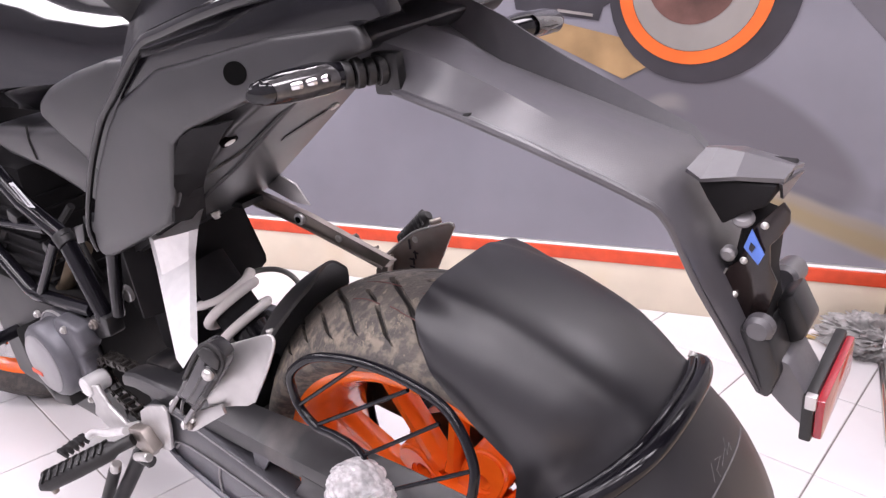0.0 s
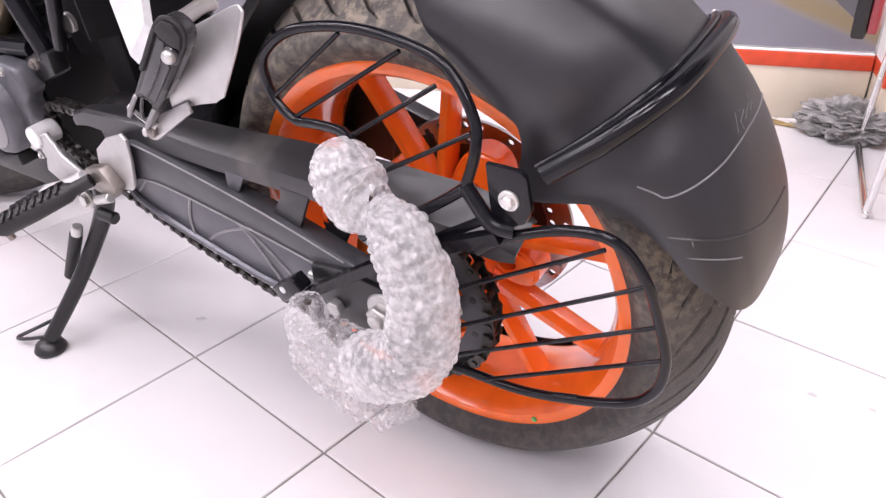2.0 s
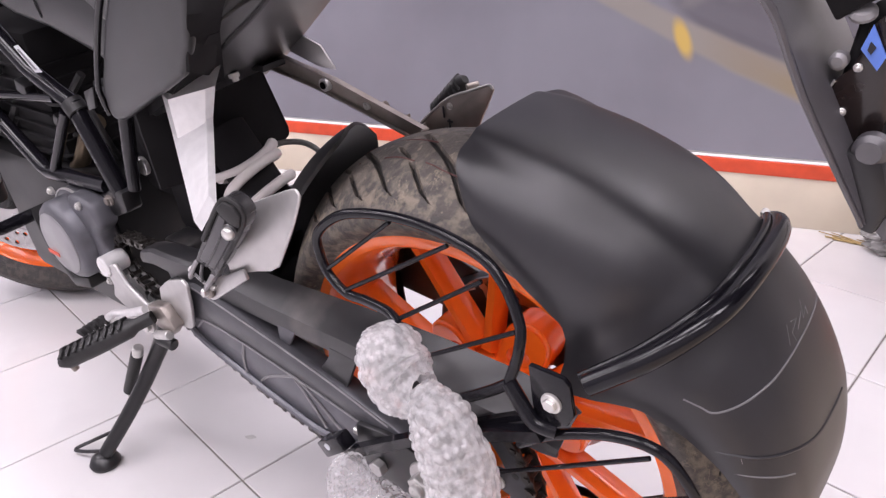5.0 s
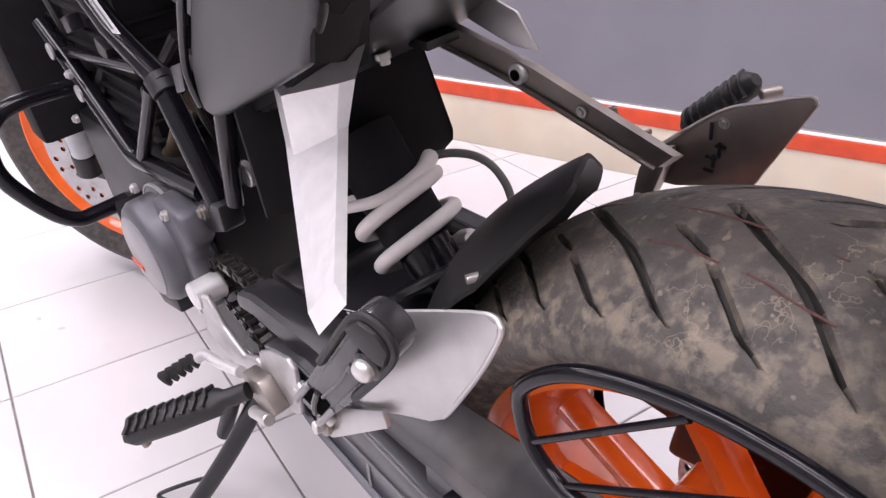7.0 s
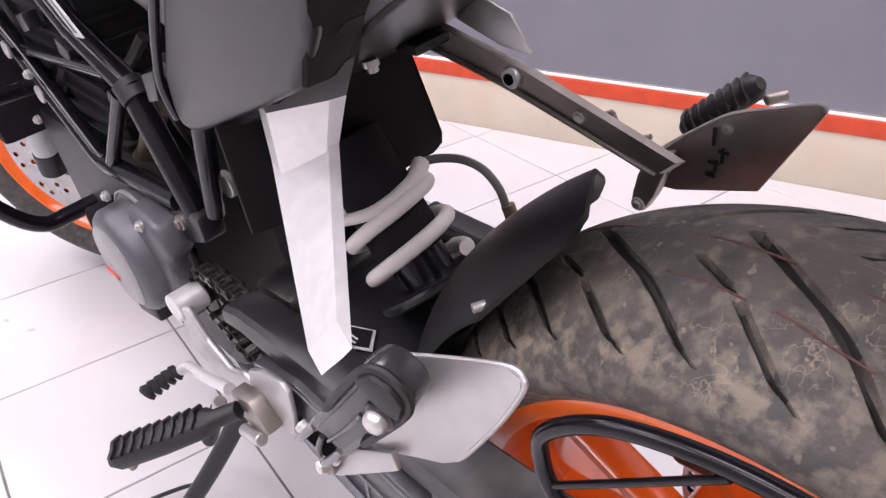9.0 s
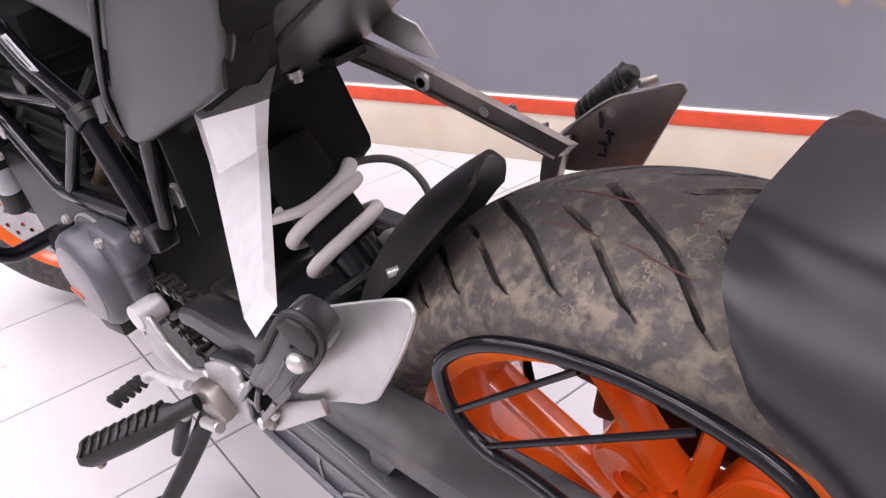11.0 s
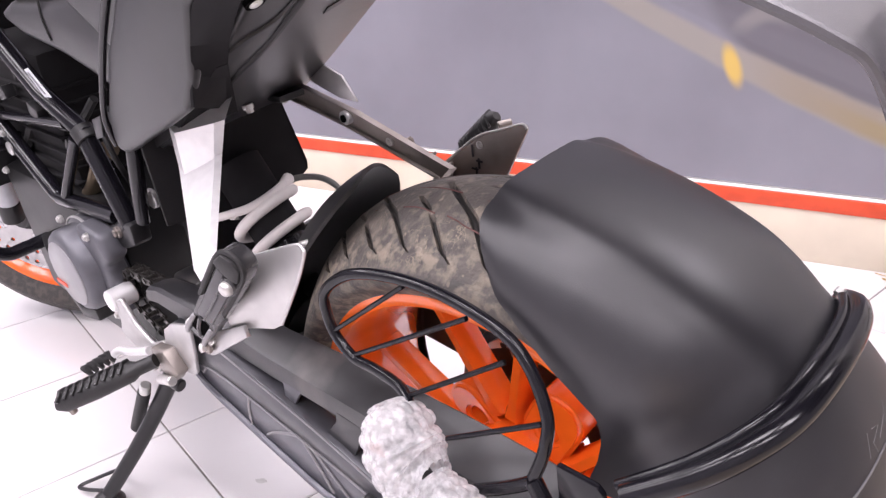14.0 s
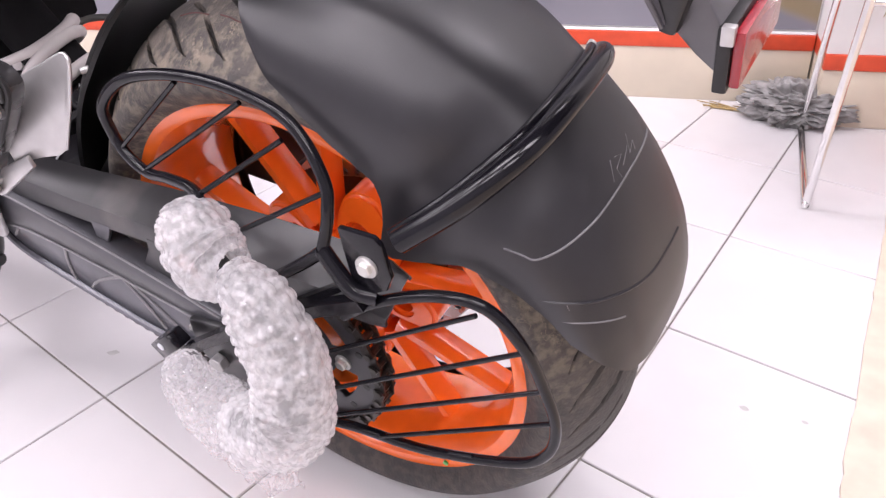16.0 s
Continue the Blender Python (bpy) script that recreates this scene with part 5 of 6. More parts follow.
for pts, r in (([(-0.97, -0.1, 0.66), (-0.93, -0.1, 0.6), (-0.94, -0.09, 0.53), (-0.98, -0.085, 0.47)], 0.005), ([(-0.84, -0.08, 0.68), (-0.82, -0.09, 0.62), (-0.85, -0.085, 0.58)], 0.004), ([(-0.78, -0.08, 0.655), (-0.74, -0.085, 0.6), (-0.755, -0.08, 0.54), (-0.72, -0.07, 0.5)], 0.0065), ([(-0.67, -0.06, 0.56), (-0.64, -0.066, 0.52), (-0.655, -0.05, 0.47)], 0.004)):
    part("hose", tube([(x, y + 0.032, z) for x, y, z in pts], r, 8), M_RUBBER2, eng)
for x, y, z, turn in ((-0.74, -0.072, 0.585, 20), (-0.83, -0.075, 0.6, -15), (-0.69, -0.06, 0.535, 35), (-0.545, -0.052, 0.6, 10)):
    part("cable_plug", box(-0.014, 0.014, -0.008, 0.008, -0.009, 0.009, 0.002), M_BLACK, eng, m=pose(x, y, z, 0, turn, 0))
for p in ((-0.905, -0.092, 0.56), (-0.86, -0.09, 0.515)):
    part("frame_washer", cyl(p, (p[0], p[1] - 0.004, p[2]), 0.0105, 18, bevel=0.001), M_ALU2, eng, "flat bright washer")
for p in ((-0.9, -0.1, 0.475), (-0.86, -0.095, 0.54)):
    part("engine_bolt", bolt(p, (0, -1, 0), 0.0038, 0.004), M_STEEL, eng)

# trellis tubes
fr = part("trellis_frame", tube([(-0.95, -0.07, 0.79), (-0.774, -0.075, 0.674), (-0.69, -0.075, 0.615), (-0.597, -0.075, 0.579), (-0.556, -0.075, 0.459)], 0.0122, 14, bent=False), M_TUBE, moto, "glossy black trellis frame tubes")
part("lower_tube", tube([(-0.96, -0.08, 0.582), (-0.908, -0.079, 0.547), (-0.765, -0.083, 0.461), (-0.745, -0.083, 0.4565), (-0.583, -0.077, 0.467)], 0.0112, 14, bent=False), M_TUBE, fr)
part("strut", cyl((-0.722, -0.084, 0.468), (-0.628, -0.077, 0.567), 0.0078, 12), M_TUBE, fr)
part("strut", cyl((-0.89, -0.078, 0.558), (-0.65, -0.0745, 0.581), 0.0068, 12), M_TUBE, fr)
part("rear_strut", tube([(-0.455, -0.07, 0.63), (-0.48, -0.073, 0.567), (-0.52, -0.072, 0.476)], 0.0092, 12), M_TUBE, fr)
part("side_tab", plate([(-0.541, -0.08, 0.6065), (-0.513, -0.08, 0.6156), (-0.5246, -0.08, 0.588), (-0.5465, -0.08, 0.5812)], 0.004, 0.001), M_BLACK, fr, "flat dark frame tab")
part("bright_disc", cyl((-0.505, -0.055, 0.504), (-0.505, -0.062, 0.504), 0.0125, 20, bevel=0.001), M_ALU2, fr, "small bright disc behind the strut")
part("frame_bracket", prism([(-0.605, 0.452), (-0.565, 0.468), (-0.535, 0.47), (-0.538, 0.44), (-0.575, 0.425), (-0.605, 0.432)], -0.086, -0.06, 0.004), M_BLACK, fr, "black frame bracket")
part("bracket_bolt", bolt((-0.573, -0.0885, 0.452), (0, -1, 0), 0.0055, 0.005), M_ALUD, fr)
part("clamp_band", cyl((-0.604, -0.075, 0.5825), (-0.591, -0.075, 0.569), 0.0143, 16), M_RUBBER2, fr)
part("type_label", plate([(-0.6775, -0.0885, 0.6525), (-0.663, -0.0885, 0.656), (-0.621, -0.0885, 0.6245), (-0.642, -0.0885, 0.622)], 0.0008), M_LABEL, fr, "small grey sticker with fine print")
part("label_print", plate([(-0.67, -0.0893, 0.650), (-0.664, -0.0893, 0.6505), (-0.633, -0.0893, 0.627), (-0.639, -0.0893, 0.6265)], 0.0006), M_POSTER_DARK, fr, "dark bar of fine print")
part("crash_bar", tube([(-0.9, -0.04, 0.513), (-0.9, -0.082, 0.515), (-0.9, -0.155, 0.517), (-0.9, -0.19, 0.503), (-0.9, -0.206, 0.47), (-0.9, -0.203, 0.43), (-0.9, -0.173, 0.374), (-0.9, -0.147, 0.35), (-0.9, -0.12, 0.3475), (-0.9, -0.074, 0.3475), (-0.9, -0.02, 0.343)], 0.0107, 14, 8), M_TUBE, moto, "bent black crash bar tube")

# inner fender ahead of the rear tyre, flap, shock
grid = []
for k in range(33):
    row = []
    for s in np.linspace(0, 1, 25):
        yy = -0.064 + 0.154 * s
        start = float(np.interp(yy, [-0.064, -0.055, -0.035, -0.02, 0.01, 0.05, 0.08, 0.09], [131, 124, 117.5, 117, 120, 126, 131, 136]))
        r_ = 0.335 - 0.036 * abs((yy - 0.02) / 0.084) ** 2.4
        row.append(Vector(wheel_point(start + (188 - start) * k / 32, r_, yy)))
    grid.append(row)
fen = part("inner_fender", sheet(grid, 0.004), M_DARK, moto, "black inner fender in front of the rear tyre", sharp=60)
part("fender_rivet", cyl((-0.193, -0.058, 0.533), (-0.197, -0.066, 0.533), 0.0032, 10), M_STEEL, fen)
part("splash_panel", plate([(-0.425, -0.085, 0.67), (-0.425, -0.085, 0.5), (-0.415, -0.02, 0.492), (-0.405, 0.04, 0.495), (-0.397, 0.085, 0.499), (-0.394, 0.094, 0.506), (-0.392, 0.094, 0.517), (-0.413, 0.088, 0.6), (-0.43, 0.06, 0.67)], 0.005, 0.001), M_DULL, moto, "black plastic splash panel under the tail")
part("battery_box", box(-0.506, -0.45, -0.035, 0.085, 0.4, 0.65, 0.012), M_DULL, moto, "dark box under the seat")
AX, E1, E2 = Vector((0.6, 0, -0.8)), Vector((0, 1, 0)), Vector((0.8, 0, 0.6))
SH = Vector((-0.393, 0.01, 0.517))
shock = part("shock_absorber", tube([SH - AX * 0.03, SH + AX * 0.02, SH + AX * 0.075, SH + AX * 0.078, SH + AX * 0.15], [0.03, 0.03, 0.03, 0.014, 0.012], 24, bent=False), M_DULL, moto, "monoshock with a white coil spring")
coil = []
for k in range(9, 84):
    a = 2 * math.pi * k / 30 + 2.2
    coil.append(SH + AX * (0.006 + 0.0315 * k / 30) + 0.0395 * (E1 * math.cos(a) + E2 * math.sin(a)))
part("coil_spring", tube(coil, 0.0066, 12, 2), M_SPRING, shock, "white painted coil spring")
part("spring_seat", cyl(SH + AX * 0.1, SH + AX * 0.108, 0.048, 28, bevel=0.002), M_BLACK, shock)
part("damper_body", cyl(SH + AX * 0.0, SH + AX * 0.108, 0.0245, 24, bevel=0.002), M_TUBE, shock, "glossy black damper body")
part("top_collar", tube([(-0.42, -0.04, 0.485), (-0.39, -0.045, 0.5), (-0.352, -0.02, 0.512), (-0.35, 0.02, 0.517), (-0.365, 0.045, 0.518)], [0.004, 0.0045, 0.005, 0.0068, 0.0075], 10), M_SPRING, shock, "pale collar arm")
part("reservoir_hose", tube([(-0.385, 0.035, 0.477), (-0.388, 0.045, 0.495), (-0.38, 0.062, 0.507), (-0.36, 0.08, 0.507), (-0.34, 0.088, 0.5), (-0.325, 0.09, 0.486), (-0.318, 0.09, 0.47)], 0.0038, 10, 8), M_HOSE, moto, "grey brake hose in a bend")
part("hose_banjo", cyl((-0.316, 0.09, 0.472), (-0.31, 0.09, 0.455), 0.006, 10), M_EXH, moto, "brass hose fitting")
part("cable_run", tube([(-0.36, 0.04, 0.455), (-0.34, 0.06, 0.44), (-0.31, 0.085, 0.43)], 0.006, 8), M_RUBBER2, moto, "black cable")
part("cable_run", tube([(-0.37, 0.055, 0.445), (-0.33, 0.075, 0.425), (-0.3, 0.095, 0.41)], 0.008, 8), M_RUBBER2, moto, "black cable")
part("cross_member", tube([(-0.46, -0.08, 0.37), (-0.4, 0.0, 0.365), (-0.44, 0.1, 0.37)], 0.018, 12), M_BLACK, moto, "black swingarm cross tube")
part("swingarm_top", prism([(-0.47, 0.394), (-0.33, 0.3985), (-0.3, 0.365), (-0.46, 0.345)], -0.095, 0.1, 0.006), M_MUD, moto, "black swingarm bridge with a warning sticker")
part("swingarm_sticker", plate([(-0.414, -0.062, 0.4), (-0.357, -0.038, 0.4005), (-0.34, -0.056, 0.4005), (-0.385, -0.078, 0.4)], 0.001), M_LABEL, moto, "small sticker with fine print")
part("sticker_field", plate([(-0.408, -0.0615, 0.4008), (-0.358, -0.0405, 0.4012), (-0.345, -0.0555, 0.4012), (-0.386, -0.0755, 0.4008)], 0.001), M_DARK, moto, "black field of a small sticker")
for k in range(3):
    part("sticker_print", box(-0.386 + 0.004 * k, -0.36 + 0.002 * k, -0.056 - 0.004 * k, -0.0545 - 0.004 * k, 0.4011, 0.4022), M_LABEL, moto, "pale bar of fine print")
part("brake_caliper", prism([(-0.13, 0.36), (-0.06, 0.4), (-0.05, 0.36), (-0.09, 0.32), (-0.14, 0.31)], 0.06, 0.11, 0.01), M_BLACK, moto, "black rear brake caliper")

# right hanger with plate and peg
rh = part("right_hanger", loft([[(-0.424, 0.09, 0.605), (-0.398, 0.09, 0.62), (-0.395, 0.1, 0.618), (-0.42, 0.1, 0.602)],
                                [(-0.322, 0.107, 0.573), (-0.305, 0.107, 0.588), (-0.302, 0.117, 0.586), (-0.319, 0.117, 0.571)],
                                [(-0.204, 0.136, 0.517), (-0.191, 0.136, 0.53), (-0.188, 0.145, 0.528), (-0.201, 0.145, 0.515)]]), M_ALUD, moto, "raw cast aluminium footpeg hanger", sharp=25)
part("upper_fin", plate([(-0.355, 0.113, 0.638), (-0.318, 0.114, 0.626), (-0.3, 0.116, 0.597), (-0.326, 0.112, 0.6), (-0.37, 0.108, 0.616)], 0.003, 0.0008), M_ALU2, rh, "thin pale fin at the top of the hanger")
for x0, z0, x1, z1 in ((-0.268, 0.546, -0.245, 0.556), (-0.245, 0.556, -0.236, 0.532), (-0.236, 0.532, -0.216, 0.541)):
    part("lattice_rib", cyl((x0, 0.118 + (x0 + 0.32) * 0.24, z0), (x1, 0.118 + (x1 + 0.32) * 0.24, z1), 0.0022, 8), M_ALUD, rh)
part("inner_rib", tube([(-0.424, 0.088, 0.604), (-0.322, 0.105, 0.572), (-0.206, 0.134, 0.516)], 0.0022, 6), M_ALUD, rh)
part("boss", cyl((-0.314, 0.102, 0.58), (-0.314, 0.118, 0.58), 0.0085, 18, bevel=0.001), M_ALU, rh)
# black disc paints the shade inside the boss
part("boss_hole_shade", cyl((-0.314, 0.1005, 0.58), (-0.314, 0.104, 0.58), 0.0045, 14), M_HOLE_SHADE, rh)
part("hanger_screw", bolt((-0.262, 0.119, 0.555), (0, -1, 0), 0.0035, 0.003), M_STEEL, rh)
part("hanger_foot", prism([(-0.216, 0.524), (-0.199, 0.531), (-0.203, 0.512), (-0.211, 0.49), (-0.22, 0.473), (-0.232, 0.474), (-0.23, 0.49), (-0.226, 0.507)], 0.141, 0.155, 0.003), M_ALUD, rh)
part("foot_bolt", bolt((-0.224, 0.141, 0.48), (0, -1, 0), 0.004, 0.004), M_STEEL, rh)
rp = part("right_heel_plate", plate([(-0.108, 0.172, 0.576), (-0.1095, 0.172, 0.5805), (-0.114, 0.1715, 0.582), (-0.14, 0.169, 0.573), (-0.168, 0.166, 0.5625), (-0.194, 0.162, 0.543), (-0.216, 0.158, 0.524), (-0.232, 0.155, 0.51), (-0.228, 0.155, 0.492), (-0.202, 0.159, 0.492), (-0.17, 0.164, 0.5), (-0.143, 0.168, 0.507)], 0.004, 0.0012), M_ALUD, moto, "raw aluminium right heel plate with a marker scribble")
part("rolled_edge", tube([(-0.108, 0.1695, 0.578), (-0.114, 0.169, 0.582), (-0.14, 0.1665, 0.573), (-0.168, 0.1635, 0.5625), (-0.194, 0.1595, 0.543), (-0.216, 0.1555, 0.524)], 0.0016, 6), M_ALU2, rp)
for k, (x, z, w, h_) in enumerate(((-0.203, 0.535, 0.002, 0.014), (-0.198, 0.53, 0.008, 0.002), (-0.196, 0.522, 0.002, 0.012), (-0.205, 0.52, 0.009, 0.002), (-0.2, 0.513, 0.002, 0.01), (-0.206, 0.509, 0.008, 0.002))):
    part("marker_stroke", box(x, x + w, -0.0005, 0.0008, z, z + h_), M_MARK, rp, "dark marker stroke", m=pose(0.026, 0.1593 + 0.11 * (x + 0.205), 0.003))
part("plate_rivet", bolt((-0.168, 0.163, 0.552), (0, -1, 0), 0.003, 0.003), M_STEEL, rp)
RA, RB = Vector((-0.214, 0.185, 0.528)), Vector((-0.159, 0.185, 0.579))
rpg = part("right_passenger_peg", tube([RA, RA.lerp(RB, 0.08), RA.lerp(RB, 0.5), RA.lerp(RB, 0.92), RB], [0.005, 0.009, 0.011, 0.01, 0.005], 16, bent=False), M_RUBBER2, moto, "folded black ribbed passenger footpeg")
for k in range(8):
    c_ = RA.lerp(RB, 0.12 + 0.11 * k)
    part("tread_rib", tube([c_ + Vector((0.004, -0.011, -0.004)), c_ + Vector((-0.005, -0.006, 0.006)), c_ + Vector((-0.007, 0.004, 0.008))], 0.0018, 6), M_RUBBER2, rpg)
part("peg_bolt", cyl((-0.15, 0.175, 0.573), (-0.141, 0.187, 0.574), 0.0042, 12, bevel=0.001), M_ALUD, rpg)

# tail
TY0, TY1 = -0.09, 0.118
tail = part("tail_panel", prism([(-0.468, 0.586), (-0.4536, 0.5846), (-0.436, 0.59), (-0.327, 0.6384), (-0.288, 0.657), (-0.262, 0.69), (-0.237, 0.752), (-0.208, 0.768), (-0.085, 0.81), (0.0, 0.836), (0.045, 0.85), (0.035, 0.868), (-0.06, 0.858), (-0.15, 0.841), (-0.235, 0.826), (-0.318, 0.79), (-0.358, 0.757), (-0.413, 0.7), (-0.4655, 0.628), (-0.472, 0.6)], -0.092, -0.079, 0.006, 4), M_GREY, moto, "satin dark grey tail side panel and undertail")
part("undertail", prism([(-0.44, 0.575), (-0.37, 0.617), (-0.25, 0.705), (-0.17, 0.765), (-0.05, 0.83), (0.02, 0.843), (0.03, 0.855), (-0.02, 0.864), (-0.12, 0.85), (-0.235, 0.828), (-0.31, 0.795), (-0.37, 0.734), (-0.44, 0.64)], -0.066, TY1, 0.006, 3), M_GREY, tail)
NU = Vector((0.58, 0, -0.81)).normalized()


def under(x, y, lift=0.0):
    z = 0.617 + (x + 0.37) * 0.735
    return Vector((x, y, z)) + NU * lift


part("panel_bolt", bolt(under(-0.189, -0.059), NU, 0.0042, 0.002), M_STEEL, tail, "recessed panel screw")
part("panel_bolt", bolt(under(-0.2, 0.096), NU, 0.0042, 0.002), M_STEEL, tail)
# black discs paint the shade in the screw recess and the oval hole
part("recess_shade", cyl(under(-0.189, -0.059, -0.004), under(-0.189, -0.059, 0.0007), 0.0095, 20), M_HOLE_SHADE, tail)
part("oval_hole_shade", lathe([(0.0, -0.001), (0.0125, -0.001), (0.0125, 0.003), (0.0, 0.003)], (0, 0, 0), 24, closed=False), M_HOLE_SHADE, tail, "dark oval disc standing in for a shaded hole", m=pose(-0.11, -0.092, 0.828, 0, -12, 0) @ Matrix.Diagonal((1.25, 1, 0.8, 1)))
part("panel_seam", tube([under(-0.36, -0.035, 0.0004), under(-0.3, -0.03, 0.0004), under(-0.25, -0.01, 0.0004), under(-0.15, 0.0, 0.0004), under(-0.09, 0.02, 0.0004)], 0.003, 6), M_DARK, tail, "raised seam")
part("panel_seam", tube([under(-0.25, -0.06, 0.0004), under(-0.235, -0.045, 0.0004), under(-0.215, -0.02, 0.0004), under(-0.15, 0.0, 0.0004)], 0.0022, 6), M_DARK, tail, "raised seam")
# the slot is not cut: a dark plate paints its shade
part("slot", plate([under(-0.235, 0.04, 0.0005), under(-0.227, 0.04, 0.0005), under(-0.2, 0.085, 0.0005), under(-0.208, 0.085, 0.0005)], 0.001), M_DARK, tail, "dark plate standing in for a shaded slot")
part("under_bolt", bolt((-0.37, 0.02, 0.612), (0.2, 0, -1), 0.0045, 0.006), M_STEEL, tail)
part("lower_clip", box(-0.385, -0.36, 0.055, 0.09, 0.606, 0.614, 0.002), M_BLACK, tail, "small dark bracket")
bm = tube([(-0.4735, TY0, 0.59), (-0.4735, TY0 - 0.002, 0.606), (-0.467, TY0 - 0.003, 0.633), (-0.416, TY0 - 0.003, 0.705), (-0.36, TY0 - 0.003, 0.765), (-0.3165, TY0 - 0.003, 0.797), (-0.242, TY0 - 0.003, 0.848), (-0.195, TY0 - 0.003, 0.8625), (-0.083, TY0 - 0.003, 0.887), (0.02, TY0 + 0.01, 0.9)], [0.003, 0.0035, 0.0035, 0.004, 0.0045, 0.005, 0.006, 0.0065, 0.0065, 0.006], 10)
part("edge_trim", bm, M_GLOSS, tail, "gloss black edging")
# the panel's dark reflection towards its top, made as a darker strip
part("panel_top", prism([(-0.318, 0.788), (-0.235, 0.824), (-0.15, 0.8385), (-0.06, 0.855), (0.035, 0.865), (0.06, 0.872), (0.05, 0.9), (-0.083, 0.884), (-0.195, 0.86), (-0.243, 0.846), (-0.316, 0.795)], -0.0885, -0.064, 0.003, 2), M_TUBE, tail, "panel top in darker gloss, standing in for its dark reflection")
# near-black sheets put the shade of the panel's rear face into colour
facet = [((-0.2786, -0.0895, 0.662), (-0.3547, -0.015, 0.6285)), ((-0.266, -0.0895, 0.6926), (-0.2835, -0.0463, 0.6805)), ((-0.251, -0.0895, 0.7197), (-0.225, -0.0685, 0.7235)), ((-0.236, -0.0895, 0.745), (-0.1874, -0.078, 0.751)), ((-0.221, -0.0895, 0.762), (-0.162, -0.083, 0.769)), ((-0.196, -0.0895, 0.7725), (-0.14, -0.084, 0.785))]
part("shade_facet", sheet([[p, tuple(Vector(p).lerp(Vector(q), 0.5) + NU * 0.002), tuple(Vector(q) + NU * 0.002)] for p, q in facet], 0.003), M_DULL, tail, "dark sheet standing in for shade between panel and undertail")
part("shade_facet", plate([under(-0.372, 0.006, 0.003), under(-0.372, -0.068, 0.003), under(-0.262, -0.068, 0.003), under(-0.262, -0.055, 0.003)], 0.002), M_DULL, tail)
part("shade_facet", plate([(-0.43, -0.0685, 0.585), (-0.372, -0.0685, 0.612), (-0.255, -0.0685, 0.698), (-0.255, -0.0685, 0.76), (-0.43, -0.0685, 0.65)], 0.002), M_DULL, tail)
tc_ = part("tail_cover", loft([[(-0.3, -0.06, 0.81), (-0.3, -0.088, 0.822), (-0.3, -0.06, 0.87), (-0.3, 0.09, 0.87), (-0.3, 0.125, 0.82), (-0.3, 0.11, 0.805)],
                               [(-0.235, -0.078, 0.832), (-0.235, -0.098, 0.846), (-0.235, -0.07, 0.9), (-0.235, 0.1, 0.9), (-0.235, 0.13, 0.858), (-0.235, 0.11, 0.845)],
                               [(-0.12, -0.078, 0.854), (-0.12, -0.096, 0.868), (-0.12, -0.06, 0.94), (-0.12, 0.09, 0.94), (-0.12, 0.125, 0.893), (-0.12, 0.11, 0.88)],
                               [(0.03, -0.06, 0.9), (0.03, -0.078, 0.906), (0.03, -0.04, 0.95), (0.03, 0.07, 0.95), (0.03, 0.105, 0.915), (0.03, 0.09, 0.905)],
                               [(0.1, -0.02, 0.918), (0.1, -0.03, 0.925), (0.1, -0.01, 0.95), (0.1, 0.05, 0.95), (0.1, 0.06, 0.925), (0.1, 0.05, 0.918)]]), M_TUBE, moto, "gloss black tail cover", sharp=30)
part("tail_lamp", prism([(0.05, 0.902), (0.11, 0.912), (0.105, 0.93), (0.05, 0.925)], -0.02, 0.055, 0.004), M_RED, tc_, "red tail lamp lens")
part("seat", loft([[(-0.3, -0.06, 0.86), (-0.3, -0.085, 0.89), (-0.3, 0.01, 0.95), (-0.3, 0.11, 0.89), (-0.3, 0.09, 0.86)],
                   [(-0.2, -0.06, 0.905), (-0.2, -0.085, 0.93), (-0.2, 0.01, 0.985), (-0.2, 0.11, 0.93), (-0.2, 0.09, 0.905)],
                   [(-0.06, -0.05, 0.945), (-0.06, -0.07, 0.965), (-0.06, 0.01, 1.0), (-0.06, 0.1, 0.965), (-0.06, 0.08, 0.945)]]), M_RUBBER2, moto, "black padded passenger seat", sharp=60)
sc = part("side_cover", prism([(-0.246, 0.838), (-0.346, 0.829), (-0.423, 0.813), (-0.49, 0.794), (-0.525, 0.776), (-0.537, 0.757), (-0.515, 0.742), (-0.46, 0.712), (-0.415, 0.682), (-0.4, 0.66), (-0.3, 0.75)], -0.08, 0.105, 0.02, 5), M_MATT, moto, "dark satin side cover under the seat", sharp=60)
part("lower_cover", prism([(-0.7, 0.73), (-0.592, 0.735), (-0.5, 0.748), (-0.4, 0.7), (-0.42, 0.63), (-0.462, 0.636), (-0.513, 0.654), (-0.591, 0.673), (-0.69, 0.686), (-0.76, 0.71)], -0.072, 0.1, 0.014, 4), M_MATT, sc, "dark lower cover")
part("cover_seam", tube([(-0.6, -0.0715, 0.735), (-0.604, -0.0725, 0.715), (-0.6, -0.0725, 0.69)], 0.0016, 6), M_DARK, sc)
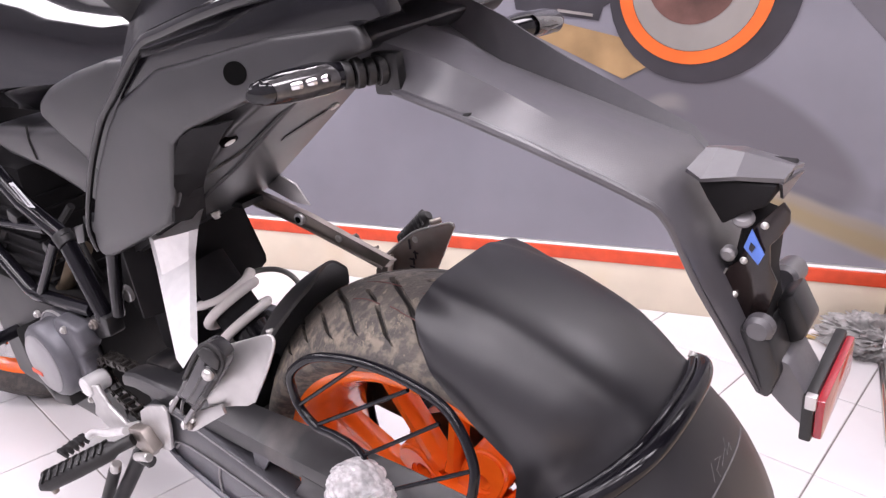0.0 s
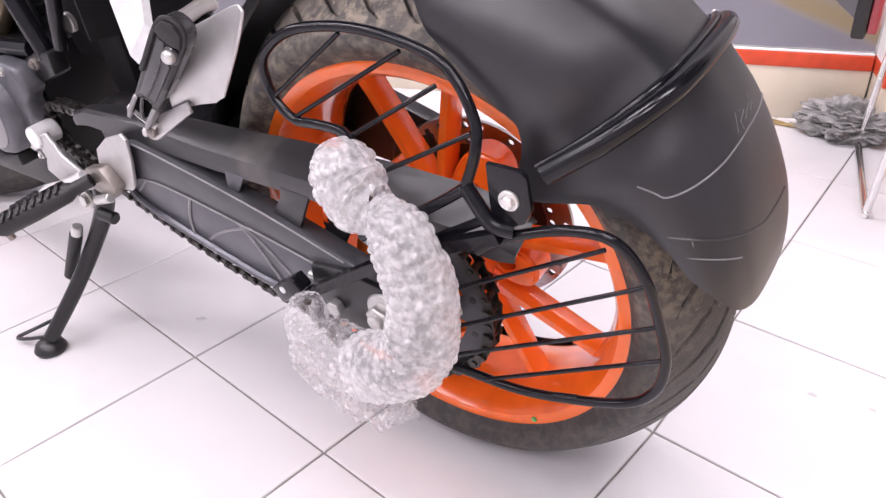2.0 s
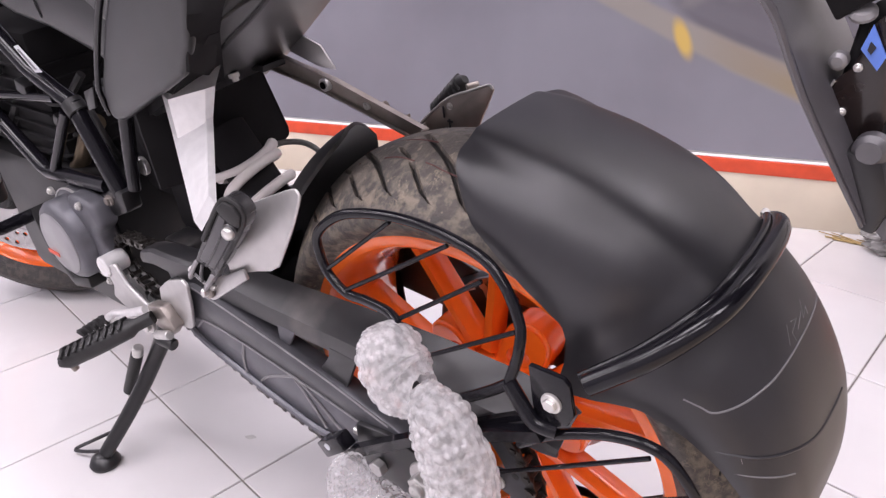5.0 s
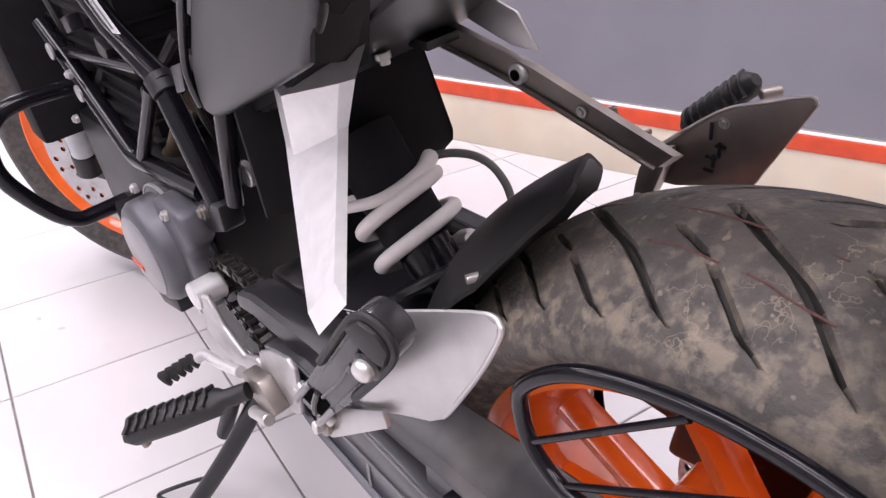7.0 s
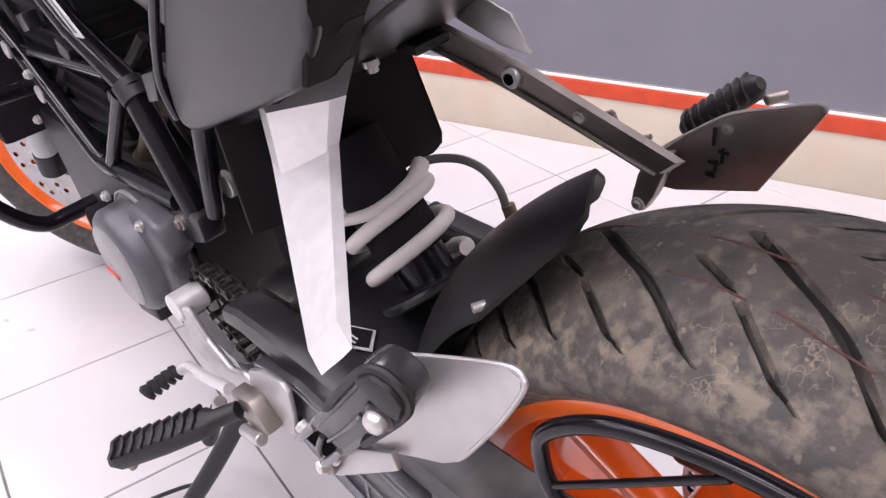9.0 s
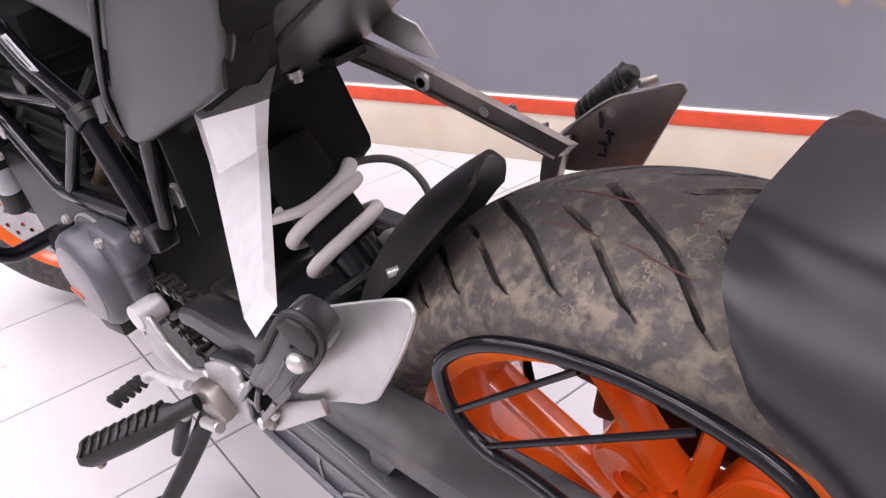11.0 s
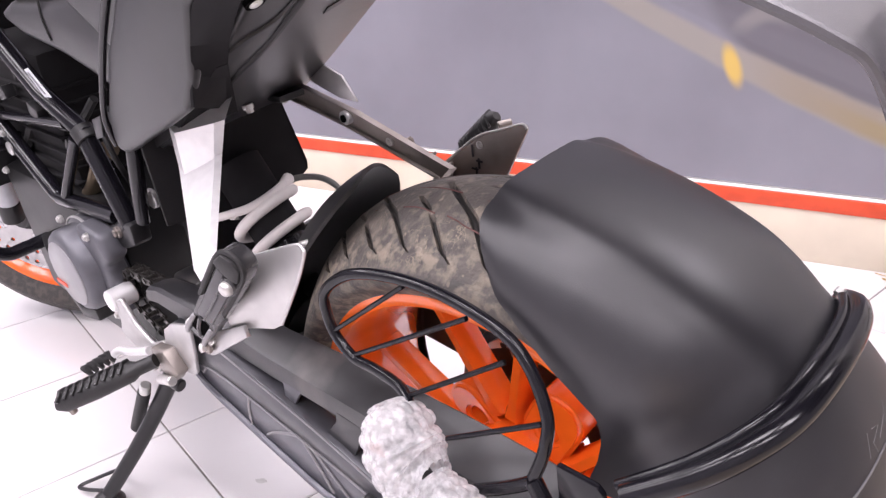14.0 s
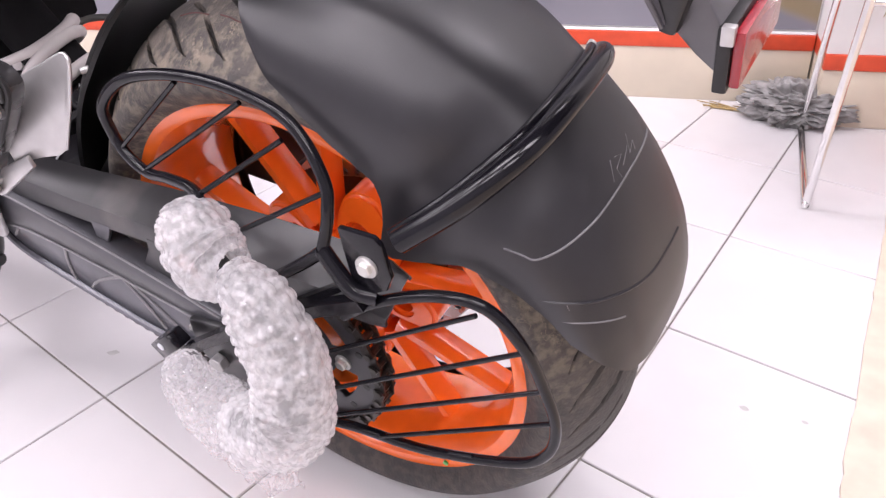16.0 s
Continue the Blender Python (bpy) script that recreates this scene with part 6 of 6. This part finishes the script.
part("fuel_tank", loft([[(-1.08, -0.06, 0.8), (-1.08, -0.12, 0.87), (-1.08, -0.08, 0.945), (-1.08, -0.02, 1.0), (-1.08, 0.04, 1.0), (-1.08, 0.14, 0.87), (-1.08, 0.08, 0.8)],
                        [(-0.85, -0.06, 0.75), (-0.85, -0.105, 0.8), (-0.85, -0.068, 0.887), (-0.85, -0.01, 0.95), (-0.85, 0.05, 0.95), (-0.85, 0.13, 0.8), (-0.85, 0.08, 0.75)],
                        [(-0.6, -0.05, 0.75), (-0.6, -0.085, 0.788), (-0.6, -0.051, 0.8535), (-0.6, 0.0, 0.9), (-0.6, 0.06, 0.9), (-0.6, 0.11, 0.785), (-0.6, 0.08, 0.75)],
                        [(-0.42, -0.04, 0.782), (-0.42, -0.065, 0.8), (-0.42, -0.038, 0.8495), (-0.42, 0.005, 0.882), (-0.42, 0.06, 0.885), (-0.42, 0.1, 0.83), (-0.42, 0.08, 0.8)],
                        [(-0.31, -0.02, 0.82), (-0.31, -0.055, 0.826), (-0.31, -0.031, 0.863), (-0.31, 0.005, 0.885), (-0.31, 0.06, 0.885), (-0.31, 0.1, 0.834), (-0.31, 0.08, 0.83)]]), M_GLOSS, moto, "gloss black bodywork between tank and seat", sharp=60)
# indicators
IND = [(-0.008, -0.156, 0.831, 0.006, 0.005), (-0.005, -0.151, 0.832, 0.011, 0.009), (0.0, -0.132, 0.832, 0.0165, 0.012), (0.007, -0.108, 0.832, 0.017, 0.0125), (0.013, -0.09, 0.831, 0.0125, 0.01)]
sg = part("left_indicator", loft([[Vector((x, y, z)) + Vector((w * math.cos(a), 0.35 * w * math.cos(a), hh * math.sin(a))) for a in np.linspace(0, 2 * math.pi, 16, endpoint=False)] for x, y, z, w, hh in IND]), M_GLOSS, moto, "black indicator with a clear lens")
part("lens", loft([[Vector((x + 0.0012, y, z)) + Vector((w * math.cos(a), 0.35 * w * math.cos(a), hh * math.sin(a))) for a in np.linspace(-0.9, 1.1, 9)] for x, y, z, w, hh in IND[1:4]], closed_ring=False), M_SMOKE, sg, "smoky clear lens")
for k in range(3):
    part("led", cyl((0.012 + 0.003 * k, -0.136 + 0.011 * k, 0.834), (0.018 + 0.003 * k, -0.134 + 0.011 * k, 0.835), 0.003, 10), M_CHROME, sg)
bm = None
for k in range(4):
    bm = cyl((0.016 + 0.004 * k, -0.092 + 0.008 * k, 0.831 - 0.0005 * k), (0.019 + 0.004 * k, -0.086 + 0.008 * k, 0.831 - 0.0005 * k), 0.0105 + 0.001 * (k % 2), 14, bm, 0.001)
part("stalk", bm, M_RUBBER2, sg, "ribbed black rubber stalk")
part("base_plate", box(0.022, 0.048, -0.066, -0.056, 0.81, 0.843, 0.003), M_DARK, sg)
sr = part("right_indicator", loft([[Vector((x, y, z)) + Vector((w * math.cos(a), 0, hh * math.sin(a))) for a in np.linspace(0, 2 * math.pi, 14, endpoint=False)] for x, y, z, w, hh in ((0.03, 0.09, 0.826, 0.011, 0.009), (0.04, 0.12, 0.826, 0.017, 0.0125), (0.045, 0.155, 0.824, 0.016, 0.012), (0.045, 0.172, 0.822, 0.008, 0.006))]), M_GLOSS, moto, "black indicator with a clear lens")
part("lens", loft([[Vector((x, y, z)) + Vector((w * math.cos(a), 0, hh * math.sin(a))) for a in np.linspace(-0.9, 1.1, 9)] for x, y, z, w, hh in ((0.042, 0.12, 0.826, 0.0175, 0.013), (0.047, 0.155, 0.824, 0.0165, 0.0125), (0.047, 0.17, 0.822, 0.009, 0.007))], closed_ring=False), M_SMOKE, sr, "smoky clear lens")

# plate holder
HOLD = [
    [(-0.08, -0.05, 0.845), (-0.08, -0.045, 0.882), (-0.08, 0.0, 0.9), (-0.08, 0.05, 0.892), (-0.08, 0.06, 0.915)],
    [(-0.0279, -0.052, 0.8285), (-0.0288, -0.0461, 0.8602), (-0.0297, -0.0003, 0.874), (-0.03, 0.045, 0.866), (-0.03, 0.06, 0.892)],
    [(0.0311, -0.06, 0.8156), (0.0261, -0.0496, 0.8445), (0.0215, -0.0018, 0.8503), (0.02, 0.045, 0.836), (0.02, 0.06, 0.864)],
    [(0.0808, -0.072, 0.8091), (0.0711, -0.0478, 0.8334), (0.0628, 0.0003, 0.8368), (0.06, 0.05, 0.808), (0.06, 0.061, 0.846)],
    [(0.103, -0.0763, 0.8059), (0.0922, -0.0481, 0.8254), (0.0831, 0.0006, 0.8251), (0.08, 0.053, 0.799), (0.08, 0.061, 0.834)],
    [(0.1469, -0.085, 0.7982), (0.1344, -0.0554, 0.8135), (0.1236, -0.0019, 0.8077), (0.12, 0.053, 0.79), (0.12, 0.06, 0.813)],
    [(0.1953, -0.09, 0.7857), (0.1836, -0.0622, 0.7964), (0.1734, -0.0046, 0.7881), (0.17, 0.053, 0.774), (0.17, 0.06, 0.79)],
    [(0.2402, -0.08, 0.7641), (0.2332, -0.0587, 0.7735), (0.2271, -0.0051, 0.7698), (0.225, 0.052, 0.758), (0.225, 0.058, 0.765)],
    [(0.2568, -0.073, 0.7479), (0.2518, -0.0559, 0.7527), (0.2475, -0.0041, 0.7516), (0.246, 0.048, 0.742), (0.246, 0.051, 0.746)],
    [(0.2752, -0.063, 0.6988), (0.2728, -0.0523, 0.7075), (0.2707, -0.0022, 0.7071), (0.27, 0.04, 0.702), (0.27, 0.045, 0.692)],
    [(0.3105, -0.046, 0.6225), (0.3098, -0.0373, 0.6323), (0.3092, -0.0059, 0.6326), (0.309, 0.018, 0.63), (0.309, 0.022, 0.62)]]
holder = part("plate_holder", sheet(HOLD, 0.004), M_TRAY, moto, "long dark grey plastic number plate holder with folded facets", sharp=24)
part("lower_rail", tube([Vector(row[0]) + Vector((0, -0.001, -0.001)) for row in HOLD[2:]], [0.0034, 0.0034, 0.0034, 0.0034, 0.003, 0.003, 0.0026, 0.002, 0.0012][:len(HOLD) - 2], 8), M_TRAY, holder)
part("rail_clip", box(-0.0025, 0.0025, -0.003, 0.003, -0.0025, 0.0025, 0.001), M_DARK, holder, "small black clip", m=pose(0.1178, -0.0790, 0.8040))
lb = part("plate_lamp", prism([(0.26, 0.7615), (0.285, 0.763), (0.309, 0.7625), (0.304, 0.7483), (0.29, 0.7414), (0.2778, 0.732), (0.267, 0.7488)], -0.0345, 0.02, 0.002), M_DULL, holder, "boxy plate lamp housing, black inside")
roof = [[(0.2544, -0.037, 0.7674), (0.2644, -0.0385, 0.762), (0.2855, -0.037, 0.7655), (0.312, -0.031, 0.765)], [(0.2576, -0.01, 0.7725), (0.266, -0.01, 0.7735), (0.282, -0.01, 0.772), (0.3115, -0.005, 0.7645)], [(0.2466, 0.022, 0.7622), (0.258, 0.024, 0.763), (0.2715, 0.026, 0.7632), (0.309, 0.03, 0.754)]]
part("lamp_roof", sheet(roof, 0.003), M_TRAY, lb, "grey roof of the lamp housing", sharp=8)
part("lamp_flap", plate([(0.311, -0.0335, 0.764), (0.3095, 0.028, 0.7515), (0.307, -0.012, 0.746)], 0.002), M_TRAY, lb)
part("lamp_lens", cyl((0.2896, -0.031, 0.739), (0.2896, -0.028, 0.734), 0.007, 14, bevel=0.002), M_PEGF, lb, "pale lamp lens")
part("core", prism([(0.288, 0.735), (0.306, 0.73), (0.304, 0.69), (0.31, 0.655), (0.3, 0.63), (0.287, 0.65), (0.281, 0.69)], -0.026, 0.012, 0.004, 3), M_DULL, holder, "black core behind the mounting plate")
part("mount_plate", prism([(0.2934, 0.7286), (0.3127, 0.7514), (0.317, 0.7458), (0.3174, 0.7384), (0.312, 0.7275), (0.3069, 0.721), (0.3078, 0.7058), (0.313, 0.696), (0.3102, 0.6816), (0.3083, 0.672), (0.2956, 0.6633), (0.2877, 0.6665), (0.2818, 0.6769), (0.2776, 0.6891), (0.2813, 0.6997), (0.2882, 0.7064), (0.2931, 0.7194)], -0.031, -0.028, 0.001), M_PLATE, holder, "thin brown-black glossy mounting plate")
part("plate_rim", tube([(0.2813, -0.0315, 0.6997), (0.2776, -0.0315, 0.6891), (0.2818, -0.0315, 0.6769), (0.2877, -0.0315, 0.6665)], 0.0008, 6), M_ALU2, holder, "thin pale edge line")
part("blue_tag", plate([(0.2963, -0.034, 0.732), (0.3048, -0.034, 0.7158), (0.3016, -0.034, 0.7081), (0.2921, -0.034, 0.719)], 0.0015), M_BLUE, holder, "blue paper tag")
part("tag_print", plate([(0.2965, -0.0352, 0.7235), (0.2995, -0.0352, 0.7205), (0.2975, -0.0352, 0.7165), (0.2955, -0.0352, 0.719)], 0.0008), M_MARK, holder, "dark bar of print")
for x, z in ((0.3032, 0.7346), (0.2918, 0.7079), (0.2871, 0.6818)):
    part("holder_bolt", bolt((x, -0.031, z), (0, -1, 0), 0.0017, 0.003), M_STEEL, holder)
part("side_boss", cyl((0.2814, -0.034, 0.7103), (0.2814, -0.024, 0.7103), 0.005, 16, bevel=0.002), M_PEGF, holder, "pale round stub")
part("clip_block", prism([(0.2998, 0.6543), (0.3106, 0.6628), (0.3228, 0.6392), (0.3196, 0.6289), (0.3097, 0.6231)], 0.02, 0.05, 0.003), M_BLACK, holder, m=Matrix.Translation((0.009, -0.034, 0.018)))
part("clip_drum", cyl((0.3026, 0.028, 0.667), (0.3026, 0.06, 0.662), 0.0105, 18, bevel=0.003), M_TRAY, holder)
part("round_boss", cyl((0.3019, -0.033, 0.659), (0.3019, -0.02, 0.659), 0.0095, 20, bevel=0.003), M_TRAY, holder, "grey round boss", m=Matrix.Translation((0.005, -0.013, 0.007)))
part("end_cap", prism([(0.288, 0.66), (0.31, 0.655), (0.318, 0.63), (0.312, 0.61), (0.303, 0.612)], -0.036, 0.012, 0.003), M_BLACK, holder, "dark clip at the tip of the holder", m=Matrix.Translation((0.005, -0.01, 0.006)))
part("reflector_arm", prism([(0.3, 0.628), (0.318, 0.622), (0.334, 0.595), (0.334, 0.572), (0.318, 0.585), (0.303, 0.6)], -0.012, 0.03, 0.002), M_TRAY, holder, m=Matrix.Translation((0.008, -0.024, 0.0185)))
part("reflector_back", box(0.328, 0.336, -0.014, 0.08, 0.566, 0.603, 0.002), M_DARK, holder, "black reflector backing", m=Matrix.Translation((0.008, -0.024, 0.0185)))
part("reflector", box(0.336, 0.342, -0.012, 0.078, 0.569, 0.6, 0.002), M_RED, holder, "red rectangular reflector", m=Matrix.Translation((0.008, -0.024, 0.0185)))
part("reflector_corner", box(0.33, 0.337, -0.015, -0.009, 0.593, 0.6035, 0.001), M_ALU2, holder, m=Matrix.Translation((0.008, -0.024, 0.0185)))

# front wheel and fork
FC, FRIM_R = Vector((0, 0, 0)), 0.219
FRONT = Matrix.Translation(BIKE.inverted() @ Vector((-0.222, 0.02, 0.296))) @ pose(0, 0, 0, 0, 0, FRONT_STEER)
fw = part("front_wheel", lathe(rim_profile(0.042, FRIM_R), FC, 96), M_ORANGE, moto, "orange front wheel with black tyre and drilled disc", m=FRONT)
part("tyre", tyre_mesh(FC, 0.294, 0.056, FRIM_R, 22, 0.004, 14, 24), M_RUBBER, fw).data.materials.append(M_GROOVE)
for k in range(5):
    for s in (-1, 1):
        a = radians(40 + 72 * k)
        part("spoke", spoke(FC, a + s * radians(17), a + s * radians(14), 0.04, FRIM_R - 0.027, 0.022, 0.018, 0.035, 0.026), M_ORANGE, fw)
part("hub", lathe([(0.02, -0.05), (0.045, -0.045), (0.045, 0.045), (0.02, 0.05)], FC, 32), M_ORANGE, fw)
part("brake_disc", drilled_disc(FC, 0.1, 0.15, -0.062, 0.005, 40, 2, 0.005), M_DISC, fw, "drilled steel front disc")
part("disc_spider", lathe([(0.04, -0.06), (0.102, -0.06), (0.102, -0.064), (0.04, -0.064)], FC, 30), M_DISC, fw)
for y in (-0.1, 0.1):
    fork = part("fork_leg", tube([(0.0, y, -0.02), (0.03, y, 0.05), (0.09, y, 0.2), (0.1, y, 0.215), (0.21, y, 0.47)], [0.02, 0.027, 0.029, 0.022, 0.022], 18, bent=False), M_DARK, moto, "dark fork leg", m=FRONT)
    part("axle_clamp", cyl((0.0, y - 0.02, 0.0), (0.0, y + 0.02, 0.0), 0.022, 18, bevel=0.003), M_BLACK, fork)
can = part("pale_canister", cyl((-1.06, -0.078, 0.37), (-1.045, -0.078, 0.425), 0.017, 18, bevel=0.002), M_LABEL, moto, "small pale cylinder beside the engine")
part("canister_foot", cyl((-1.07, -0.078, 0.335), (-1.06, -0.078, 0.372), 0.019, 18, bevel=0.002), M_DARK, can)

# ---- bubble wrap round the footrest tube ----
wrap = thing("bubble_wrap", BIKE, "clear bubble wrap bundled round the tube of the leg guard", "bubble wrap")


def wrap_tube(pts, radii, seed, n=120, steps=26, amp=0.1):
    path_ = smooth_path(pts, steps)
    m_ = len(path_)
    rs = [float(np.interp(i * (len(radii) - 1) / (m_ - 1), range(len(radii)), radii)) for i in range(m_)]
    step_len = sum((path_[i + 1] - path_[i]).length for i in range(m_ - 1)) / (m_ - 1)
    rings, up = [], None
    for i, q in enumerate(path_):
        d = (path_[min(i + 1, m_ - 1)] - path_[max(i - 1, 0)]).normalized()
        up = d.orthogonal().normalized() if up is None else (up - d * up.dot(d)).normalized()
        side = d.cross(up)
        ring = []
        for k in range(n):
            a = 2 * math.pi * k / n
            v = math.cos(a) * up + math.sin(a) * side
            p = q + rs[i] * v
            s = p * 30 + Vector((seed, 0, 0))
            crumple = amp * noise.noise(s) + amp * 0.7 * noise.noise(s * 2.1)
            row, col = i * step_len / 0.0095 + 0.8 * noise.noise(s * 0.35), k / n * round(2 * math.pi * rs[i] / 0.0085)
            fx, fy = (row % 1) - 0.5, ((col + 0.5 * (int(row) % 2)) % 1) - 0.5
            bub = math.sqrt(max(0.0, 1 - (fx * fx + fy * fy) * 5.6))
            ring.append(q + v * (rs[i] * (1 + crumple) + 0.0026 * bub * (0.55 + 0.9 * abs(noise.noise(s * 1.3 + Vector((5, 0, 0)))))))
        rings.append(ring)
    return loft(rings, cap=False)


part("upper_sleeve", wrap_tube([(-0.018, -0.136, 0.484), (-0.008, -0.141, 0.474), (0.006, -0.147, 0.456), (0.022, -0.15, 0.446), (0.037, -0.15, 0.447)], [0.012, 0.026, 0.0315, 0.027, 0.015], 1.0, steps=40), M_WRAP, wrap, sharp=180)
part("long_sleeve", wrap_tube([(0.03, -0.15, 0.445), (0.055, -0.155, 0.43), (0.075, -0.162, 0.395), (0.08, -0.17, 0.35), (0.07, -0.172, 0.315), (0.041, -0.171, 0.283), (0.0, -0.166, 0.26)], [0.013, 0.025, 0.0295, 0.031, 0.032, 0.033, 0.033], 4.0, steps=34), M_WRAP, wrap, sharp=180)
part("lower_sleeve", wrap_tube([(0.005, -0.166, 0.261), (-0.035, -0.162, 0.251), (-0.068, -0.16, 0.259), (-0.08, -0.162, 0.281), (-0.072, -0.163, 0.305), (-0.07, -0.163, 0.311)], [0.033, 0.032, 0.028, 0.0235, 0.017, 0.004], 8.0, steps=34), M_FILM, wrap, sharp=180)
part("footrest_tube", tube([(-0.014, -0.14, 0.455), (0.02, -0.15, 0.44), (0.055, -0.155, 0.428), (0.075, -0.162, 0.395), (0.08, -0.168, 0.35), (0.07, -0.171, 0.313), (0.043, -0.17, 0.277), (0.0, -0.165, 0.254), (-0.03, -0.162, 0.249)], 0.011, 12), M_DARK, lg, "dark wrapped footrest tube")
grid = []
for i in range(40):
    f = i / 39
    x = 0.075 - 0.19 * f
    row = []
    for j in range(22):
        g_ = j / 21
        zz = float(np.interp(f, [0, 0.3, 0.6, 1], [0.295, 0.245, 0.225, 0.25])) - g_ * (0.05 + 0.015 * noise.noise((f * 4, 0, 2)))
        yy = -0.178 - 0.012 * math.sin(g_ * 2) + 0.012 * noise.noise((f * 9, g_ * 4, 7)) + 0.02 * f
        row.append((x + 0.004 * noise.noise((f * 20, g_ * 9, 1)), yy, zz + 0.0015 * noise.noise((f * 20, g_ * 3, 5))))
    grid.append(row)
part("loose_film", sheet(grid, 0.0006), M_FILM, wrap, sharp=180)


# ---- floor tiles ----
TS, GAP = 0.3, 0.003


def tile_mesh(name, sx, sy, mat):
    bm = box(GAP / 2, sx - GAP / 2, GAP / 2, sy - GAP / 2, -0.01, 0.0, 0.0012, seg=1)
    me = bpy.data.meshes.new(name)
    bm.to_mesh(me)
    bm.free()
    me.materials.append(mat)
    return me


tile = tile_mesh("tile", TS, TS, M_TILE)
far = bmesh.new()


def skew(y):
    return 1.2 - 0.0765 * max(0.0, y - 0.3)


wall_inv = WALL.inverted()
for i in range(-15, 9):
    for j in range(-13, 8):
        c = wall_inv @ Vector(((i + 0.5) * TS, (j + 0.5) * TS, 0))
        if c.y > 0.22:
            continue
        near = -8 <= i <= 5 and -4 <= j <= 5
        if i in (3, 4) and j >= 1:
            # this joint runs a little askew towards the wall
            y0, y1 = j * TS + GAP / 2, j * TS + TS - GAP / 2
            xa, xb = ((0.9 + GAP / 2,) * 2, (skew(y0) - GAP / 2, skew(y1) - GAP / 2)) if i == 3 else ((skew(y0) + GAP / 2, skew(y1) + GAP / 2), (1.5 - GAP / 2,) * 2)
            bm = prism([(xa[0], y0), (xb[0], y0), (xb[1], y1), (xa[1], y1)], -0.01, 0.0, 0.0012, 1, plane="xy")
            part("tile", bm, M_TILE, floor_bed, smooth=False)
            continue
        if near:
            ob = new("tile", tile)
            ob.location = (i * TS, j * TS, 0)
            ob.parent = floor_bed
        else:
            box(i * TS + GAP / 2, i * TS + TS - GAP / 2, j * TS + GAP / 2, j * TS + TS - GAP / 2, -0.01, 0.0, bm=far)
ob = part("far_tiles", far, M_TILE, floor_bed, smooth=False)
ob["kind"] = "stuff"

# the tan floor that meets the tiles along a worn edge
bm = bmesh.new()
ys = [-5 + 0.02 * k for k in range(420)]
lo, hi, lob = [], [], []
for y in ys:
    w = 1.533 - 0.156 * y + 0.006 * noise.noise((y * 9, 0, 0)) + 0.003 * noise.noise((y * 40, 1, 0))
    lo.append(bm.verts.new((w, y, 0.004)))
    lob.append(bm.verts.new((w, y, -0.02)))
    hi.append(bm.verts.new((5.5, y, 0.004)))
for k in range(len(ys) - 1):
    bm.faces.new((lo[k], hi[k], hi[k + 1], lo[k + 1]))
    bm.faces.new((lo[k], lo[k + 1], lob[k + 1], lob[k]))
ob = part("threshold_floor", bm, M_TAN, smooth=False)
tagged(ob, "tan worn floor strip beside the white tiles", "floor", kind="structure")

# scuffs and specks on the floor
for x, y, s, a in ((0.93, -0.13, 0.012, 20), (0.0 - 0.16, -0.2, 0.005, 50), (-0.22, -0.23, 0.004, 10), (1.33, 0.5, 0.004, 0), (1.4, 0.52, 0.003, 0), (0.52, 0.06, 0.006, 30)):
    bm = bmesh.new()
    n = 14
    c = bm.verts.new((0, 0, 0.0008))
    rim_v = [bm.verts.new((s * (1 + 0.5 * noise.noise((k, s * 900, 0))) * math.cos(2 * math.pi * k / n) * 1.5, s * (1 + 0.6 * noise.noise((k * 1.7, s * 500, 3))) * math.sin(2 * math.pi * k / n), 0.0004)) for k in range(n)]
    for k in range(n):
        bm.faces.new((c, rim_v[k], rim_v[(k + 1) % n]))
    ob = part("floor_stain", bm, M_SCUFF)
    ob.matrix_world = pose(x, y, 0, 0, 0, a)
    tagged(ob, "small grey scuff on a white tile", "stain", "floor stains")
